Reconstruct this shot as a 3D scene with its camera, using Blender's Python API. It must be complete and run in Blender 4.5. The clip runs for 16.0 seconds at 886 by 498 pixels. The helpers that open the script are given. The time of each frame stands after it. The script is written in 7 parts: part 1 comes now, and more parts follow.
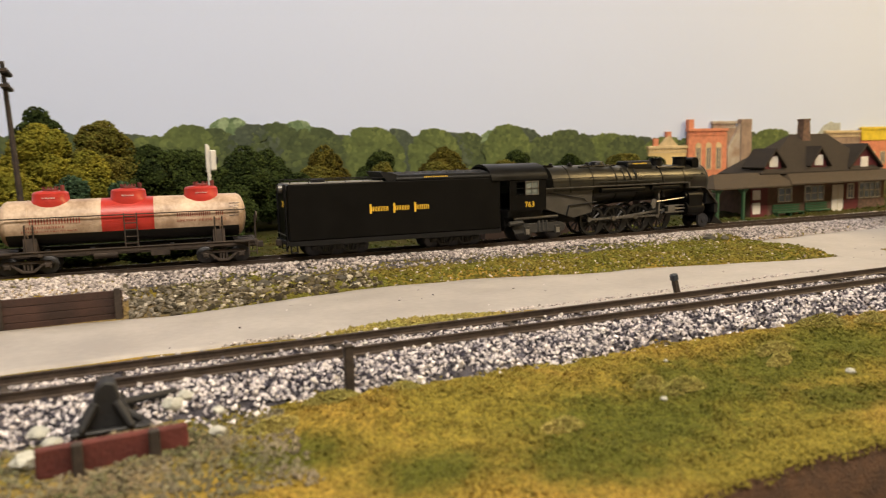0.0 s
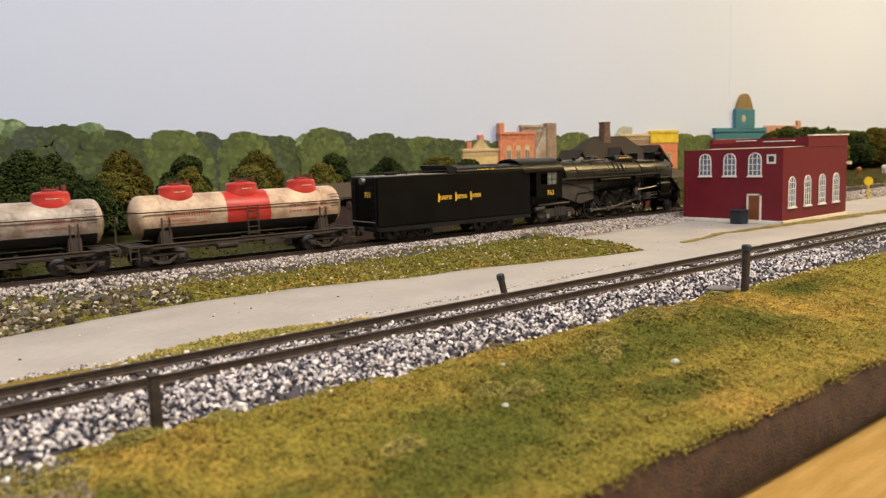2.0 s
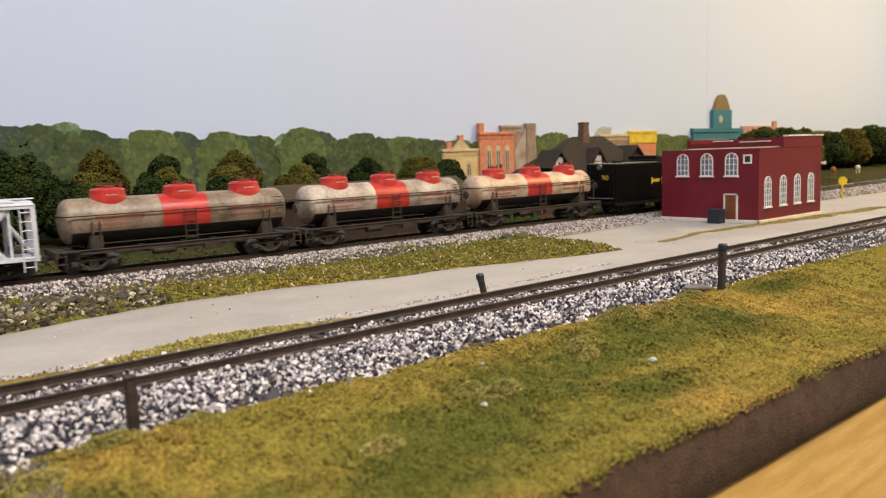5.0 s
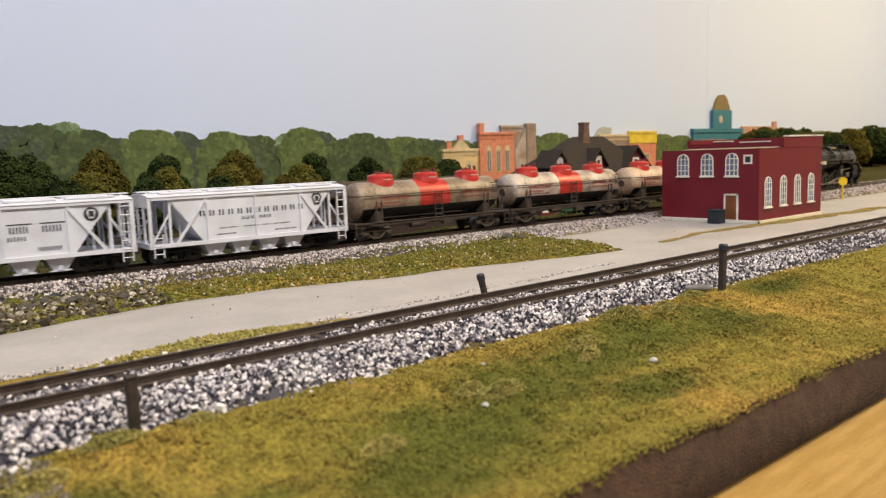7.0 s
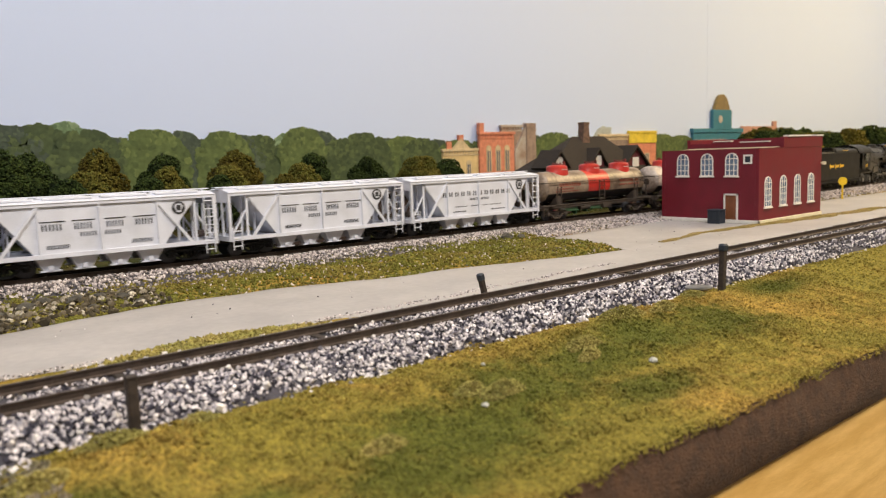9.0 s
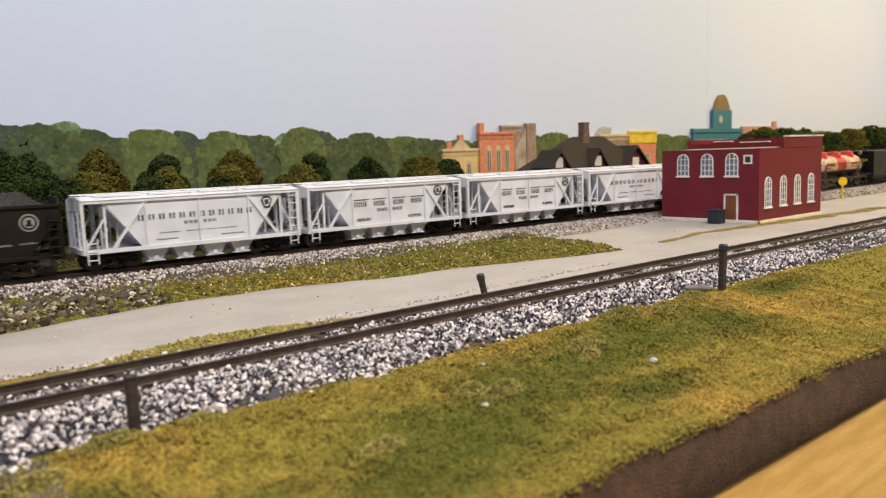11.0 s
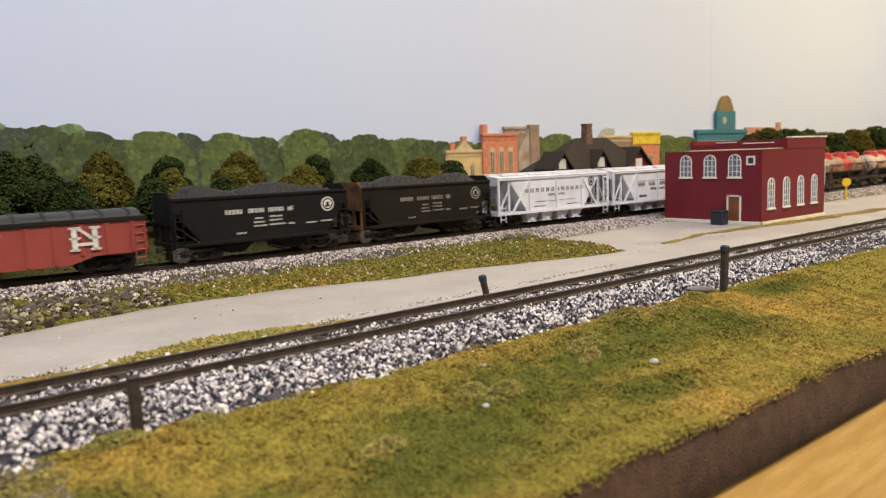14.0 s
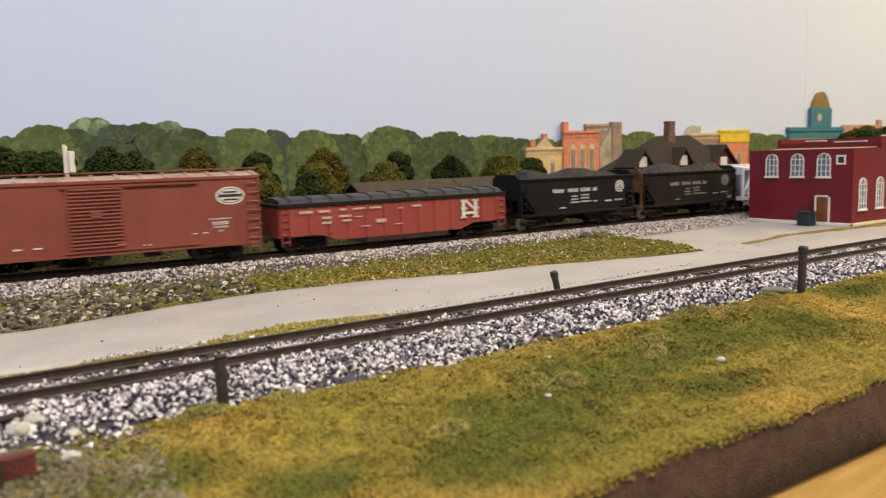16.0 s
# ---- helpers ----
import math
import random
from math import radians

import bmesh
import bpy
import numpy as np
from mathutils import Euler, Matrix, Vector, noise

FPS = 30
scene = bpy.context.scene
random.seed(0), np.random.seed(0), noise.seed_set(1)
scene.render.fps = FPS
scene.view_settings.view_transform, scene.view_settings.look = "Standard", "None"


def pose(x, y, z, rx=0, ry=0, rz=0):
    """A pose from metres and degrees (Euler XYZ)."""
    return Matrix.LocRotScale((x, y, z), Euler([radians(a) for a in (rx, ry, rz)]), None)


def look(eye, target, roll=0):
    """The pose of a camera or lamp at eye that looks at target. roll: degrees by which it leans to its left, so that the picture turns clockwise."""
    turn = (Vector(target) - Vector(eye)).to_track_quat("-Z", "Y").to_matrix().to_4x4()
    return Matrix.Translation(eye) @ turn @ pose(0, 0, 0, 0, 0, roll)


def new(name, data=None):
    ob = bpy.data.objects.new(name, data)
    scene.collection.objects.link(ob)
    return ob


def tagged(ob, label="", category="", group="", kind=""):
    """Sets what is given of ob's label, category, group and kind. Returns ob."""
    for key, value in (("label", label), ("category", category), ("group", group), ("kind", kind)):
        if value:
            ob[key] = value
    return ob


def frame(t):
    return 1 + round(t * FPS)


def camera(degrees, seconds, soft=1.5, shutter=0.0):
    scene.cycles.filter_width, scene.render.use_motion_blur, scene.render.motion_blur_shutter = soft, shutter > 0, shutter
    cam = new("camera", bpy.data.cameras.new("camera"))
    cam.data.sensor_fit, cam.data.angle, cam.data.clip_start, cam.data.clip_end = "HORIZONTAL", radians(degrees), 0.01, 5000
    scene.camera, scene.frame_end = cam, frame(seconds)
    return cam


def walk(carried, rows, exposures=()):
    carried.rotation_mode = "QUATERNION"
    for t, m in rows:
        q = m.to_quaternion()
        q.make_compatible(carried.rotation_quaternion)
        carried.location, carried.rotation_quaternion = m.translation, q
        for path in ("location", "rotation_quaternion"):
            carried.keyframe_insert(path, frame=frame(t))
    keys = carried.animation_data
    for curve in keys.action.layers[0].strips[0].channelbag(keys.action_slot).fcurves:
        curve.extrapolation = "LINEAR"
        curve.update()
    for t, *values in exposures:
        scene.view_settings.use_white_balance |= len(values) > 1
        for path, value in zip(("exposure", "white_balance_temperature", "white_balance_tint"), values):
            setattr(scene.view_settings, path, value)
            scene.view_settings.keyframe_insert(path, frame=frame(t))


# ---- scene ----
U = 0.01  # lengths below are in centimetres of the model, scaled to metres

cam = camera(60.5, 16.0, soft=1.15, shutter=0.4)
cam.data.dof.use_dof, cam.data.dof.focus_distance, cam.data.dof.aperture_fstop = True, 0.39, 25.0
walk(cam, [
    (0, pose(-0.00614, -0.01557, 0.06631, 83.092, 1.478, -24.572)),
    (0.5, pose(-0.00392, -0.00978, 0.06522, 83.199, 1.763, -28.496)),
    (1, pose(-0.00327, -0.00607, 0.06494, 83.153, 1.911, -32.418)),
    (1.5, pose(-0.00102, -0.00111, 0.06427, 83.161, 1.961, -36.119)),
    (2, pose(0.00009, 0.00025, 0.06442, 83.067, 1.981, -38.415)),
    (2.5, pose(0.00038, -0.00040, 0.06451, 83.013, 2.013, -39.548)),
    (3, pose(0.00036, -0.00044, 0.06443, 83.010, 1.962, -39.875)),
    (3.5, pose(0.00037, -0.00050, 0.06433, 83.038, 1.989, -39.869)),
    (4, pose(0.00036, -0.00050, 0.06434, 83.031, 2.002, -39.876)),
    (6.5, pose(0.00001, -0.00006, 0.06439, 83.027, 1.929, -39.895)),
    (7, pose(0.00001, -0.00006, 0.06439, 83.027, 1.929, -39.895)),
    (7.5, pose(-0.00002, -0.00000, 0.06449, 83.008, 1.887, -39.901)),
    (8, pose(0.00000, 0.00000, 0.06450, 83.000, 1.900, -39.900)),
    (8.5, pose(0.00000, 0.00000, 0.06450, 83.000, 1.900, -39.900)),
    (9, pose(-0.00004, 0.00000, 0.06450, 83.000, 1.902, -39.911)),
    (11.5, pose(-0.00002, -0.00000, 0.06449, 83.008, 1.887, -39.901)),
    (12, pose(-0.00002, -0.00000, 0.06449, 83.008, 1.887, -39.901)),
    (12.5, pose(0.00015, -0.00039, 0.06440, 83.051, 1.921, -39.869)),
    (13, pose(0.00020, -0.00150, 0.06462, 83.046, 1.963, -39.770)),
    (13.5, pose(0.00016, -0.00147, 0.06443, 83.134, 2.097, -39.698)),
    (14, pose(0.00005, -0.00126, 0.06462, 83.118, 1.972, -39.608)),
    (14.5, pose(-0.00031, -0.00177, 0.06458, 83.132, 1.956, -39.262)),
    (15, pose(-0.00057, -0.00342, 0.06441, 83.166, 1.933, -38.134)),
    (15.5, pose(-0.00166, -0.00726, 0.06451, 83.159, 1.879, -36.092)),
    (16, pose(-0.00225, -0.01009, 0.06468, 83.080, 1.652, -33.417)),
], exposures=[(0, 0.06, 7700, 10), (1, 0.06, 7450, 10), (2, 0.04, 7050, 10), (3, 0.02, 6800, 10), (4, 0.01, 6700, 10), (16, 0.01, 6680, 10)])

# ---- light ----
world = bpy.data.worlds.new("room_air")
world.use_nodes = True
world.node_tree.nodes["Background"].inputs[0].default_value = (1.0, 0.97, 0.93, 1)
world.node_tree.nodes["Background"].inputs[1].default_value = 0.03
scene.world = world
scene.view_settings.exposure = 0.0


def area_lamp(x, y, z, sx, sy, watts, colour, tx, ty, tz):
    data = bpy.data.lights.new("ceiling_lamp", "AREA")
    data.shape, data.size, data.size_y, data.energy, data.color = "RECTANGLE", sx * U, sy * U, watts, colour
    lamp = new("ceiling_lamp", data)
    lamp.matrix_world = look((x * U, y * U, z * U), (tx * U, ty * U, tz * U))
    return lamp


LAMPS = [(0, -35, 118, 140, 30, 28.0, (1.0, 0.97, 0.94)), (190, -26, 118, 120, 40, 37.0, (1.0, 0.73, 0.34))]
for lx, ly, lz, sx, sy, watts, colour in LAMPS:
    area_lamp(lx, ly, lz, sx, sy, watts, colour, lx, ly + 0.001, 0)


# ---- mesh helpers (centimetres) ----
def box(bm, x0, x1, y0, y1, z0, z1):
    v = [bm.verts.new(p) for p in ((x0, y0, z0), (x1, y0, z0), (x1, y1, z0), (x0, y1, z0), (x0, y0, z1), (x1, y0, z1), (x1, y1, z1), (x0, y1, z1))]
    for f in ((3, 2, 1, 0), (4, 5, 6, 7), (0, 1, 5, 4), (1, 2, 6, 5), (2, 3, 7, 6), (3, 0, 4, 7)):
        bm.faces.new([v[i] for i in f])
    return v


def prism(bm, pts, axis, a, b):
    """A flat outline pushed from a to b along an axis."""
    at = {"x": lambda p, d: (d, p[0], p[1]), "y": lambda p, d: (p[0], d, p[1]), "z": lambda p, d: (p[0], p[1], d)}[axis]
    lo, hi = [bm.verts.new(at(p, a)) for p in pts], [bm.verts.new(at(p, b)) for p in pts]
    n = len(pts)
    bm.faces.new(lo), bm.faces.new(hi[::-1])
    for i in range(n):
        bm.faces.new((lo[i], hi[i], hi[(i + 1) % n], lo[(i + 1) % n]))
    return lo + hi


def rod(bm, a, b, r, seg=8, r2=None):
    """A round bar from a to b."""
    a, b = Vector(a), Vector(b)
    q = (b - a).to_track_quat("Z", "Y")
    r2 = r if r2 is None else r2
    rings = []
    for p, rr in ((a, r), (b, r2)):
        rings.append([bm.verts.new(p + q @ Vector((rr * math.cos(k * math.tau / seg), rr * math.sin(k * math.tau / seg), 0))) for k in range(seg)])
    for k in range(seg):
        j = (k + 1) % seg
        bm.faces.new((rings[0][k], rings[0][j], rings[1][j], rings[1][k]))
    bm.faces.new(rings[0][::-1]), bm.faces.new(rings[1])


def turned(bm, profile, axis="x", centre=(0, 0), seg=24):
    """A turned body: profile of (along, radius) round an axis."""
    rings = []
    for d, r in profile:
        ring = []
        for k in range(seg):
            c, s = r * math.cos(k * math.tau / seg), r * math.sin(k * math.tau / seg)
            p = {"x": (d, centre[0] + c, centre[1] + s), "y": (centre[0] + c, d, centre[1] + s), "z": (centre[0] + c, centre[1] + s, d)}[axis]
            ring.append(bm.verts.new(p))
        rings.append(ring)
    for r0, r1 in zip(rings, rings[1:]):
        for k in range(seg):
            j = (k + 1) % seg
            bm.faces.new((r0[k], r0[j], r1[j], r1[k]))
    bm.faces.new(rings[0][::-1]), bm.faces.new(rings[-1])


def hoop(bm, y0, y1, r0, r1, seg=32):
    """An open ring round the y axis."""
    rings = [[bm.verts.new((r * math.cos(k * math.tau / seg), y, r * math.sin(k * math.tau / seg))) for k in range(seg)] for y, r in ((y0, r0), (y0, r1), (y1, r1), (y1, r0))]
    for i in range(4):
        a, b = rings[i], rings[(i + 1) % 4]
        for k in range(seg):
            j = (k + 1) % seg
            bm.faces.new((a[k], a[j], b[j], b[k]))


def finish(name, bm, material, bevel=0.0, smooth=True):
    bmesh.ops.recalc_face_normals(bm, faces=bm.faces)
    if bevel:
        edges = [e for e in bm.edges if len(e.link_faces) == 2 and e.calc_face_angle(0) > 0.6]
        bmesh.ops.bevel(bm, geom=edges, offset=bevel, segments=1, affect="EDGES", profile=0.6, clamp_overlap=True)
    bmesh.ops.scale(bm, vec=(U, U, U), verts=bm.verts)
    me = bpy.data.meshes.new(name)
    bm.to_mesh(me)
    bm.free()
    me.materials.append(material)
    if smooth:
        me.shade_smooth()
        me.set_sharp_from_angle(angle=radians(32))
    return me


def part(name, bm, material, parent=None, label="", bevel=0.0, at=None, smooth=True):
    ob = new(name, finish(name, bm, material, bevel, smooth))
    if parent is not None:
        ob.parent = parent
    if at is not None:
        ob.matrix_basis = pose(at[0] * U, at[1] * U, at[2] * U, *at[3:])
    return tagged(ob, label)


def block(name, dims, material, parent=None, label="", bevel=0.0, at=None):
    bm = bmesh.new()
    box(bm, *dims)
    return part(name, bm, material, parent, label, bevel, at)


def thing(name, label, category, at=(0, 0, 0), group="", kind=""):
    ob = new(name)
    ob.empty_display_size = 0.01
    ob.matrix_basis = pose(at[0] * U, at[1] * U, at[2] * U, *at[3:])
    return tagged(ob, label, category, group, kind)


def raw(name, verts, faces, material, parent=None, smooth=False):
    me = bpy.data.meshes.new(name)
    me.from_pydata((np.asarray(verts, dtype=float) * U).tolist(), [], faces)
    me.materials.append(material)
    if smooth:
        me.shade_smooth()
    ob = new(name, me)
    if parent is not None:
        ob.parent = parent
    return ob


# ---- materials ----
def mat(name, colour, rough=0.6, metal=0.0, scale=1.2, amount=0.14, bump=0.15, other=None, fine=12.0, rand=0.0, island=False, spec=0.5):
    """Paint or stuff with broad stains and fine grain; scales are per centimetre."""
    m = bpy.data.materials.new(name)
    m.use_nodes = True
    t = m.node_tree
    n, l = t.nodes, t.links
    bsdf = n["Principled BSDF"]
    bsdf.inputs["Metallic"].default_value = metal
    bsdf.inputs["Specular IOR Level"].default_value = spec
    tc = n.new("ShaderNodeTexCoord")
    broad, grain = n.new("ShaderNodeTexNoise"), n.new("ShaderNodeTexNoise")
    broad.inputs["Scale"].default_value, grain.inputs["Scale"].default_value = scale * 100, fine * 100
    broad.inputs["Detail"].default_value, grain.inputs["Detail"].default_value = 5, 3
    for k in (broad, grain):
        l.new(tc.outputs["Object"], k.inputs["Vector"])
    other = other or tuple(c * (1 - 2 * amount) for c in colour)
    ramp = n.new("ShaderNodeValToRGB")
    ramp.color_ramp.elements[0].position, ramp.color_ramp.elements[1].position = 0.33, 0.67
    ramp.color_ramp.elements[0].color, ramp.color_ramp.elements[1].color = (*other, 1), (*colour, 1)
    mixed = n.new("ShaderNodeMath")
    mixed.operation = "MULTIPLY_ADD"
    mixed.inputs[1].default_value = 0.35
    l.new(grain.outputs["Fac"], mixed.inputs[0])
    sub = n.new("ShaderNodeMath")
    sub.operation = "SUBTRACT"
    sub.inputs[1].default_value = 0.175
    l.new(broad.outputs["Fac"], sub.inputs[0])
    l.new(sub.outputs[0], mixed.inputs[2])
    l.new(mixed.outputs[0], ramp.inputs["Fac"])
    out = ramp.outputs["Color"]
    if rand:
        src = n.new("ShaderNodeNewGeometry").outputs["Random Per Island"] if island else n.new("ShaderNodeObjectInfo").outputs["Random"]
        mr = n.new("ShaderNodeMapRange")
        mr.inputs["To Min"].default_value, mr.inputs["To Max"].default_value = 1 - rand, 1 + rand
        l.new(src, mr.inputs["Value"])
        hsv = n.new("ShaderNodeHueSaturation")
        l.new(mr.outputs[0], hsv.inputs["Value"])
        l.new(out, hsv.inputs["Color"])
        out = hsv.outputs["Color"]
    l.new(out, bsdf.inputs["Base Color"])
    rr = n.new("ShaderNodeMapRange")
    rr.inputs["To Min"].default_value, rr.inputs["To Max"].default_value = max(0.02, rough - 0.1), min(1, rough + 0.12)
    l.new(broad.outputs["Fac"], rr.inputs["Value"])
    l.new(rr.outputs[0], bsdf.inputs["Roughness"])
    if bump:
        b = n.new("ShaderNodeBump")
        b.inputs["Strength"].default_value, b.inputs["Distance"].default_value = bump, 0.0006
        l.new(grain.outputs["Fac"], b.inputs["Height"])
        l.new(b.outputs["Normal"], bsdf.inputs["Normal"])
    return m


def ramp_mat(name, stops, rough=0.9, island=True, bump=0.3, fine=9.0, mottle=0.5):
    """A colour for each loose piece, picked from a row of stops, with mottled grain."""
    m = bpy.data.materials.new(name)
    m.use_nodes = True
    t = m.node_tree
    n, l = t.nodes, t.links
    bsdf = n["Principled BSDF"]
    bsdf.inputs["Roughness"].default_value = rough
    bsdf.inputs["Specular IOR Level"].default_value = 0.25
    src = n.new("ShaderNodeNewGeometry").outputs["Random Per Island"] if island else n.new("ShaderNodeObjectInfo").outputs["Random"]
    tc, grain = n.new("ShaderNodeTexCoord"), n.new("ShaderNodeTexNoise")
    grain.inputs["Scale"].default_value = fine * 100
    l.new(tc.outputs["Object"], grain.inputs["Vector"])
    ramp = n.new("ShaderNodeValToRGB")
    e = ramp.color_ramp.elements
    while len(e) < len(stops):
        e.new(0.5)
    for k, (p, c) in enumerate(stops):
        e[k].position, e[k].color = p, (*c, 1)
    l.new(src, ramp.inputs["Fac"])
    mr = n.new("ShaderNodeMapRange")
    mr.inputs["To Min"].default_value, mr.inputs["To Max"].default_value = 1 - mottle, 1 + mottle
    l.new(grain.outputs["Fac"], mr.inputs["Value"])
    hsv = n.new("ShaderNodeHueSaturation")
    l.new(mr.outputs[0], hsv.inputs["Value"])
    l.new(ramp.outputs["Color"], hsv.inputs["Color"])
    l.new(hsv.outputs["Color"], bsdf.inputs["Base Color"])
    b = n.new("ShaderNodeBump")
    b.inputs["Strength"].default_value, b.inputs["Distance"].default_value = bump, 0.0008
    l.new(grain.outputs["Fac"], b.inputs["Height"])
    l.new(b.outputs["Normal"], bsdf.inputs["Normal"])
    return m


def turf_mat(name, ochre, green, dark, patch=0.16, bias=0.5, per_piece=False, patches=(), fleck=(1, 1, 1)):
    """Scattered foam turf: patches of green in ochre with speckles."""
    m = bpy.data.materials.new(name)
    m.use_nodes = True
    t = m.node_tree
    n, l = t.nodes, t.links
    bsdf = n["Principled BSDF"]
    bsdf.inputs["Roughness"].default_value = 0.95
    bsdf.inputs["Specular IOR Level"].default_value = 0.1
    tc = n.new("ShaderNodeTexCoord")
    a, b, c = (n.new("ShaderNodeTexNoise") for _ in range(3))
    for k, s in ((a, patch), (b, 2.2), (c, 9.0)):
        k.inputs["Scale"].default_value, k.inputs["Detail"].default_value = s * 100, 4
        l.new(tc.outputs["Object"], k.inputs["Vector"])
    add = n.new("ShaderNodeMath")
    add.operation = "MULTIPLY_ADD"
    add.inputs[1].default_value = 0.3
    l.new(b.outputs["Fac"], add.inputs[0])
    l.new(a.outputs["Fac"], add.inputs[2])
    src = add.outputs[0]
    if per_piece:
        add2 = n.new("ShaderNodeMath")
        add2.operation = "MULTIPLY_ADD"
        add2.inputs[1].default_value = 0.16
        l.new(n.new("ShaderNodeNewGeometry").outputs["Random Per Island"], add2.inputs[0])
        sh = n.new("ShaderNodeMath")
        sh.operation = "SUBTRACT"
        sh.inputs[1].default_value = 0.08
        l.new(src, sh.inputs[0])
        l.new(sh.outputs[0], add2.inputs[2])
        src = add2.outputs[0]
    ramp = n.new("ShaderNodeValToRGB")
    e = ramp.color_ramp.elements
    e[0].position, e[0].color = bias + 0.02, (*ochre, 1)
    e[1].position, e[1].color = bias + 0.28, (*green, 1)
    l.new(src, ramp.inputs["Fac"])
    ground_colour = ramp.outputs["Color"]
    for tint, spots in patches:
        near = None
        for px, py, rx, ry in spots:
            off, scl, far = (n.new("ShaderNodeVectorMath") for _ in range(3))
            off.operation, scl.operation, far.operation = "SUBTRACT", "MULTIPLY", "LENGTH"
            off.inputs[1].default_value, scl.inputs[1].default_value = (px * U, py * U, 0), (1 / (rx * U), 1 / (ry * U), 0)
            l.new(tc.outputs["Object"], off.inputs[0]), l.new(off.outputs[0], scl.inputs[0]), l.new(scl.outputs[0], far.inputs[0])
            if near is None:
                near = far.outputs["Value"]
            else:
                low = n.new("ShaderNodeMath")
                low.operation = "SMOOTH_MIN"
                low.inputs[2].default_value = 0.3
                l.new(near, low.inputs[0]), l.new(far.outputs["Value"], low.inputs[1])
                near = low.outputs[0]
        ragged = n.new("ShaderNodeMath")
        ragged.operation = "MULTIPLY_ADD"
        ragged.inputs[1].default_value = 1.6
        l.new(b.outputs["Fac"], ragged.inputs[0]), l.new(near, ragged.inputs[2])
        cover = n.new("ShaderNodeMapRange")
        cover.interpolation_type = "SMOOTHSTEP"
        for k, q in (("From Min", 2.35), ("From Max", 1.15), ("To Min", 0.0), ("To Max", 0.9)):
            cover.inputs[k].default_value = q
        l.new(ragged.outputs[0], cover.inputs["Value"])
        laid = n.new("ShaderNodeMix")
        laid.data_type = "RGBA"
        l.new(cover.outputs[0], laid.inputs[0]), l.new(ground_colour, laid.inputs[6])
        laid.inputs[7].default_value = (*tint, 1)
        ground_colour = laid.outputs[2]
    if per_piece:
        vary, hue = n.new("ShaderNodeMapRange"), n.new("ShaderNodeHueSaturation")
        vary.inputs["To Min"].default_value, vary.inputs["To Max"].default_value = 0.6, 1.45
        l.new(n.new("ShaderNodeNewGeometry").outputs["Random Per Island"], vary.inputs["Value"])
        l.new(vary.outputs[0], hue.inputs["Value"]), l.new(ground_colour, hue.inputs["Color"])
        ground_colour = hue.outputs["Color"]
    speck = n.new("ShaderNodeValToRGB")
    s = speck.color_ramp.elements
    s[0].position, s[0].color = 0.40, (*dark, 1)
    s[1].position, s[1].color = 0.62, (*fleck, 1)
    l.new(c.outputs["Fac"], speck.inputs["Fac"])
    mix = n.new("ShaderNodeMix")
    mix.data_type, mix.blend_type = "RGBA", "MULTIPLY"
    mix.inputs[0].default_value = 0.8
    l.new(ground_colour, mix.inputs[6])
    l.new(speck.outputs["Color"], mix.inputs[7])
    l.new(mix.outputs[2], bsdf.inputs["Base Color"])
    bp = n.new("ShaderNodeBump")
    bp.inputs["Strength"].default_value, bp.inputs["Distance"].default_value = 0.8, 0.001
    l.new(c.outputs["Fac"], bp.inputs["Height"])
    l.new(bp.outputs["Normal"], bsdf.inputs["Normal"])
    return m


def glow(name, colour, strength):
    m = bpy.data.materials.new(name)
    m.use_nodes = True
    b = m.node_tree.nodes["Principled BSDF"]
    b.inputs["Emission Color"].default_value, b.inputs["Emission Strength"].default_value = (*colour, 1), strength
    return m


OCHRE, GREEN, DARK = (0.32, 0.205, 0.048), (0.175, 0.145, 0.029), (0.6, 0.6, 0.6)
LUSH = ((11.2, 12.8, 3.0, 2.0), (14.3, 13.9, 2.8, 1.8), (17.2, 14.2, 3.0, 1.4), (20.8, 14.8, 2.8, 1.5), (24.4, 14.2, 2.4, 1.9), (17.0, 11.8, 1.9, 1.1), (9.0, 11.6, 2.2, 1.4), (2.8, 14.4, 1.7, 1.0), (5.4, 12.4, 1.4, 0.9), (31.0, 15.4, 2.0, 0.7))
BARE = ((-0.8, 14.5, 1.4, 1.0), (-1.0, 16.6, 1.9, 1.0), (1.0, 15.6, 0.8, 1.0), (-6.0, 33.8, 7.0, 1.2), (2.0, 34.6, 2.6, 1.8), (6.0, 35.4, 3.6, 1.9))
M_TURF = turf_mat("foam_turf", OCHRE, GREEN, DARK, bias=0.44, fleck=(1.45, 1.38, 1.2), patches=(((0.064, 0.076, 0.0145), LUSH), ((0.15, 0.12, 0.085), BARE)))
M_TUFT = turf_mat("turf_crumbs", (0.385, 0.248, 0.064), (0.225, 0.185, 0.04), (0.75, 0.75, 0.75), bias=0.44, per_piece=True, patches=(((0.093, 0.106, 0.022), LUSH), ((0.19, 0.155, 0.11), BARE)))
M_MOSSCRUMB = turf_mat("far_crumbs", (0.22, 0.17, 0.045), (0.155, 0.15, 0.032), (0.7, 0.7, 0.7), patch=0.3, bias=0.45, per_piece=True)
# turf behind the main line: darker colours than the front turf
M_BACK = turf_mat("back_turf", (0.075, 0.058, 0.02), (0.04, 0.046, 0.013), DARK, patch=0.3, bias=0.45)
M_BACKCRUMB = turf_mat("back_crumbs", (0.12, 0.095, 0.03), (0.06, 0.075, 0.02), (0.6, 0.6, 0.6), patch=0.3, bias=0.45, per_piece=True)
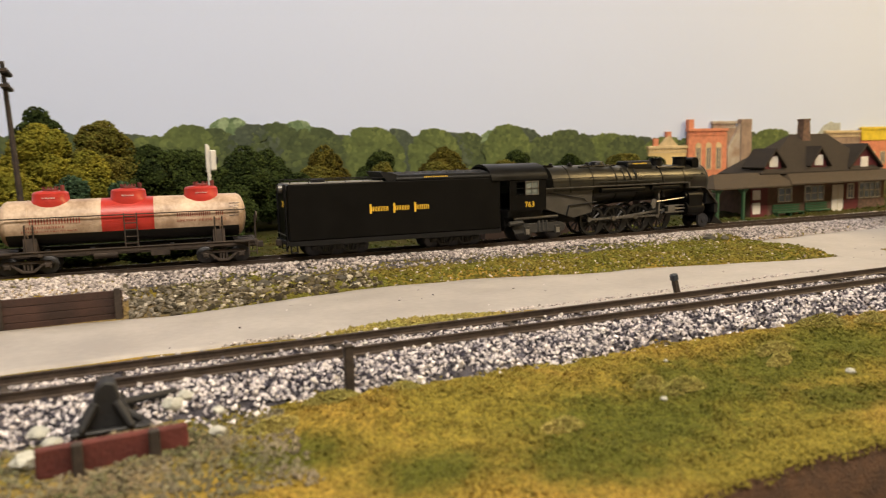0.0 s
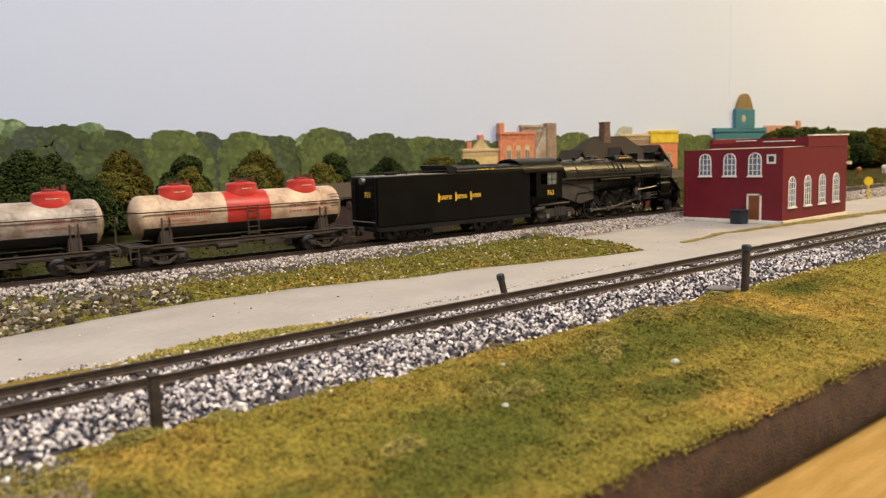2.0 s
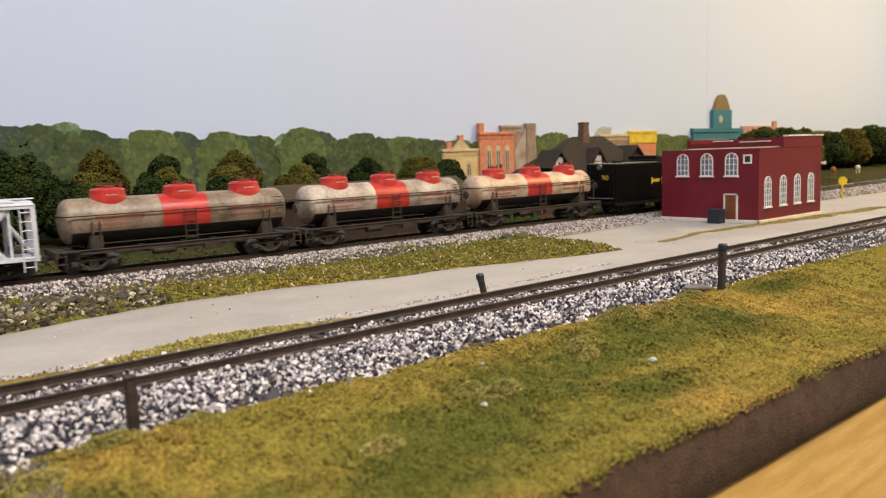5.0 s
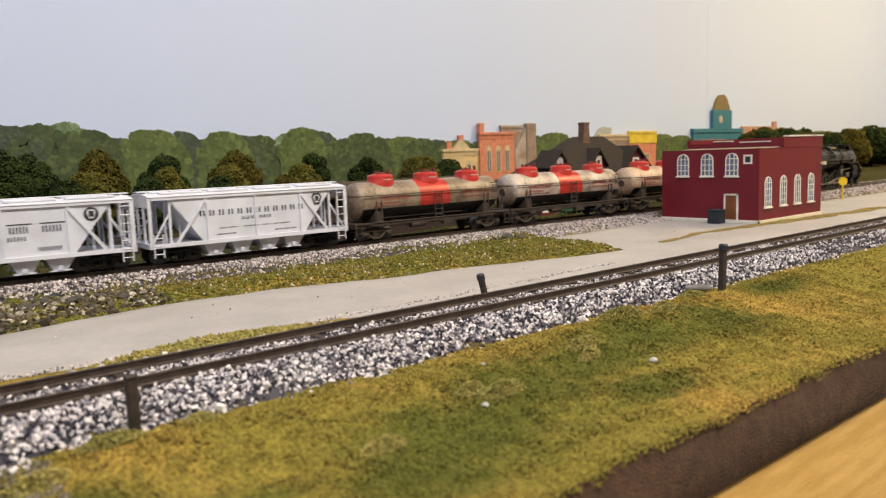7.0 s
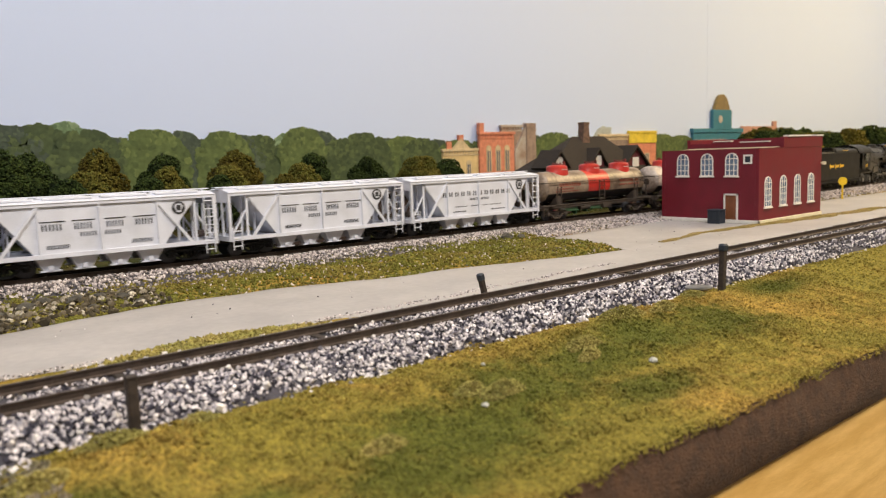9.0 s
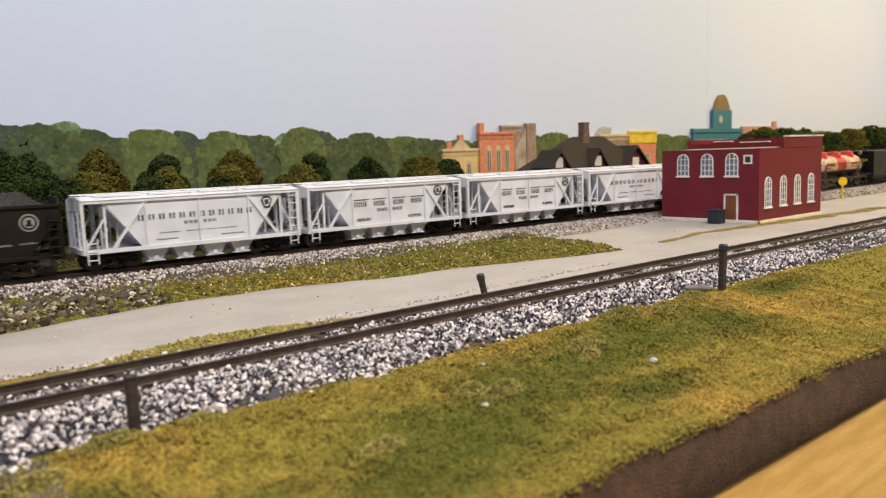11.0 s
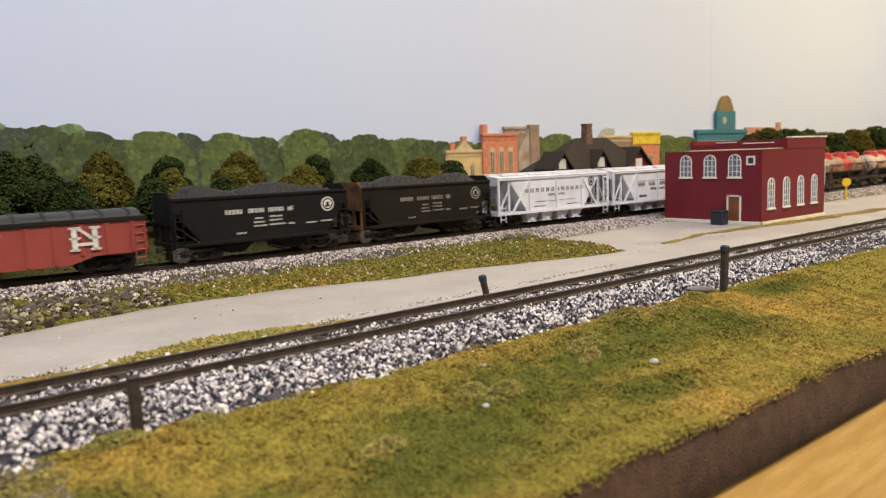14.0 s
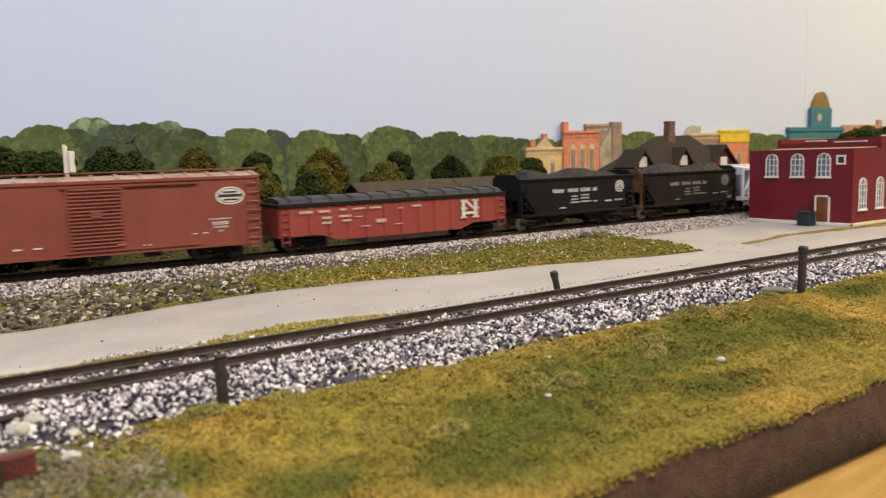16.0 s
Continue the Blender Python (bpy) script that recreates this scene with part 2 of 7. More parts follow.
M_WEED = turf_mat("grey_weeds", (0.24, 0.20, 0.14), (0.13, 0.13, 0.065), DARK, patch=0.5, per_piece=True)
M_WEEDPALE = turf_mat("dry_weeds", (0.40, 0.30, 0.13), (0.28, 0.22, 0.07), DARK, patch=0.5, per_piece=True)
M_ROAD = mat("grey_road_paint", (0.40, 0.372, 0.355), rough=0.5, scale=0.3, amount=0.11, bump=0.05, fine=3.0)
M_BED = mat("ballast_bed", (0.065, 0.06, 0.075), rough=0.95, scale=2, amount=0.3, bump=0.6)
M_STONE = ramp_mat("mixed_ballast", [(0.0, (0.026, 0.025, 0.036)), (0.32, (0.075, 0.07, 0.095)), (0.44, (0.24, 0.225, 0.26)), (0.60, (0.58, 0.54, 0.56)), (1.0, (0.84, 0.79, 0.80))], mottle=0.3)
M_STONE_FAR = ramp_mat("pale_ballast", [(0.0, (0.09, 0.08, 0.08)), (0.25, (0.28, 0.25, 0.25)), (0.6, (0.50, 0.445, 0.445)), (1.0, (0.70, 0.635, 0.625))], mottle=0.25)
M_ROCK = ramp_mat("dark_rock", [(0.0, (0.025, 0.02, 0.012)), (0.5, (0.085, 0.068, 0.042)), (0.8, (0.19, 0.16, 0.115)), (1.0, (0.58, 0.53, 0.44))], mottle=0.5)
M_RAIL = mat("weathered_rail", (0.085, 0.062, 0.05), rough=0.5, metal=0.35, scale=3, amount=0.2)
M_TIE = mat("dark_sleeper", (0.055, 0.042, 0.035), rough=0.85, scale=4, amount=0.25, rand=0.25)
M_DIRT = mat("brown_earth_paint", (0.08, 0.038, 0.018), rough=0.95, scale=3, amount=0.25, bump=0.9, fine=16)
M_SKY = mat("sky_backdrop_paint", (0.595, 0.70, 0.97), rough=0.38, scale=0.012, amount=0.03, bump=0.0, other=(0.575, 0.68, 0.95), spec=0.3)
M_PLASTER = mat("room_paint", (0.62, 0.60, 0.56), rough=0.8, scale=0.05, amount=0.04, bump=0.02)
M_FLOOR = mat("room_carpet", (0.25, 0.22, 0.19), rough=0.95, scale=0.1, amount=0.1)
M_BRICKRED = mat("dark_red_paint", (0.155, 0.0045, 0.016), rough=0.5, scale=0.8, amount=0.10, bump=0.08)
M_WHITE = mat("white_paint", (0.74, 0.71, 0.66), rough=0.55, scale=1.5, amount=0.06)
M_CREAM = mat("cream_trim", (0.72, 0.66, 0.48), rough=0.6, scale=1.5, amount=0.08)
M_PANE = mat("window_pane", (0.19, 0.26, 0.38), rough=0.12, scale=1.0, amount=0.3, bump=0.0)
M_DOOR = mat("brown_door", (0.22, 0.075, 0.028), rough=0.5)
M_DARKBLUE = mat("dark_blue_box", (0.02, 0.028, 0.042), rough=0.6)
M_ROOFTAN = mat("tan_roof", (0.33, 0.26, 0.18), rough=0.85)
M_SHINGLE = mat("brown_shingle", (0.030, 0.021, 0.015), rough=0.9, scale=2, amount=0.2, bump=0.5, rand=0.12)
M_POST = mat("dark_wood_post", (0.05, 0.035, 0.028), rough=0.75, scale=3, amount=0.3)
M_YELLOW = mat("yellow_paint", (0.78, 0.52, 0.02), rough=0.5)


def wood_mat():
    m = mat("pine_board", (0.90, 0.58, 0.20), rough=0.42, scale=0.9, amount=0.12, other=(0.72, 0.42, 0.115), fine=7)
    tc = [k for k in m.node_tree.nodes if k.type == "TEX_COORD"][0]
    mp = m.node_tree.nodes.new("ShaderNodeMapping")
    mp.inputs["Scale"].default_value = (0.35, 1, 3.0)
    m.node_tree.links.new(tc.outputs["Object"], mp.inputs["Vector"])
    for k in m.node_tree.nodes:
        if k.type == "TEX_NOISE":
            m.node_tree.links.new(mp.outputs["Vector"], k.inputs["Vector"])
    return m


M_PINE = wood_mat()


# ---- the lie of the land ----
def step(a, b, x):
    u = min(1.0, max(0.0, (x - a) / (b - a)))
    return u * u * (3 - 2 * u)


XK = (-170.0, -90.0, -25.0, -10.0, 5.0, 15.0, 28.0, 42.0, 56.0, 72.0, 90.0, 110.0, 150.0, 205.0)
YK = (54.0, 51.0, 46.53, 45.13, 43.61, 42.92, 42.51, 42.2, 41.6, 41.25, 41.25, 41.7, 44.0, 49.0)


def spline(xk, yk):
    n = len(xk)
    h = np.diff(xk)
    a, r = np.zeros((n, n)), np.zeros(n)
    a[0, 0] = a[-1, -1] = 1
    for i in range(1, n - 1):
        a[i, i - 1:i + 2] = h[i - 1], 2 * (h[i - 1] + h[i]), h[i]
        r[i] = 6 * ((yk[i + 1] - yk[i]) / h[i] - (yk[i] - yk[i - 1]) / h[i - 1])
    m = np.linalg.solve(a, r)

    def at(x):
        i = int(min(n - 2, max(0, np.searchsorted(xk, x) - 1)))
        d, e = x - xk[i], xk[i + 1] - x
        return float(m[i] * e ** 3 / (6 * h[i]) + m[i + 1] * d ** 3 / (6 * h[i]) + (yk[i] / h[i] - m[i] * h[i] / 6) * e + (yk[i + 1] / h[i] - m[i + 1] * h[i] / 6) * d)
    return at


main_y = spline(XK, YK)
GX = np.linspace(-169, 204, 1600)
GY = np.array([main_y(x) for x in GX])
GS = np.concatenate([[0], np.cumsum(np.hypot(np.diff(GX), np.diff(GY)))])
GS = GS - np.interp(0, GX, GS)


def on_main(s):
    """The point of the main line at s centimetres along it."""
    x = float(np.interp(s, GS, GX))
    return x, float(np.interp(x, GX, GY))


NEAR_Y, NEAR_TOP, MAIN_TOP = 19.95, 0.98, 0.74
FAR_X = (-170, -5, 3, 8.2, 12.3, 18, 23.3, 27.5, 32.5, 36, 38.5, 38.9, 39.4, 42.8, 55, 80, 205)
FAR_Y = (33.5, 33.6, 33.0, 34.3, 34.9, 34.5, 32.8, 32.4, 30.6, 29.2, 28.7, 33.0, 36.5, 36.4, 36.3, 35.4, 35.0)


def road_z(x):
    return 0.45 * step(25, 50, x)


def wob(x, y, s, a):
    return a * noise.noise(Vector((x * s, y * s, 3.7)))


def land(x, y):
    base = road_z(x)
    edge = float(np.interp(x, FAR_X, FAR_Y))
    z = base
    yc = float(np.interp(x, GX, GY))
    if y < 17.4:
        z = 0.42 * step(9.2, 17.4, y) + wob(x, y, 0.35, 0.22) * step(9.2, 12, y) * (1 - step(16, 17.4, y)) + wob(x, y, 1.3, 0.09) + wob(x + 40, y, 0.75, 0.12) * step(9.6, 11, y) * (1 - step(16.4, 17.4, y))
        z += 0.22 * step(13.5, 16, y) * (1 - step(16, 17.4, y)) * step(1.5, 4, x)
    elif y < 23.0:
        z = 0.42 + (NEAR_TOP - 0.48) * step(17.2, 18.4, y)
        if y > 21.4:
            z += (base - NEAR_TOP + 0.05) * step(21.4, 23.0, y)
    elif y > edge:
        z = base + (0.34 + wob(x, y, 0.5, 0.15)) * step(edge, edge + 2.4, y) * (1 - step(39.0, 41.0, x) * 0.6)
    if x < 0.35 and 34.2 < y < yc - 1.9:
        z = max(z, 1.02 - 0.35 * step(-0.6, 0.35, x))
    d = abs(y - yc)
    if d < 4.6:
        z = max(z, z + (MAIN_TOP - 0.06 - z) * (1 - step(2.0, 4.6, d)))
    if y > yc + 4:
        z = base + 0.3 + 0.045 * (y - yc - 4) + wob(x, y, 0.3, 0.3)
    return z


def sheet(name, xs, rows, material, label, category, parent=None):
    """A surface over x stations; rows(x) gives (y, z) pairs across."""
    verts, faces = [], []
    w = 0
    for x in xs:
        r = rows(x)
        w = len(r)
        verts += [(x, y, z) for y, z in r]
    for i in range(len(xs) - 1):
        for j in range(w - 1):
            a = i * w + j
            faces.append((a, a + w, a + w + 1, a + 1))
    ob = raw(name, verts, faces, material, parent, smooth=True)
    return tagged(ob, label, category, kind="structure") if parent is None else ob


XS = list(np.arange(-170, -12, 4.0)) + list(np.arange(-12, 70, 0.5)) + list(np.arange(70, 120, 1.0)) + list(np.arange(120, 231.5, 5.0))


def edge_y(x):
    return 9.35 + 0.28 * noise.noise(Vector((x * 0.16, 0.3, 0))) + 0.12 * noise.noise(Vector((x * 0.9, 5.3, 0)))


def ground_row(x):
    e = edge_y(x)
    ys = [e, e + 0.15] + list(np.linspace(e + 0.5, 23, 34)) + list(np.arange(23.5, 45.1, 0.5))
    return [(y, land(x, y) - (0.12 if 17.6 < y < 22.8 else 0)) for y in ys]


ground = sheet("ground", XS, ground_row, M_TURF, "layout ground covered in ochre and green foam turf", "ground")
back_ground = sheet("back_ground", XS, lambda x: [(y, land(x, y)) for y in list(np.arange(45, 51, 0.5)) + list(np.arange(51, 79, 2.0)) + [79.4]], M_BACK, "darker turf ground behind the main line", "ground")
RX = [x for x in XS if x < 38] + [38.2, 38.5, 38.7, 38.9, 39.1, 39.4] + [x for x in XS if x > 39.8]


def road_row(x):
    a = 26.3 + wob(x, 1, 0.4, 0.35) - 2.7 * step(15.5, 21, x) - 0.6 * step(40, 75, x)
    b = float(np.interp(x, FAR_X, FAR_Y)) + wob(x, 9, 0.6, 0.25)
    z = road_z(x) + 0.07
    return [(a - 0.1, z - 0.12), (a, z)] + [(a + (b - a) * k / 14, z + wob(x, a + k, 0.25, 0.03)) for k in range(1, 14)] + [(b, z), (b + 0.1, z - 0.15)]


road = sheet("road", RX, road_row, M_ROAD, "smooth pale grey painted dirt road and plaza", "road")


def near_row(x):
    return [(y, z - 0.02) for y, z in ((16.9, 0.30), (17.3, 0.46), (17.8, 0.72), (18.4, NEAR_TOP - 0.05), (19.2, NEAR_TOP - 0.03), (20.7, NEAR_TOP - 0.03), (21.6, NEAR_TOP - 0.06), (22.4, 0.5 + road_z(x) * 0.5), (23.1, road_z(x) + 0.02))]


def main_row(x):
    yc = main_y(x)
    b = road_z(x)
    return [(yc + d, z) for d, z in ((-4.4, land(x, yc - 4.4) + 0.01), (-3.2, 0.58 + 0.1 * b), (-2.0, MAIN_TOP - 0.03), (0, MAIN_TOP - 0.02), (2.0, MAIN_TOP - 0.03), (3.2, 0.55), (4.2, 0.3 + b * 0.6))]


ballast_near = sheet("ballast_near", XS, near_row, M_BED, "dark gritty bed under white and grey stone ballast", "ballast")
ballast_main = sheet("ballast_main", XS, main_row, M_BED, "dark gritty bed under pale stone ballast of the main line", "ballast")

# brown painted edge of the scenery and the pine board under it
fascia = sheet("earth_edge", XS, lambda x: [(edge_y(x) + 0.02, land(x, edge_y(x)) - 0.01), (edge_y(x) - 0.10, -0.35 + wob(x, 2, 0.8, 0.1)), (9.15 + wob(x, 3, 0.5, 0.1), -1.0), (9.12 + wob(x, 4, 0.7, 0.06), -1.4), (9.22, -1.74)], M_DIRT, "rough chocolate brown painted earth edge of the layout", "edge")
bm = bmesh.new()
box(bm, -170, 232, 9.28, 11.2, -14, -1.72)
pine = tagged(part("fascia_board", bm, M_PINE, bevel=0.12), "honey coloured pine board along the layout's front", "board", kind="structure")
bm = bmesh.new()
box(bm, -170, 232, 11.2, 80, -4, -2.2)
deck = tagged(part("layout_deck", bm, M_PINE), "plain plywood deck carrying the layout", "deck", kind="structure")
for lx in (-150, -20, 90, 190):
    for ly in (14, 74):
        bm = bmesh.new()
        box(bm, lx - 3, lx + 3, ly - 2, ly + 2, -112, -4)
        tagged(part("bench_leg", bm, M_PINE, bevel=0.2), "square pine leg of the bench under the layout", "leg", kind="structure")

# backdrop, room
bm = bmesh.new()
box(bm, -172, 232, 79.4, 80.4, -3, 95)
backdrop = tagged(part("backdrop", bm, M_SKY), "smooth painted pale blue-grey sky backdrop panel", "backdrop", kind="structure")
bm = bmesh.new()
box(bm, 131.62, 131.72, 79.37, 79.4, 3, 95)
part("panel_seam", bm, M_SKY, backdrop)
bm = bmesh.new()
box(bm, 231, 232, 9, 79.4, -14, 95)
tagged(part("backdrop_end", bm, M_SKY), "pale painted sky panel closing the layout's end", "backdrop", kind="structure")
for nm, dims, mt in (("floor", (-260, 330, -220, 120, -114, -112), M_FLOOR), ("ceiling", (-260, 330, -220, 120, 125, 130), M_PLASTER), ("wall_north", (-260, 330, 118, 122, -112, 125), M_PLASTER), ("wall_south", (-260, 330, -222, -218, -112, 125), M_PLASTER), ("wall_west", (-264, -260, -220, 120, -112, 125), M_PLASTER), ("wall_east", (330, 334, -220, 120, -112, 125), M_PLASTER)):
    bm = bmesh.new()
    box(bm, *dims)
    tagged(part(nm, bm, mt), "plain painted " + nm.split("_")[0] + " of the train room", nm.split("_")[0], kind="structure")
M_LAMPFRAME, M_DIFFUSER = M_WHITE, glow("lamp_diffuser", (1.0, 0.93, 0.82), 3.0)
for lx, ly, lz, sx, sy, watts, colour in LAMPS:
    lamp = thing("ceiling_light", "long white ceiling light with a glowing diffuser", "light", (lx, ly, 125))
    block("frame", (-sx / 2 - 2, sx / 2 + 2, -sy / 2 - 2, sy / 2 + 2, -3, 0), M_LAMPFRAME, lamp, bevel=0.3)
    block("diffuser", (-sx / 2, sx / 2, -sy / 2, sy / 2, -4, -3.02), M_DIFFUSER, lamp)


# ---- the train: each vehicle points along +x, rail head at z = 0 ----
M_TANKCREAM = mat("weathered_cream_paint", (0.62, 0.47, 0.355), rough=0.45, scale=0.55, amount=0.2, other=(0.30, 0.20, 0.135), bump=0.1, fine=5, rand=0.12)
M_TANKGREY = mat("weathered_grey_cream", (0.54, 0.47, 0.42), rough=0.45, scale=0.55, amount=0.2, other=(0.20, 0.15, 0.12), bump=0.1, fine=5, rand=0.12)
M_TANKBROWN = mat("weathered_brown_cream", (0.37, 0.285, 0.215), rough=0.4, scale=0.5, amount=0.2, other=(0.10, 0.07, 0.05), bump=0.1, fine=5)
M_TANKRED = mat("tank_red_paint", (0.50, 0.036, 0.027), rough=0.34, scale=1.0, amount=0.14, bump=0.08)
M_TANKBLACK = mat("tank_black_paint", (0.012, 0.011, 0.011), rough=0.5, scale=1, amount=0.2)
M_GRIME = mat("grimy_underframe", (0.032, 0.024, 0.02), rough=0.8, scale=2, amount=0.3, other=(0.055, 0.038, 0.029))
M_WHEEL = mat("wheel_steel", (0.075, 0.076, 0.085), rough=0.45, metal=0.5, scale=3)
M_BRIGHT = mat("bright_wheel", (0.45, 0.44, 0.42), rough=0.3, metal=0.9, scale=3)
M_BLACK = mat("locomotive_black", (0.004, 0.0038, 0.0036), rough=0.36, scale=1.0, amount=0.2, bump=0.03, spec=0.16)
M_SATIN = mat("boiler_jacket", (0.032, 0.03, 0.024), rough=0.3, metal=0.5, scale=1.0, amount=0.2, bump=0.03)
M_GRAPHITE = mat("graphite_sheet", (0.075, 0.068, 0.058), rough=0.45, metal=0.2, scale=1.0, amount=0.15)
M_DEEP = mat("deep_black", (0.006, 0.006, 0.007), rough=0.6, scale=2, amount=0.2, spec=0.3)
M_STEEL = mat("rod_steel", (0.27, 0.26, 0.245), rough=0.32, metal=0.85, scale=2, amount=0.15)
M_GOLD = mat("yellow_lettering", (0.85, 0.52, 0.05), rough=0.5, scale=3, amount=0.05)
M_HOPPER = mat("pale_grey_car_paint", (0.68, 0.70, 0.79), rough=0.45, scale=0.6, amount=0.08, bump=0.05)
M_LETTER = mat("black_lettering", (0.03, 0.03, 0.035), rough=0.6, scale=3)
M_FADED = mat("white_lettering", (0.70, 0.69, 0.66), rough=0.6, scale=3, amount=0.08)
M_REDLETTER = mat("faded_red_lettering", (0.36, 0.09, 0.055), rough=0.6, scale=3, amount=0.2)
M_COALCAR = mat("black_coal_car", (0.008, 0.008, 0.010), rough=0.55, scale=0.8, amount=0.2, bump=0.05, spec=0.2)
M_RUST = mat("orange_rust", (0.20, 0.085, 0.025), rough=0.85, scale=1.2, amount=0.3, other=(0.03, 0.02, 0.013), bump=0.3)
M_COALRUST = mat("weathered_coal_car", (0.006, 0.0058, 0.0055), rough=0.6, scale=0.35, amount=0.2, other=(0.014, 0.011, 0.0075), bump=0.1, spec=0.18)
M_COAL = ramp_mat("coal", [(0.0, (0.006, 0.006, 0.007)), (1.0, (0.03, 0.03, 0.032))], rough=0.6, mottle=0.5)
M_OXIDE = mat("oxide_red_paint", (0.235, 0.058, 0.04), rough=0.5, scale=0.5, amount=0.08, bump=0.05)
M_GONDOLA = mat("gondola_red_paint", (0.30, 0.052, 0.042), rough=0.5, scale=0.5, amount=0.09, bump=0.05)
M_ROOFMETAL = mat("roof_oxide_worn", (0.30, 0.15, 0.12), rough=0.55, scale=0.8, amount=0.15, other=(0.45, 0.33, 0.29))
M_GLASS = mat("cab_glass", (0.16, 0.18, 0.16), rough=0.08, scale=2, bump=0)


def bars(name, x0, x1, z0, z1, y, material, n, parent, label="", gap=0.3, breaks=()):
    """A line of writing as plain bars; breaks are skipped places between words."""
    bm = bmesh.new()
    w = (x1 - x0) / n
    for i in range(n):
        if i in breaks:
            continue
        a = x0 + i * w
        top = z1
        t = w * (1 - gap)
        for u in (0, t * 0.7):
            box(bm, a + u, a + u + t * 0.3, y - 0.012, y + 0.012, z0, top)
    return part(name, bm, material, parent, label, smooth=False)


def writing(body, size, x, y, z, material, parent, name="number", turn=0):
    cu = bpy.data.curves.new(name, "FONT")
    cu.body, cu.size, cu.extrude, cu.align_x = body, size * U, 0.008 * U, "CENTER"
    cu.materials.append(material)
    ob = new(name, cu)
    ob.parent = parent
    ob.matrix_basis = pose(x * U, y * U, z * U, 90, 0, turn)
    return ob


WHEELS = []  # (sub-part, radius, place) of every turning wheelset


def wheelset_mesh(r, material=None):
    bm = bmesh.new()
    for s in (-1, 1):
        a = 0.74 * s
        b = a + 0.12 * s
        turned(bm, [(min(a, b), r * 0.45), (min(a, b) + 0.001, r), (max(a, b) - 0.03, r), (max(a, b), r * 0.88)] if s > 0 else [(b, r * 0.88), (b + 0.03, r), (a - 0.001, r), (a, r * 0.45)], "y", (0, 0), 20)
        rod(bm, (0, b, 0), (0, b + 0.05 * s, 0), r * 0.3, 10)
        turned(bm, [(min(a, a - 0.05 * s), r * 1.09), (max(a, a - 0.05 * s), r * 1.09)], "y", (0, 0), 20)
    rod(bm, (0, -0.8, 0), (0, 0.8, 0), 0.1, 8)
    box(bm, r * 0.5, r * 0.62, -0.885, -0.86, -0.05, 0.05)
    return finish("wheelset", bm, material or M_WHEEL)


ME_WHEEL = wheelset_mesh(0.47)
ME_WHEEL_BRIGHT = wheelset_mesh(0.47, M_BRIGHT)


def sideframe_mesh(axles, pitch, material):
    """Cast truck side with journal boxes, springs and open windows."""
    bm = bmesh.new()
    half = pitch * (axles - 1) / 2
    y0, y1 = -0.09, 0.09
    prism(bm, [(-half - 0.3, 0.56), (-half - 0.1, 0.76), (half + 0.1, 0.76), (half + 0.3, 0.56), (half + 0.1, 0.60), (-half - 0.1, 0.60)], "y", y0, y1)
    for k in range(axles - 1):
        c = -half + pitch * (k + 0.5)
        box(bm, c - 0.32, c + 0.32, y0, y1, 0.12, 0.26)
        prism(bm, [(c - 0.30, 0.12), (c - 0.22, 0.26), (c - pitch / 2 + 0.25, 0.62), (c - pitch / 2 + 0.05, 0.62)], "y", y0, y1)
        prism(bm, [(c + 0.30, 0.12), (c + 0.22, 0.26), (c + pitch / 2 - 0.25, 0.62), (c + pitch / 2 - 0.05, 0.62)], "y", y0, y1)
        for s in (-0.17, 0, 0.17):
            rod(bm, (c + s, 0, 0.26), (c + s, 0, 0.62), 0.07, 8)
    for k in range(axles):
        c = -half + pitch * k
        box(bm, c - 0.17, c + 0.17, y0 - 0.07, y1, 0.36, 0.62)
        box(bm, c - 0.12, c + 0.12, y0 - 0.10, y0 - 0.06, 0.40, 0.58)
    return finish("sideframe", bm, material, bevel=0.02)


ME_SIDE = {}


def truck(car, x, axles=2, pitch=1.93, material=None, bright=False):
    """A truck with its bolster, two side frames and wheelsets."""
    material = material or M_GRIME
    key = (axles, pitch, material.name)
    if key not in ME_SIDE:
        ME_SIDE[key] = sideframe_mesh(axles, pitch, material)
    bm = bmesh.new()
    box(bm, -0.22, 0.22, -1.0, 1.0, 0.42, 0.70)
    rod(bm, (0, 0, 0.6), (0, 0, 1.0), 0.25, 10)
    bol = part("truck", bm, material, car, bevel=0.03, at=(x, 0, 0))
    for y in (-1.06, 1.06):
        f = new("sideframe", ME_SIDE[key])
        f.parent = bol
        f.matrix_basis = pose(0, y * U, 0, 0, 0, 0 if y < 0 else 180)
    for k in range(axles):
        dx = (k - (axles - 1) / 2) * pitch
        w = new("wheelset", ME_WHEEL_BRIGHT if bright and k == 0 else ME_WHEEL)
        w.parent = bol
        w.matrix_basis = pose(dx * U, 0, 0.47 * U)
        WHEELS.append((w, 0.47, dx))
    return bol


def coupler(car, x, z=0.85):
    s = 1 if x > 0 else -1
    bm = bmesh.new()
    box(bm, min(x - 0.5 * s, x + 0.25 * s), max(x - 0.5 * s, x + 0.25 * s), -0.11, 0.11, z - 0.1, z + 0.1)
    box(bm, min(x + 0.2 * s, x + 0.5 * s), max(x + 0.2 * s, x + 0.5 * s), -0.2, 0.14, z - 0.18, z + 0.18)
    return part("coupler", bm, M_GRIME, car, bevel=0.04)


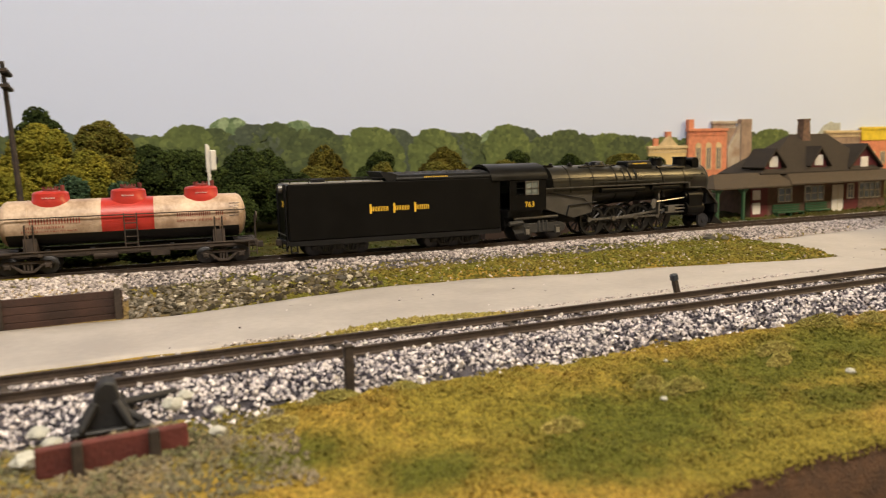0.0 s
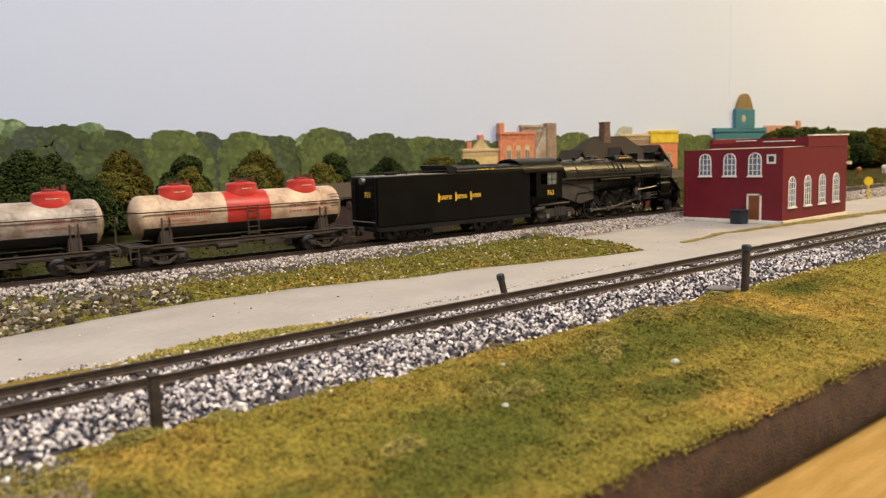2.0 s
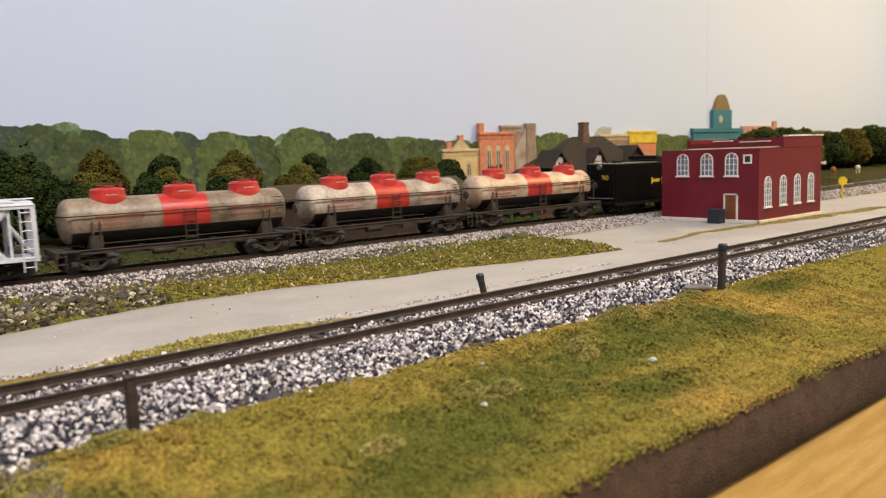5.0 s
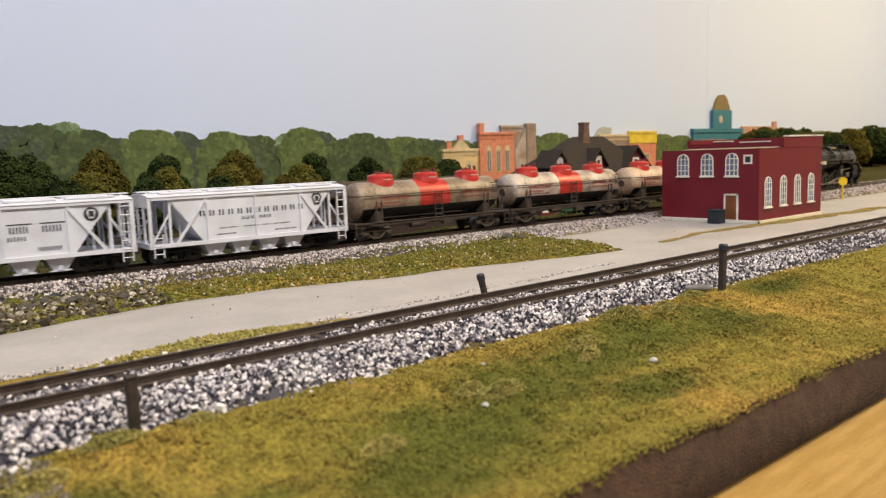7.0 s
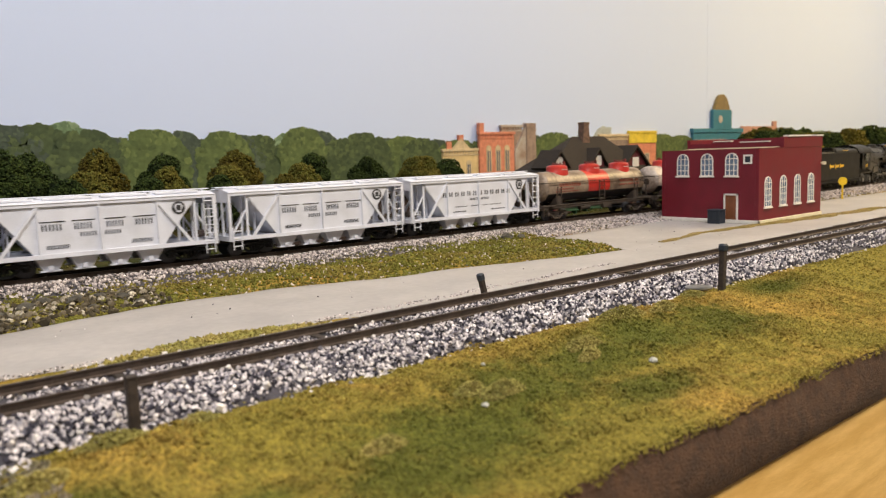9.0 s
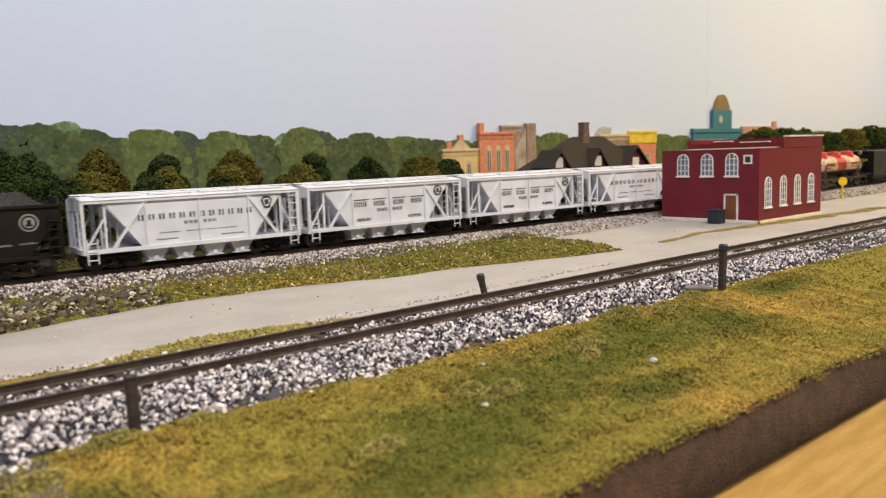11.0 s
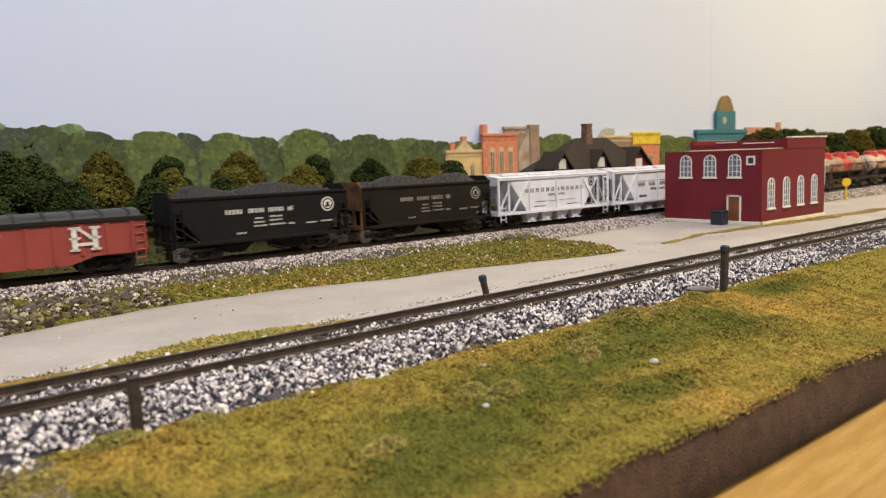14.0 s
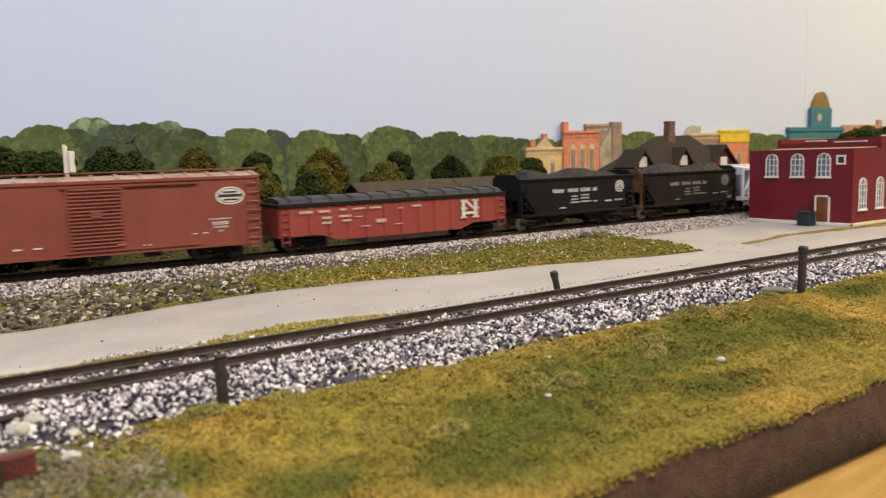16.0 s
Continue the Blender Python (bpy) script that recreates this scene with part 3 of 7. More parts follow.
def ladder(car, name, x0, x1, y, z0, z1, rungs, material, axis="x", r=0.035):
    bm = bmesh.new()
    p = (lambda a, z: (a, y, z)) if axis == "x" else (lambda a, z: (y, a, z))
    for a in (x0, x1):
        rod(bm, p(a, z0), p(a, z1), r, 5)
    for k in range(rungs):
        z = z0 + (z1 - z0) * (k + 0.5) / rungs
        rod(bm, p(x0, z), p(x1, z), r * 0.9, 5)
    return part(name, bm, material, car)


# tank cars
def tank_car(cream, label):
    car = thing("tank_car", label, "tank car", group="tank cars of the train")
    ax, r, h = 2.66, 1.22, 5.85
    # shell sections along the barrel: cream, red, cream above; black belly below
    def shell(name, x0, x1, a0, a1, material, rr=r, parent=car, lab=""):
        bm = bmesh.new()
        n = 20
        ring = lambda x: [bm.verts.new((x, rr * math.cos(radians(a0 + (a1 - a0) * k / n)), ax + rr * math.sin(radians(a0 + (a1 - a0) * k / n)))) for k in range(n + 1)]
        v0, v1 = ring(x0), ring(x1)
        for k in range(n):
            bm.faces.new((v0[k], v1[k], v1[k + 1], v0[k + 1]))
        return part(name, bm, material, parent, lab)
    bm = bmesh.new()
    cap = [(-h - 0.5 * math.sin(radians(a)), (r - 0.02) * math.cos(radians(a))) for a in (86, 70, 52, 34, 16, 0)]
    turned(bm, cap + [(-x, q) for x, q in cap[::-1]], "x", (0, ax), 28)
    barrel = part("barrel", bm, cream, car, "weathered cream steel barrel with domed ends")
    lo = -26
    shell("upper_sheet", -h, -1.25, lo, 180 - lo, cream)
    shell("red_band", -1.25, 1.4, lo, 180 - lo, M_TANKRED, r + 0.004, lab="bright red painted band")
    shell("upper_sheet", 1.4, h, lo, 180 - lo, cream)
    shell("belly", -h - 0.02, h + 0.02, 180 - lo, 360 + lo, M_TANKBLACK, r + 0.006, lab="black painted belly")
    for x in (-h + 1.0, h - 1.0):
        bm = bmesh.new()
        turned(bm, [(x - 0.05, r + 0.001), (x - 0.04, r + 0.022), (x + 0.04, r + 0.022), (x + 0.05, r + 0.001)], "x", (0, ax), 28)
        part("strap", bm, cream, car)
    for x in (-3.75, 0.12, 3.95):
        bm = bmesh.new()
        turned(bm, [(3.30, 1.14), (3.62, 1.10), (3.80, 0.99), (3.92, 0.93), (4.24, 0.90), (4.33, 0.80), (4.40, 0.34), (4.42, 0.2)], "z", (x, 0), 22)
        for q in bm.verts:
            q.co.y *= 0.78 if q.co.z < 3.7 else 0.9
        dome = part("dome", bm, M_TANKRED, car, "red dome with dark bolted cover")
        bm = bmesh.new()
        turned(bm, [(4.40, 0.42), (4.48, 0.40), (4.50, 0.1)], "z", (x, 0), 14)
        for a in range(6):
            rod(bm, (x + 0.36 * math.cos(a), 0.36 * math.sin(a), 4.44), (x + 0.36 * math.cos(a), 0.36 * math.sin(a), 4.60), 0.05, 6)
        rod(bm, (x + 0.62, -0.2, 4.34), (x + 0.62, -0.2, 4.66), 0.11, 8)
        part("dome_cover", bm, mat_dome(), dome)
        bars("stencil", x - 0.3, x + 0.35, 3.98, 4.04, -0.84, M_FADED, 6, dome)
    bm = bmesh.new()
    for s in (-1, 1):
        y, z = s * (r + 0.1), ax + 0.34
        rod(bm, (-h - 0.3, y, z), (h + 0.3, y, z), 0.035, 6)
        for x in (-h + 0.6, -3.2, -1.4, 1.5, 3.2, h - 0.6):
            rod(bm, (x, y, z), (x, y - 0.12 * s, z - 0.04), 0.03, 5)
    for s in (-1, 1):
        rod(bm, (s * (h + 0.3), -r - 0.1, ax + 0.34), (s * (h + 0.52), 0, ax + 0.34), 0.035, 6)
        rod(bm, (s * (h + 0.52), 0, ax + 0.34), (s * (h + 0.3), r + 0.1, ax + 0.34), 0.035, 6)
    part("handrail", bm, M_GRIME, car, "dark wire handrail along the barrel")
    for s in (-1, 1):
        ladder(car, "ladder", -0.12, 0.52, s * (r + 0.14), 1.25, ax + 0.42, 5, M_GRIME)
    for x in (-h + 1.1, h - 1.1):
        bm = bmesh.new()
        for s in (-1, 1):
            for dx in (-0.2, 0.2):
                rod(bm, (x + dx, s * (r + 0.03), 1.2), (x + dx, s * (r + 0.03), ax), 0.045, 5)
            prism(bm, [(s * 0.25, 1.2), (s * 1.25, 1.2), (s * 1.2, 1.95), (s * 0.75, 1.62)], "x", x - 0.32, x + 0.32)
        part("saddle", bm, M_GRIME, car)
    bm = bmesh.new()
    for s in (-1, 1):
        box(bm, -6.7, 6.7, s * 1.32 - 0.06, s * 1.32 + 0.06, 1.0, 1.24)
        box(bm, -6.7, 6.7, s * 1.32 - 0.12, s * 1.32 + 0.12, 1.2, 1.25)
    for x in (-6.75, 6.75):
        box(bm, x - 0.09, x + 0.09, -1.5, 1.5, 0.92, 1.27)
    box(bm, -6.7, 6.7, -0.3, 0.3, 0.78, 1.12)
    for x in (-4.3, -2, 0.4, 2.2, 4.3):
        box(bm, x - 0.12, x + 0.12, -1.4, 1.4, 0.95, 1.12)
    box(bm, -6.7, -5.6, -1.5, 1.5, 1.16, 1.2), box(bm, 5.6, 6.7, -1.5, 1.5, 1.16, 1.2)
    box(bm, 1.1, 2.1, -0.75, -0.35, 0.62, 1.0)
    rod(bm, (-1.8, -0.6, 0.82), (-0.6, -0.6, 0.82), 0.22, 10)
    part("underframe", bm, M_GRIME, car, bevel=0.015)
    for x in (-6.55, 6.55):
        for s in (-1, 1):
            ladder(car, "step", x - 0.22, x + 0.22, s * 1.5, 0.42, 1.2, 2, M_GRIME)
    bm = bmesh.new()
    rod(bm, (6.78, -0.75, 1.0), (6.78, -0.75, 2.6), 0.05, 6)
    turned(bm, [(6.80, 0.05), (6.82, 0.3), (6.9, 0.3), (6.92, 0.05)], "x", (-0.75, 2.55), 14)
    part("brake_wheel", bm, M_GRIME, car)
    truck(car, -4.95), truck(car, 4.95)
    coupler(car, -6.75), coupler(car, 6.75)
    y = -r - 0.015
    bars("lettering", -4.7, -2.2, 2.66, 2.95, y, M_REDLETTER, 9, car, "faded red lettering")
    bars("numbering", -5.0, -3.0, 2.42, 2.56, y + 0.02, M_REDLETTER, 12, car, gap=0.4)
    bars("stencil", -5.1, -2.4, 2.24, 2.32, y + 0.05, M_REDLETTER, 20, car, gap=0.4)
    bars("lettering", 2.6, 5.1, 2.74, 3.0, y, M_REDLETTER, 11, car, "faded red lettering", breaks=(8,))
    bars("stencil", 2.6, 5.2, 2.46, 2.58, y + 0.01, M_REDLETTER, 18, car, gap=0.4, breaks=(7, 13))
    for k in range(5):
        bars("stencil", 5.35, 6.0 - 0.05 * (k % 3), 3.34 - 0.17 * k, 3.40 - 0.17 * k, -r - 0.02 + (0.18 if k == 0 else 0.06 if k == 1 else 0.0), M_LETTER, 7, car, gap=0.35)
    return car


DOME_MATS = []


def mat_dome():
    if not DOME_MATS:
        DOME_MATS.append(mat("dark_red_cover", (0.20, 0.035, 0.03), rough=0.7, scale=2, amount=0.3))
    return DOME_MATS[0]


# covered hoppers
def covered_hopper(label, wide):
    car = thing("covered_hopper", label, "hopper car", group="covered hoppers of the train")
    H, top, w = 6.05, 3.72, 1.58
    for s in (-1, 1):
        bm = bmesh.new()
        prism(bm, [(-5.05, top), (5.05, top), (3.15, 1.12), (-3.15, 1.12)], "y", s * (w - 0.03) - 0.03, s * (w - 0.03) + 0.03)
        part("side_sheet", bm, M_HOPPER, car)
        bm = bmesh.new()
        yy = (min(s * w, s * (w + 0.09)), max(s * w, s * (w + 0.09)))
        for x in (-2.9, 0.0, 2.9):
            box(bm, x - 0.05, x + 0.05, *yy, 1.2, top - 0.1)
        for d in (-1, 1):
            prism(bm, [(d * 2.95, top - 0.12), (d * 2.78, top - 0.12), (d * 4.55, 1.2), (d * 4.75, 1.2)], "y", *yy)
        box(bm, -H, H, *yy, top - 0.14, top + 0.06)
        box(bm, -H, H, *yy, 0.98, 1.2)
        part("side_frame", bm, M_HOPPER, car)
    bm = bmesh.new()
    prism(bm, [(-w - 0.12, top + 0.0), (w + 0.12, top), (w + 0.12, top + 0.06), (0.8, top + 0.2), (-0.8, top + 0.2), (-w - 0.12, top + 0.06)], "x", -H - 0.05, H + 0.05)
    roof = part("roof", bm, M_HOPPER, car, bevel=0.02)
    for k in range(4):
        for s in (-1, 1):
            bm = bmesh.new()
            box(bm, -5.3 + k * 2.75, -2.95 + k * 2.75, s * 0.95 - 0.3, s * 0.95 + 0.3, top + 0.14, top + 0.27)
            part("hatch", bm, M_HOPPER, roof, bevel=0.03)
    bm = bmesh.new()
    box(bm, -H - 0.2, H + 0.2, -0.32, 0.32, top + 0.28, top + 0.33)
    for k in range(9):
        box(bm, -5.8 + k * 1.45, -5.7 + k * 1.45, -0.3, 0.3, top + 0.18, top + 0.29)
    part("running_board", bm, M_HOPPER, roof)
    for d in (-1, 1):
        bm = bmesh.new()
        prism(bm, [(d * 5.1, top - 0.1), (d * 5.0, top - 0.02), (d * 2.7, 0.95), (d * 2.85, 0.9)], "y", -w + 0.06, w - 0.06)
        part("slope_sheet", bm, M_HOPPER, car)
        bm = bmesh.new()
        for s in (-1, 1):
            box(bm, d * H - 0.08, d * H + 0.08, s * w - 0.09, s * w + 0.09, 0.95, top)
            box(bm, d * 4.95 - 0.06, d * 4.95 + 0.06, s * (w - 0.1) - 0.06, s * (w - 0.1) + 0.06, 1.15, top - 0.1)
            box(bm, d * H - 0.06, d * H + 0.06, s * 0.55 - 0.06, s * 0.55 + 0.06, 1.15, top)
            rod(bm, (d * 5.95, s * (w - 0.1), 1.2), (d * 4.9, s * (w - 0.1), 2.9), 0.06, 5)
            rod(bm, (d * 4.2, s * 0.8, 1.2), (d * 4.2, s * 0.8, 2.5), 0.06, 5)
            rod(bm, (d * 5.0, s * 0.8, 1.2), (d * 5.0, s * 0.8, 3.4), 0.06, 5)
        box(bm, d * H - 0.12, d * H + 0.12, -w, w, 0.95, 1.22)
        box(bm, min(d * 3.3, d * H), max(d * 3.3, d * H), -w + 0.1, w - 0.1, 1.08, 1.14)
        box(bm, d * H - 0.05, d * H + 0.05, -w, w, top - 0.55, top)
        part("end_frame", bm, M_HOPPER, car)
        for s in (-1, 1):
            ladder(car, "ladder", d * (H - 0.12), d * (H - 0.62), s * (w + 0.1), 0.45, top - 0.1 if d * s < 0 else 1.75, 7 if d * s < 0 else 3, M_HOPPER)
        bm = bmesh.new()
        rod(bm, (d * 4.9, -0.5, 1.5), (d * 5.7, -0.5, 1.5), 0.22, 10)
        part("brake_cylinder", bm, M_GRIME, car)
    for x in (-2.45, -0.85, 0.85, 2.45):
        for s in (-1, 1):
            bm = bmesh.new()
            lo = [bm.verts.new(p) for p in ((x - 0.35, s * 0.95, 0.32), (x + 0.35, s * 0.95, 0.32), (x + 0.35, s * 1.3, 0.34), (x - 0.35, s * 1.3, 0.34))]
            hi = [bm.verts.new(p) for p in ((x - 0.78, s * 0.1, 1.12), (x + 0.78, s * 0.1, 1.12), (x + 0.78, s * (w - 0.05), 1.12), (x - 0.78, s * (w - 0.05), 1.12))]
            bm.faces.new(lo), bm.faces.new(hi)
            for k in range(4):
                bm.faces.new((lo[k], lo[(k + 1) % 4], hi[(k + 1) % 4], hi[k]))
            box(bm, x - 0.5, x + 0.5, s * 1.13 - 0.24, s * 1.13 + 0.24, 0.28, 0.34)
            box(bm, x - 0.12, x + 0.12, s * 1.36 - 0.06, s * 1.36 + 0.06, 0.36, 0.58)
            part("outlet", bm, M_HOPPER, car)
    bm = bmesh.new()
    box(bm, -H, H, -0.28, 0.28, 0.75, 1.1)
    part("centre_sill", bm, M_GRIME, car)
    truck(car, -4.5, material=M_DEEP), truck(car, 4.5, material=M_DEEP)
    coupler(car, -H), coupler(car, H)
    y = -w - 0.012
    if wide:
        bars("lettering", -3.3, 3.35, 2.55, 2.86, y, M_LETTER, 12, car, "black lettering", gap=0.5)
        bars("numbering", -0.85, 1.05, 2.2, 2.38, y, M_LETTER, 7, car, breaks=(3,), gap=0.4)
        bars("stencil", -2.4, -1.2, 1.42, 1.49, y, M_LETTER, 8, car), bars("stencil", 1.2, 2.6, 1.42, 1.49, y, M_LETTER, 8, car)
        bars("stencil", -2.2, 2.2, 1.78, 1.84, y, M_LETTER, 24, car, breaks=(6, 7, 13, 17))
    else:
        for k, (x0, x1) in enumerate(((-2.75, -1.75), (-1.25, -0.35), (0.3, 1.2), (1.75, 2.7))):
            bars("lettering", x0, x1, 2.36, 2.68, y, M_LETTER, 3, car, "black lettering")
            bm = bmesh.new()
            box(bm, x0 - 0.1, x1 + 0.1, y - 0.01, y + 0.01, 2.78, 2.83)
            part("stripe", bm, M_LETTER, car)
        bars("numbering", -1.0, -0.15, 1.98, 2.2, y, M_LETTER, 3, car), bars("numbering", 0.2, 1.05, 1.98, 2.2, y, M_LETTER, 3, car)
        bars("stencil", -2.6, -1.5, 1.42, 1.62, y, M_LETTER, 7, car), bars("stencil", 1.5, 2.6, 1.42, 1.62, y, M_LETTER, 7, car)
    bm = bmesh.new()
    cx, cz = 4.05, 3.1
    if wide:
        prism(bm, [(cx - 0.2, cz + 0.36), (cx + 0.2, cz + 0.36), (cx + 0.36, cz + 0.12), (cx + 0.18, cz - 0.36), (cx - 0.18, cz - 0.36), (cx - 0.36, cz + 0.12)], "y", y - 0.01, y + 0.01)
    else:
        turned(bm, [(y - 0.01, 0.36), (y + 0.01, 0.36)], "y", (cx, cz), 24)
    herald = part("herald", bm, M_LETTER, car, "plain black herald shape")
    bm = bmesh.new()
    k = 0.68
    prism(bm, [(cx - 0.2 * k, cz + 0.34 * k), (cx + 0.2 * k, cz + 0.34 * k), (cx + 0.34 * k, cz + 0.1), (cx + 0.16 * k, cz - 0.34 * k), (cx - 0.16 * k, cz - 0.34 * k), (cx - 0.34 * k, cz + 0.1)], "y", y - 0.02, y - 0.005)
    part("herald_centre", bm, M_HOPPER, herald)
    bm = bmesh.new()
    box(bm, cx - 0.12, cx + 0.12, y - 0.03, y - 0.015, cz - 0.14, cz + 0.16)
    part("herald_mark", bm, M_LETTER, herald)
    return car


# open hoppers with coal
def coal_hopper(label, paint, letter, seed):
    rnd = random.Random(seed)
    car = thing("coal_hopper", label, "hopper car", group="coal hoppers of the train")
    H, top, w = 5.5, 3.68, 1.6
    for s in (-1, 1):
        bm = bmesh.new()
        prism(bm, [(-H, top), (H, top), (H, 3.05), (4.0, 1.15), (-4.0, 1.15), (-H, 3.05)], "y", s * w - 0.04, s * w + 0.04)
        box(bm, -H, H, min(s * w, s * (w + 0.12)), max(s * w, s * (w + 0.12)), top - 0.12, top + 0.04)
        box(bm, -H, H, min(s * w, s * (w + 0.08)), max(s * w, s * (w + 0.08)), 0.98, 1.18)
        part("side_sheet", bm, paint, car, bevel=0.015)
    for d in (-1, 1):
        bm = bmesh.new()
        prism(bm, [(-w, 2.2), (w, 2.2), (w, top), (w - 0.5, top + 0.36), (-w + 0.5, top + 0.36), (-w, top)], "x", d * H - 0.05, d * H + 0.05)
        for y in (-1.45, -0.5, 0.5, 1.45):
            box(bm, d * H - 0.07, d * H + 0.13, y - 0.08, y + 0.08, 0.95, 2.4)
        box(bm, d * H - 0.12, d * H + 0.15, -w, w, 0.95, 1.2)
        part("end_sheet", bm, M_RUST if d < 0 and paint is M_COALRUST else paint, car, "rust-streaked end sheet" if d < 0 and paint is M_COALRUST else "")
        bm = bmesh.new()
        prism(bm, [(d * (H - 0.1), 2.75), (d * (H - 0.2), 2.85), (d * 2.0, 0.95), (d * 2.2, 0.9)], "y", -w + 0.05, w - 0.05)
        part("slope_sheet", bm, paint, car)
        for s in (-1, 1):
            ladder(car, "ladder", d * (H - 0.05), d * (H - 0.55), s * (w + 0.11), 0.45, 3.1, 6, paint)
            bm = bmesh.new()
            box(bm, d * (H - 0.1) - 0.07, d * (H - 0.1) + 0.07, s * w - 0.07, s * w + 0.07, 1.0, 3.1)
            rod(bm, (d * 4.1, s * w, 1.15), (d * (H - 0.1), s * w, 2.2), 0.05, 5)
            part("corner_post", bm, paint, car)
    for x in (-1.8, 1.8):
        bm = bmesh.new()
        prism(bm, [(x - 1.4, 1.2), (x + 1.4, 1.2), (x + 0.45, 0.4), (x - 0.45, 0.4)], "y", -1.3, 1.3)
        part("outlet", bm, paint, car)
    bm = bmesh.new()
    box(bm, -H, H, -0.28, 0.28, 0.75, 1.1)
    part("centre_sill", bm, M_GRIME, car)
    verts, faces = [], []
    nx, ny = 56, 18
    for i in range(nx):
        for j in range(ny):
            x, y = -5.4 + 10.8 * i / (nx - 1), -1.54 + 3.08 * j / (ny - 1)
            e = min(1, (5.4 - abs(x)) / 1.4) * min(1, (1.54 - abs(y)) / 0.9)
            hump = 0.5 + 0.5 * math.cos(x * 1.25 + seed) * 0.55
            verts.append((x, y, 3.42 + e * (0.35 + 0.7 * hump) + rnd.uniform(-0.06, 0.06)))
    for i in range(nx - 1):
        for j in range(ny - 1):
            a = i * ny + j
            faces.append((a, a + ny, a + ny + 1, a + 1))
    load = raw("coal_load", verts, faces, M_COAL, car)
    tagged(load, "heaped load of black coal")
    truck(car, -3.85, material=M_GRIME, bright=True), truck(car, 3.85, material=M_GRIME)
    coupler(car, -H), coupler(car, H)
    y = -w - 0.05
    for x0, x1, n in ((-2.5, -1.45, 4), (-1.1, -0.1, 4), (0.15, 1.15, 4), (1.4, 1.75, 2)):
        bars("lettering", x0, x1, 2.62, 2.88, y, letter, n, car, "white lettering", gap=0.2)
    for k, (x0, x1, z) in enumerate(((-0.7, -0.2, 2.25), (0.2, 1.0, 2.3), (-0.8, -0.1, 2.02), (0.2, 1.0, 2.08), (-0.8, 0.0, 1.8), (0.2, 1.2, 1.82), (1.4, 1.8, 1.8), (-1.9, -1.3, 1.45), (2.6, 3.3, 1.75), (3.6, 4.4, 1.78))):
        bars("stencil", x0, x1, z, z + 0.1, y, letter, 5, car, gap=0.15)
    bm = bmesh.new()
    turned(bm, [(y - 0.01, 0.44), (y + 0.01, 0.44)], "y", (4.1, 2.85), 28)
    herald = part("herald", bm, letter, car, "round pale herald")
    bm = bmesh.new()
    turned(bm, [(y - 0.02, 0.36), (y, 0.36)], "y", (4.1, 2.85), 28)
    part("herald_ring", bm, paint, herald)
    bm = bmesh.new()
    turned(bm, [(y - 0.03, 0.27), (y - 0.01, 0.27)], "y", (4.1, 2.85), 24)
    part("herald_centre", bm, letter, herald)
    bm = bmesh.new()
    box(bm, 3.93, 4.27, y - 0.042, y - 0.02, 2.68, 2.76), box(bm, 4.0, 4.2, y - 0.042, y - 0.02, 2.76, 2.98)
    part("herald_mark", bm, paint, herald)
    return car


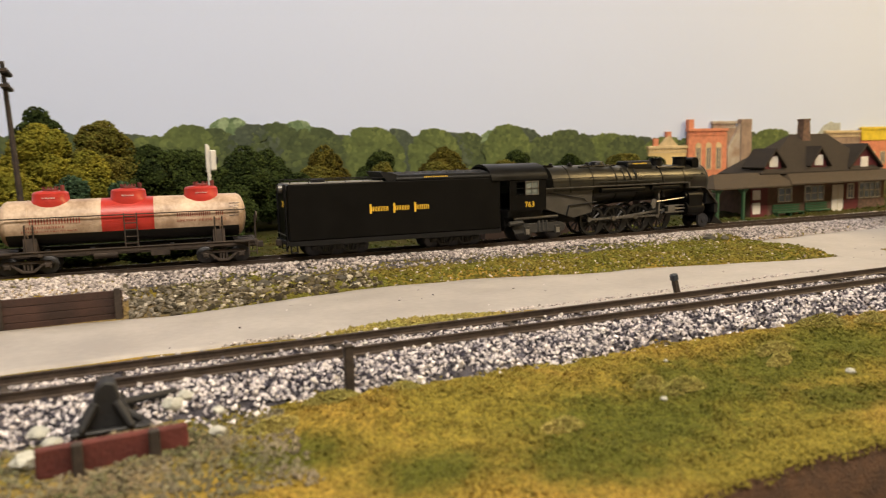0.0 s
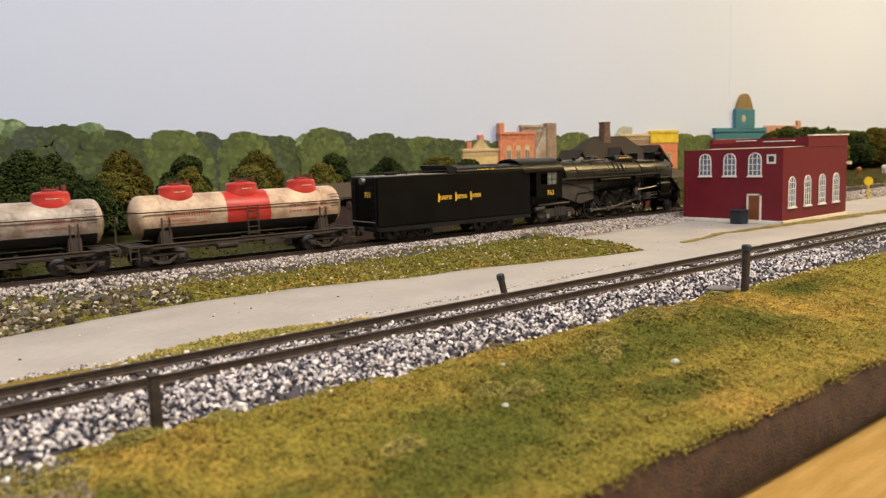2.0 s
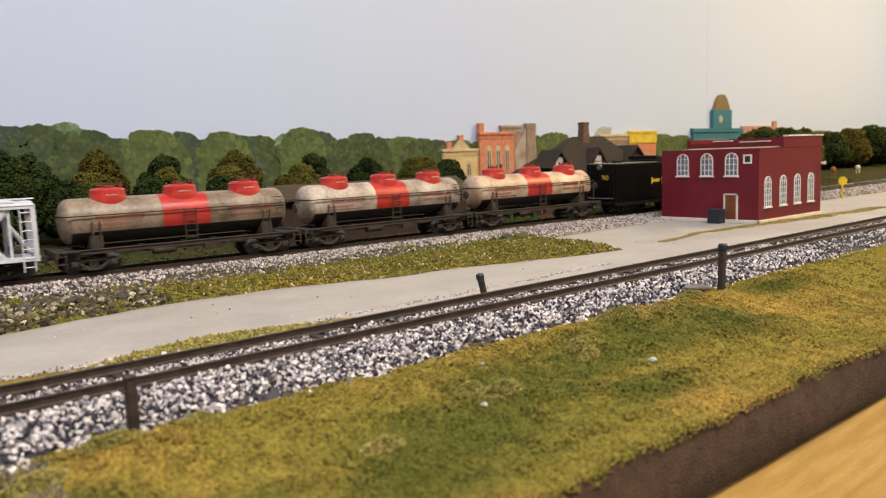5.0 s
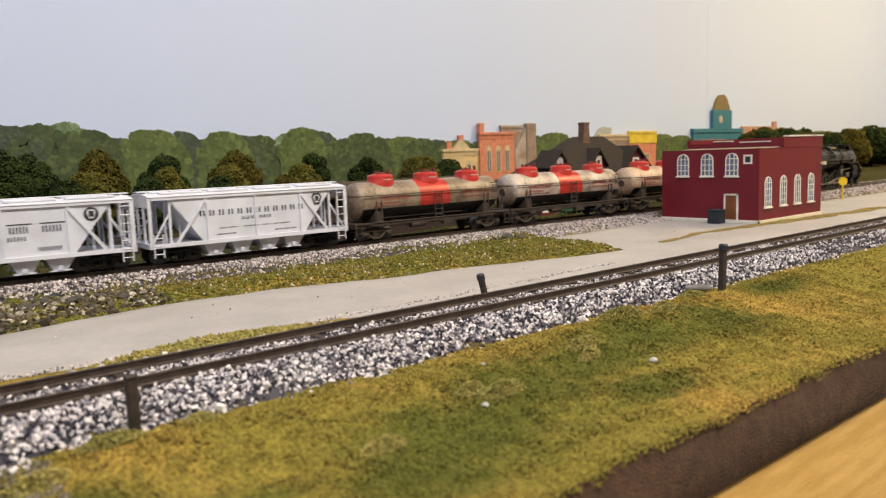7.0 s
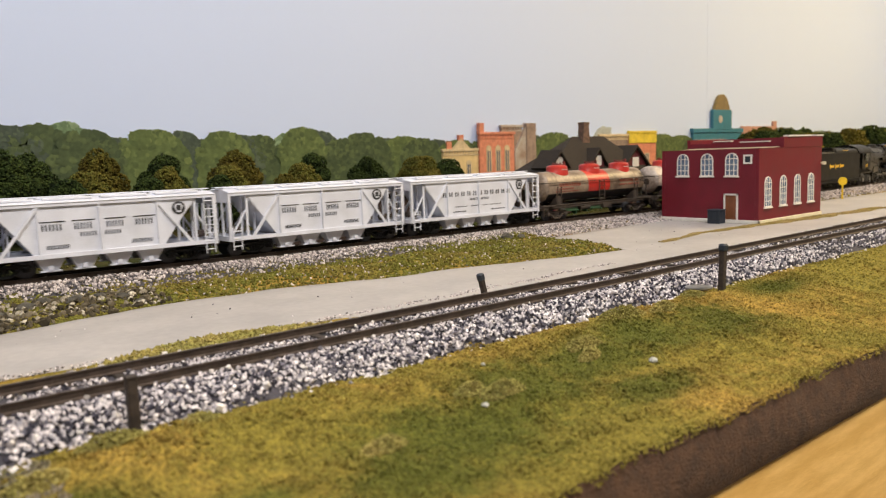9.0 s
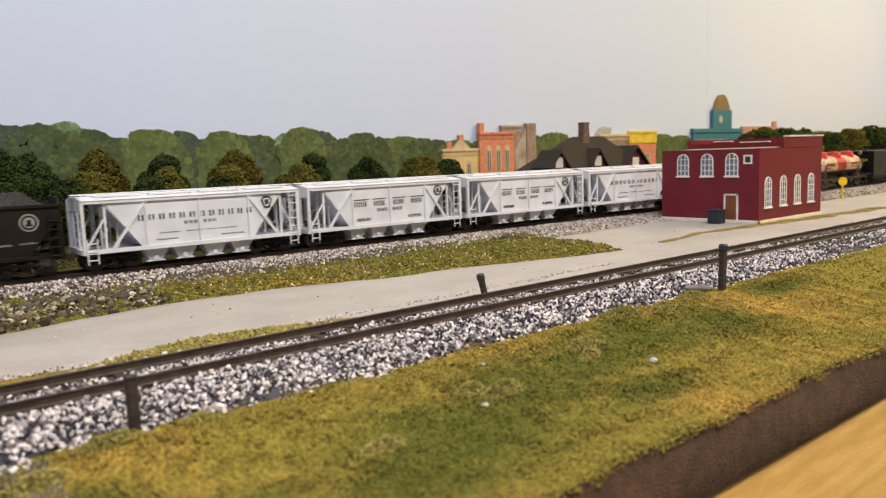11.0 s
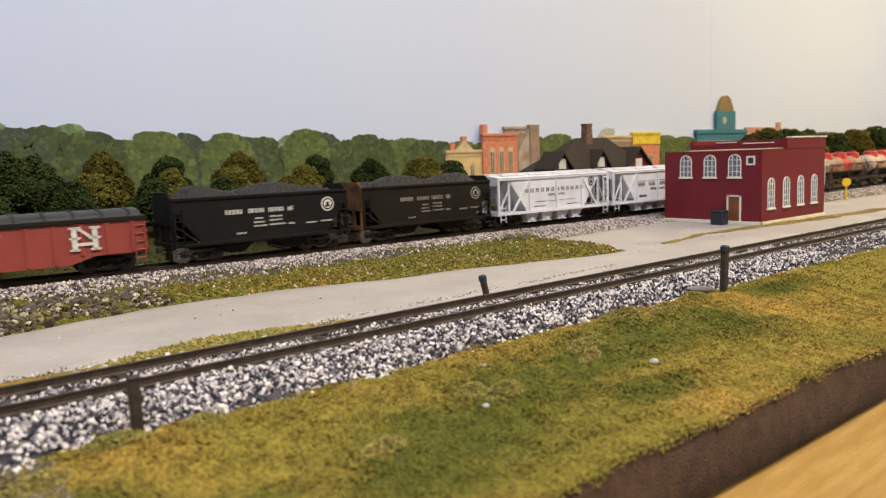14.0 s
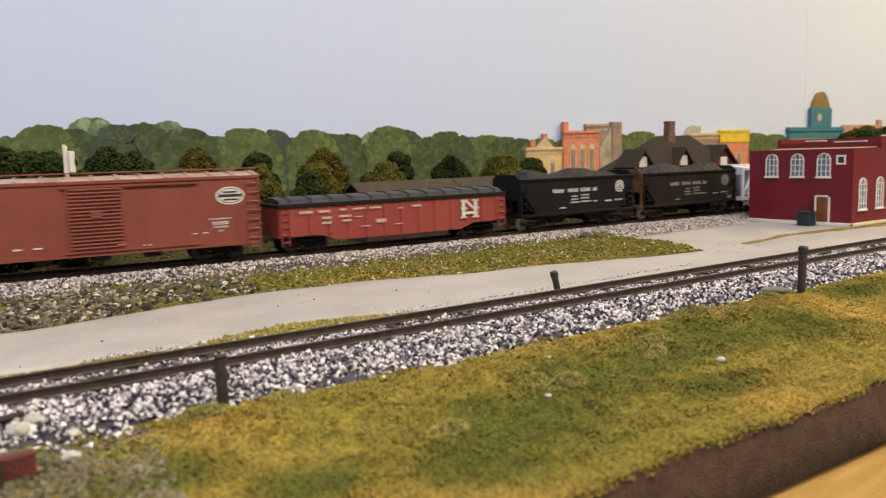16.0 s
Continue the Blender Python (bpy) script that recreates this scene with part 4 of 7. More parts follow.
# gondola with a dark cover
def gondola():
    car = thing("gondola", "oxide red steel gondola with a long black cover", "gondola")
    H, w, top = 8.15, 1.6, 2.75
    for s in (-1, 1):
        bm = bmesh.new()
        prism(bm, [(-H, top), (H, top), (H, 1.02), (5.6, 1.02), (4.4, 0.62), (-4.4, 0.62), (-5.6, 1.02), (-H, 1.02)], "y", s * w - 0.04, s * w + 0.04)
        part("side_sheet", bm, M_GONDOLA, car)
        for k in range(13):
            x = -7.5 + k * 1.25
            z0 = 0.66 if abs(x) < 4.4 else 1.04
            bm = bmesh.new()
            yy = (min(s * w, s * (w + 0.1)), max(s * w, s * (w + 0.1)))
            box(bm, x - 0.11, x + 0.11, *yy, z0, top - 0.05)
            part("side_rib", bm, M_GONDOLA, car, bevel=0.03)
    bm = bmesh.new()
    for d in (-1, 1):
        box(bm, d * H - 0.05, d * H + 0.05, -w, w, 0.95, top)
        for z in (1.3, 1.7, 2.1, 2.5):
            box(bm, d * H - 0.06, d * H + 0.13, -w + 0.1, w - 0.1, z, z + 0.14)
    box(bm, -H, H, -w, w, 0.98, 1.06)
    part("body", bm, M_GONDOLA, car)
    bm = bmesh.new()
    for s in (-1, 1):
        box(bm, -H - 0.05, H + 0.05, s * w - 0.14, s * w + 0.14, top - 0.02, top + 0.22)
    for d in (-1, 1):
        box(bm, d * H - 0.1, d * H + 0.1, -w, w, top - 0.02, top + 0.22)
    part("top_chord", bm, M_DEEP, car, "black top rail", bevel=0.03)
    bm = bmesh.new()
    prism(bm, [(-w + 0.1, top + 0.1), (-w + 0.35, top + 0.42), (-0.5, top + 0.56), (0.5, top + 0.56), (w - 0.35, top + 0.42), (w - 0.1, top + 0.1)], "x", -H + 0.1, H - 0.1)
    cover = part("cover", bm, mat("grey_black_cover", (0.03, 0.03, 0.034), rough=0.5, scale=0.8, amount=0.3), car, "dark sheet cover with cross bars", bevel=0.04)
    for k in range(12):
        x = -7.4 + k * 1.35
        bm = bmesh.new()
        prism(bm, [(-w + 0.08, top + 0.14), (-w + 0.33, top + 0.47), (-0.5, top + 0.61), (0.5, top + 0.61), (w - 0.33, top + 0.47), (w - 0.08, top + 0.14)], "x", x - 0.07, x + 0.07)
        part("cross_bar", bm, M_DEEP, cover)
    bm = bmesh.new()
    box(bm, -H, H, -0.3, 0.3, 0.7, 1.05)
    for x in (-2.5, 0.3, 2.6):
        box(bm, x - 0.35, x + 0.35, -0.9, 0.9, 0.55, 0.95)
    part("centre_sill", bm, M_GRIME, car)
    for d in (-1, 1):
        for s in (-1, 1):
            ladder(car, "ladder", d * (H - 0.08), d * (H - 0.55), s * (w + 0.1), 0.5, top - 0.1, 5, M_GONDOLA)
    truck(car, -6.3, material=M_DEEP), truck(car, 6.3, material=M_DEEP)
    coupler(car, -H), coupler(car, H)
    y = -w - 0.125
    bm = bmesh.new()
    x, z = 5.15, 1.95
    for a, b, c, d in ((-0.62, -0.36, -0.62, 0.62), (0.36, 0.62, -0.62, 0.62), (-0.72, -0.16, 0.5, 0.62), (0.26, 0.74, 0.5, 0.62), (-0.72, -0.26, -0.62, -0.5), (0.26, 0.74, -0.62, -0.5), (-0.72, -0.2, -0.02, 0.1), (0.2, 0.74, -0.02, 0.1), (-0.4, 0.4, -0.36, -0.2)):
        box(bm, x + a, x + b, y - 0.012, y + 0.012, z + c, z + d)
    prism(bm, [(x - 0.4, z + 0.55), (x - 0.18, z + 0.55), (x + 0.4, z + 0.05), (x + 0.18, z + 0.05)], "y", y - 0.012, y + 0.012)
    part("herald", bm, M_FADED, car, "large white block herald")
    for x0, x1, z0, z1, n in ((-6.9, -6.1, 2.35, 2.5, 3), (-5.7, -5.0, 2.35, 2.5, 3), (-4.3, -3.9, 2.4, 2.52, 2), (-3.5, -2.6, 2.4, 2.52, 3), (-2.3, -1.5, 2.4, 2.52, 3), (-5.5, -4.9, 1.95, 2.1, 3), (-4.4, -3.6, 2.0, 2.12, 3), (-5.5, -4.9, 1.65, 1.8, 3), (-4.2, -3.6, 1.72, 1.84, 3), (-0.4, 0.05, 2.28, 2.36, 2), (0.7, 1.4, 2.34, 2.46, 3), (-1.9, -1.2, 1.5, 1.72, 4), (-2.9, -2.3, 1.32, 1.38, 3), (-0.6, 0.0, 1.3, 1.36, 3), (-3.3, -2.8, 1.95, 2.0, 3)):
        bars("stencil", x0, x1, z0, z1, y, M_FADED, n, car, "white lettering", gap=0.12)
    return car


# boxcar
def boxcar():
    car = thing("boxcar", "oxide red steel boxcar with a ribbed sliding door", "boxcar")
    H, w, z0, top = 8.6, 1.65, 0.95, 4.72
    bm = bmesh.new()
    box(bm, -H, H, -w, w, z0, top)
    part("body", bm, M_OXIDE, car, bevel=0.04)
    for s in (-1, 1):
        for k in range(15):
            x = -H + 0.1 + k * (2 * H - 0.2) / 14
            if abs(x) < 1.5:
                continue
            bm = bmesh.new()
            yy = (min(s * w, s * (w + 0.018)), max(s * w, s * (w + 0.018)))
            box(bm, x - 0.035, x + 0.035, *yy, z0 + 0.05, top - 0.05)
            part("panel_seam", bm, M_OXIDE, car)
        bm = bmesh.new()
        yy = (min(s * w, s * (w + 0.06)), max(s * w, s * (w + 0.06)))
        box(bm, -H, H, *yy, z0 - 0.12, z0 + 0.1)
        box(bm, -H, H, *yy, top - 0.12, top + 0.03)
        box(bm, -1.6, 5.2, min(s * w, s * (w + 0.12)), max(s * w, s * (w + 0.12)), top - 0.32, top - 0.22)
        box(bm, -1.6, 5.2, min(s * w, s * (w + 0.12)), max(s * w, s * (w + 0.12)), z0 + 0.08, z0 + 0.18)
        part("side_sill", bm, M_OXIDE, car)
        bm = bmesh.new()
        a, b = sorted((s * (w + 0.03), s * (w + 0.1)))
        box(bm, -1.36, 1.36, a, b, z0 + 0.16, top - 0.3)
        for k in range(17):
            z = z0 + 0.28 + k * 0.19
            c, d = sorted((s * (w + 0.1), s * (w + 0.17)))
            box(bm, -1.25, 1.25, c, d, z, z + 0.085)
        box(bm, -0.28, 0.28, *sorted((s * (w + 0.1), s * (w + 0.2))), z0 + 1.85, z0 + 2.25)
        part("door", bm, M_OXIDE, car, "horizontally ribbed sliding door", bevel=0.02)
        for d in (-1, 1):
            ladder(car, "ladder", d * (H - 0.1), d * (H - 0.75), s * (w + 0.1), 0.45, top - 0.15, 8, M_OXIDE)
    for d in (-1, 1):
        bm = bmesh.new()
        for k in range(9):
            z = z0 + 0.25 + k * 0.4
            turned(bm, [(-w + 0.1, 0.09), (w - 0.1, 0.09)], "y", (d * H, z), 8)
        part("end_ribs", bm, M_OXIDE, car)
    bm = bmesh.new()
    prism(bm, [(-w - 0.06, top), (w + 0.06, top), (w + 0.06, top + 0.05), (0, top + 0.28), (-w - 0.06, top + 0.05)], "x", -H - 0.05, H + 0.05)
    roof = part("roof", bm, M_ROOFMETAL, car, "faded pinkish roof panels")
    for k in range(15):
        x = -H + 0.25 + k * (2 * H - 0.5) / 14
        bm = bmesh.new()
        prism(bm, [(-w - 0.05, top + 0.05), (0, top + 0.29), (w + 0.05, top + 0.05), (w + 0.05, top + 0.13), (0, top + 0.37), (-w - 0.05, top + 0.13)], "x", x - 0.06, x + 0.06)
        part("roof_rib", bm, M_ROOFMETAL, roof)
    bm = bmesh.new()
    box(bm, -H - 0.25, H + 0.25, -0.3, 0.3, top + 0.4, top + 0.46)
    part("running_board", bm, M_OXIDE, roof)
    bm = bmesh.new()
    box(bm, -H, H, -0.3, 0.3, 0.7, 1.0)
    for x in (-2.6, 0.2, 2.8):
        box(bm, x - 0.4, x + 0.4, -1.0, 1.0, 0.5, 0.9)
    part("centre_sill", bm, M_GRIME, car)
    truck(car, -6.3, material=M_DEEP), truck(car, 6.3, material=M_DEEP)
    coupler(car, -H), coupler(car, H)
    y = -w - 0.025
    def oval(name, a, b, depth, m, parent, label=""):
        bm = bmesh.new()
        prism(bm, [(6.95 + a * math.cos(k * math.tau / 32), 3.65 + b * math.sin(k * math.tau / 32)) for k in range(32)], "y", y - depth, y - depth + 0.012)
        return part(name, bm, m, parent, label)
    herald = oval("herald", 0.80, 0.50, 0.005, M_FADED, car, "white oval herald with black bars")
    oval("herald_ring", 0.71, 0.42, 0.012, M_LETTER, herald)
    oval("herald_centre", 0.66, 0.37, 0.019, M_FADED, herald)
    bm = bmesh.new()
    for a, c, d in ((0.4, 0.16, 0.25), (0.63, -0.07, 0.09), (0.4, -0.26, -0.17)):
        box(bm, 6.95 - a, 6.95 + a, y - 0.035, y - 0.012, 3.65 + c, 3.65 + d)
    part("herald_mark", bm, M_LETTER, herald)
    bars("stencil", 5.7, 6.95, 2.35, 2.43, y, M_FADED, 6, car, gap=0.1)
    bars("numbering", 5.9, 6.8, 2.05, 2.25, y, M_FADED, 5, car, "white lettering", gap=0.15)
    bars("stencil", 5.95, 6.8, 1.88, 1.98, y, M_FADED, 4, car, gap=0.15), bars("stencil", 6.2, 6.5, 1.68, 1.76, y, M_FADED, 2, car)
    bars("stencil", 4.8, 5.6, 1.62, 1.67, y, M_FADED, 1, car, gap=0), bars("stencil", 0.95, 1.25, 1.35, 1.4, y - 0.17, M_FADED, 1, car, gap=0), bars("stencil", 2.2, 2.6, 1.2, 1.24, y, M_FADED, 1, car, gap=0)
    bars("stencil", -3.9, -2.6, 1.4, 1.48, y, M_FADED, 1, car, gap=0)
    return car


# tender
def tender():
    car = thing("tender", "long black steam locomotive tender with yellow lettering", "tender")
    H, w, z0, z1 = 6.75, 1.66, 1.0, 4.28
    bm = bmesh.new()
    box(bm, -H, H, -w, w, z0, z1)
    body = part("tank_body", bm, M_BLACK, car, bevel=0.07)
    bm = bmesh.new()
    box(bm, -H + 0.05, H, -w + 0.04, w - 0.04, 0.72, 1.0)
    box(bm, -H - 0.15, -H + 0.1, -w, w, 0.8, 1.02)
    part("frame", bm, M_DEEP, car)
    # coal bunker with rounded shoulders
    arc = [(w - 0.02 - 0.5 * (1 - math.cos(radians(a))), z1 - 0.02 + 0.40 * math.sin(radians(a))) for a in range(0, 91, 15)]
    bm = bmesh.new()
    prism(bm, arc + [(-y, z) for y, z in arc[::-1]], "x", -0.2, H - 0.3)
    part("bunker", bm, M_BLACK, car, bevel=0.03)
    bm = bmesh.new()
    prism(bm, [(-0.75, z1), (-1.15, z1 + 0.56), (-0.95, z1 + 0.58), (-0.1, z1 + 0.38), (-0.1, z1)], "y", -w + 0.15, w - 0.15)
    part("bunker_back", bm, M_DEEP, car)
    bm = bmesh.new()
    box(bm, -H + 0.1, -1.0, -w + 0.05, w - 0.05, z1, z1 + 0.04)
    part("deck", bm, mat("grey_deck", (0.22, 0.21, 0.19), rough=0.6), car, "pale dusty top deck")
    for s in (-1, 1):
        bm = bmesh.new()
        rod(bm, (-H + 0.15, s * (w - 0.1), z1 + 0.22), (-0.9, s * (w - 0.1), z1 + 0.22), 0.03, 5)
        for k in range(6):
            x = -H + 0.2 + k * 1.08
            rod(bm, (x, s * (w - 0.1), z1), (x, s * (w - 0.1), z1 + 0.24), 0.03, 5)
        part("deck_rail", bm, M_DEEP, car)
    bm = bmesh.new()
    turned(bm, [(z1, 0.45), (z1 + 0.2, 0.45), (z1 + 0.25, 0.38), (z1 + 0.27, 0.1)], "z", (-4.6, 0), 16)
    part("water_hatch", bm, M_DEEP, car)
    verts, faces, rnd = [], [], random.Random(4)
    for i in range(30):
        for j in range(10):
            x, y = -0.1 + 6.2 * i / 29, -1.1 + 2.2 * j / 9
            verts.append((x, y, z1 + 0.31 + 0.16 * math.cos(y) + rnd.uniform(-0.06, 0.06)))
    for i in range(29):
        for j in range(9):
            a = i * 10 + j
            faces.append((a, a + 10, a + 11, a + 1))
    raw("coal_load", verts, faces, M_COAL, car)
    for s in (-1, 1):
        ladder(car, "ladder", s * 1.1, s * 1.45, -H - 0.08, 0.4, z1, 9, M_DEEP, axis="y")
        bm = bmesh.new()
        box(bm, -H + 0.1, -H + 0.5, s * (w - 0.2) - 0.15, s * (w - 0.2) + 0.15, 0.3, 0.36), box(bm, -H + 0.1, -H + 0.14, s * (w - 0.2) - 0.15, s * (w - 0.2) + 0.15, 0.3, 0.9), box(bm, -H + 0.46, -H + 0.5, s * (w - 0.2) - 0.15, s * (w - 0.2) + 0.15, 0.3, 0.9)
        part("step", bm, M_DEEP, car)
    bm = bmesh.new()
    rod(bm, (-H - 0.12, -1.4, 1.35), (-H - 0.12, 1.4, 1.35), 0.035, 5)
    part("rear_handrail", bm, M_STEEL, car)
    bm = bmesh.new()
    turned(bm, [(-H - 0.25, 0.22), (-H - 0.02, 0.26)], "x", (0, 4.0), 14)
    part("rear_lamp", bm, M_STEEL, car)
    truck(car, -3.75, axles=3, pitch=1.45, material=M_GRAPHITE_D), truck(car, 3.75, axles=3, pitch=1.45, material=M_GRAPHITE_D)
    coupler(car, -H)
    bm = bmesh.new()
    box(bm, H - 0.2, H + 0.9, -0.25, 0.25, 0.85, 1.05)
    part("drawbar", bm, M_DEEP, car)
    y = -w - 0.012
    for x0, x1, n in ((-1.9, -0.72, 6), (-0.42, 0.62, 5), (0.92, 1.9, 4)):
        bars("lettering", x0, x1, 2.52, 2.8, y, M_GOLD, n, car, "golden yellow lettering", gap=0.25)
        bm = bmesh.new()
        box(bm, x0 - 0.02, x0 + 0.1, y - 0.012, y + 0.012, 2.38, 2.96)
        part("initial_bar", bm, M_GOLD, car)
    bars("stencil", 1.6, 3.2, z1 + 0.14, z1 + 0.22, -w - 0.02, M_GOLD, 7, car)
    writing("763", 0.52, -H - 0.09, -0.55, 2.95, M_GOLD, car, "number", -90)
    return car


M_DRIVER = mat("driver_black", (0.016, 0.0155, 0.015), rough=0.4, metal=0.3, scale=2)
M_GRAPHITE_D = mat("dark_graphite_truck", (0.05, 0.049, 0.048), rough=0.5, metal=0.3, scale=2, amount=0.2)


def locomotive():
    """Heavy 2-8-4 steam engine; x = 0 lies between the third driver and the firebox."""
    car = thing("steam_locomotive", "black 2-8-4 steam locomotive with graphite grey firebox", "locomotive")
    ax = 3.42
    bm = bmesh.new()
    turned(bm, [(-5.6, 1.2), (-5.55, 1.42), (-2.4, 1.42), (-2.3, 1.40), (3.3, 1.24), (3.4, 1.22), (3.42, 1.26), (3.55, 1.26), (3.57, 1.22), (6.9, 1.22), (7.0, 1.16)], "x", (0, ax), 36)
    part("boiler", bm, M_SATIN, car, "satin black boiler jacket")
    for x, r in ((-4.2, 1.425), (-2.35, 1.425), (-0.4, 1.37), (1.4, 1.31), (3.45, 1.27), (5.2, 1.225)):
        bm = bmesh.new()
        turned(bm, [(x - 0.06, r - 0.02), (x - 0.05, r + 0.022), (x + 0.05, r + 0.022), (x + 0.06, r - 0.02)], "x", (0, ax), 36)
        part("boiler_band", bm, M_SATIN, car)
    bm = bmesh.new()
    turned(bm, [(7.0, 1.16), (7.02, 1.2), (7.12, 1.18), (7.14, 0.86), (7.2, 0.84), (7.3, 0.4), (7.33, 0.1)], "x", (0, ax), 30)
    front = part("smokebox_front", bm, M_GRAPHITE, car, "grey smokebox front")
    bm = bmesh.new()
    turned(bm, [(7.2, 0.3), (7.62, 0.3), (7.66, 0.26)], "x", (0, ax + 0.35), 16)
    part("headlight", bm, M_STEEL, front)
    # firebox sheets
    for s in (-1, 1):
        bm = bmesh.new()
        prism(bm, [(-6.3, 3.35), (-2.5, 3.35), (-2.5, 1.65), (-4.0, 1.35), (-6.3, 2.05)], "y", s * 1.34 - 0.05, s * 1.34 + 0.05)
        part("firebox_side", bm, M_GRAPHITE, car, "graphite grey firebox sheet", bevel=0.03)
        bm = bmesh.new()
        rod(bm, (-6.0, s * 1.45, 3.1), (-3.2, s * 1.45, 2.6), 0.03, 5), rod(bm, (-3.2, s * 1.45, 2.6), (-2.6, s * 1.45, 2.0), 0.03, 5)
        rod(bm, (-4.6, s * 1.45, 1.5), (-4.4, s * 1.45, 2.2), 0.05, 6)
        rod(bm, (-4.4, s * 1.45, 2.2), (-2.2, s * 1.45, 2.35), 0.05, 6)
        part("pipe", bm, M_DEEP, car)
    # cab: side walls with openings, front, roof
    c0, c1 = -9.0, -6.3
    for s in (-1, 1):
        bm = bmesh.new()
        y0, y1 = sorted((s * 1.62, s * 1.70))
        box(bm, c0, c1, y0, y1, 2.05, 3.05)
        box(bm, c0, c1, y0, y1, 3.95, 4.2)
        box(bm, c0, c0 + 0.45, y0, y1, 3.05, 3.95)
        box(bm, c1 - 0.55, c1, y0, y1, 3.05, 3.95)
        cab = part("cab_side", bm, M_BLACK, car)
        for k, (xa, xb) in enumerate(((c0 + 0.45, c0 + 1.15), (c0 + 1.15, c1 - 0.55))):
            bm = bmesh.new()
            for a, b, cc, d in ((xa, xb, 3.05, 3.1), (xa, xb, 3.9, 3.95), (xa, xa + 0.05, 3.1, 3.9), (xb - 0.05, xb, 3.1, 3.9), ((xa + xb) / 2 - 0.02, (xa + xb) / 2 + 0.02, 3.1, 3.9), (xa, xb, 3.48, 3.52)):
                if k == 0 and (a, b) not in ((xa, xb), (xa, xa + 0.05), (xb - 0.05, xb)):
                    continue
                box(bm, a, b, y0 - 0.02, y1 + 0.02, cc, d)
            win = part("cab_window", bm, M_STEEL if k else M_BLACK, cab, "pale framed sliding cab window" if k else "")
            if k:
                bm = bmesh.new()
                box(bm, xa + 0.05, xb - 0.05, (y0 + y1) / 2 - 0.01, (y0 + y1) / 2 + 0.01, 3.1, 3.9)
                part("pane", bm, M_GLASS, win)
        writing("763", 0.5, c0 + 1.45, s * 1.715, 2.28, M_GOLD, car, "number", 0 if s < 0 else 180)
    bm = bmesh.new()
    roof = [(1.78 * math.cos(radians(a)), 4.05 + 1.04 * math.sin(radians(a))) for a in range(0, 181, 12)]
    inner = [(1.70 * math.cos(radians(a)), 4.0 + 0.95 * math.sin(radians(a))) for a in range(180, -1, -12)]
    prism(bm, roof + inner, "x", -10.3, c1 + 0.1)
    part("cab_roof", bm, M_BLACK, car, "arched black cab roof reaching over the tender")
    bm = bmesh.new()
    prism(bm, [(-1.68, 2.1), (1.68, 2.1), (1.68, 4.12)] + [(1.66 * math.cos(radians(a)), 4.10 + 0.78 * math.sin(radians(a))) for a in range(15, 166, 15)] + [(-1.68, 4.12)], "x", c1 - 0.06, c1)
    part("cab_front", bm, M_DEEP, car)
    bm = bmesh.new()
    box(bm, c0 + 0.1, c1, -1.2, 1.2, 1.6, 2.1)
    box(bm, c1 - 1.2, c1 - 0.1, -1.1, 1.1, 2.1, 3.6)
    part("backhead", bm, M_DEEP, car)
    # frame and footplates
    bm = bmesh.new()
    for s in (-1, 1):
        box(bm, -6.2, 7.2, s * 0.5 - 0.1, s * 0.5 + 0.1, 1.0, 1.75)
    box(bm, -8.9, -5.5, -0.7, 0.7, 0.95, 1.6)
    part("engine_frame", bm, M_DEEP, car)
    for s in (-1, 1):
        bm = bmesh.new()
        y0, y1 = sorted((s * 1.2, s * 1.72))
        box(bm, -6.3, 5.2, y0, y1, 3.36, 3.42), box(bm, 5.1, 5.2, y0, y1, 3.0, 3.4), box(bm, 5.2, 6.4, y0, y1, 2.98, 3.04)
        prism(bm, [(6.4, 2.98), (7.5, 1.7), (7.5, 1.78), (6.4, 3.06)], "y", y0, y1)
        part("running_board", bm, M_GRAPHITE, car, "grey edged running board")
        bm = bmesh.new()
        rod(bm, (-1.9, s * 1.48, 3.1), (1.7, s * 1.48, 3.1), 0.2, 12)
        part("air_reservoir", bm, M_BLACK, car)
        bm = bmesh.new()
        rod(bm, (2.3, s * 1.48, 3.14), (4.4, s * 1.48, 3.14), 0.19, 12)
        part("air_reservoir", bm, M_BLACK, car)
        bm = bmesh.new()
        rod(bm, (-6.1, s * 1.5, 4.0), (-2.0, s * 1.5, 4.0), 0.026, 5), rod(bm, (-2.0, s * 1.48, 4.0), (6.8, s * 1.34, 3.9), 0.026, 5)
        for k in range(9):
            x = -5.6 + k * 1.5
            rod(bm, (x, s * 1.47, 4.0 if x < 0 else 3.96), (x, s * 1.25, 3.95), 0.026, 5)
        rod(bm, (-1.9, s * 1.46, 3.64), (3.2, s * 1.36, 3.64), 0.045, 6)
        rod(bm, (0.2, s * 0.9, 4.55), (0.3, s * 1.42, 3.6), 0.045, 6), rod(bm, (0.7, s * 0.9, 4.5), (0.8, s * 1.42, 3.6), 0.045, 6), rod(bm, (1.2, s * 0.9, 4.5), (1.3, s * 1.42, 3.6), 0.045, 6)
        rod(bm, (3.0, s * 1.32, 3.5), (3.4, s * 1.36, 2.4), 0.06, 6)
        part("handrail", bm, M_DEEP, car)
    # top fittings
    bm = bmesh.new()
    turned(bm, [(4.5, 0.62), (4.78, 0.6), (5.02, 0.46), (5.08, 0.2)], "z", (-1.2, 0), 20)
    part("steam_dome", bm, M_BLACK, car)
    bm = bmesh.new()
    prism(bm, [(-0.78, 4.4), (0.78, 4.4), (0.72, 4.82), (0.5, 5.02), (-0.5, 5.02), (-0.72, 4.82)], "x", 0.9, 2.9)
    part("sand_dome", bm, M_BLACK, car, bevel=0.08)
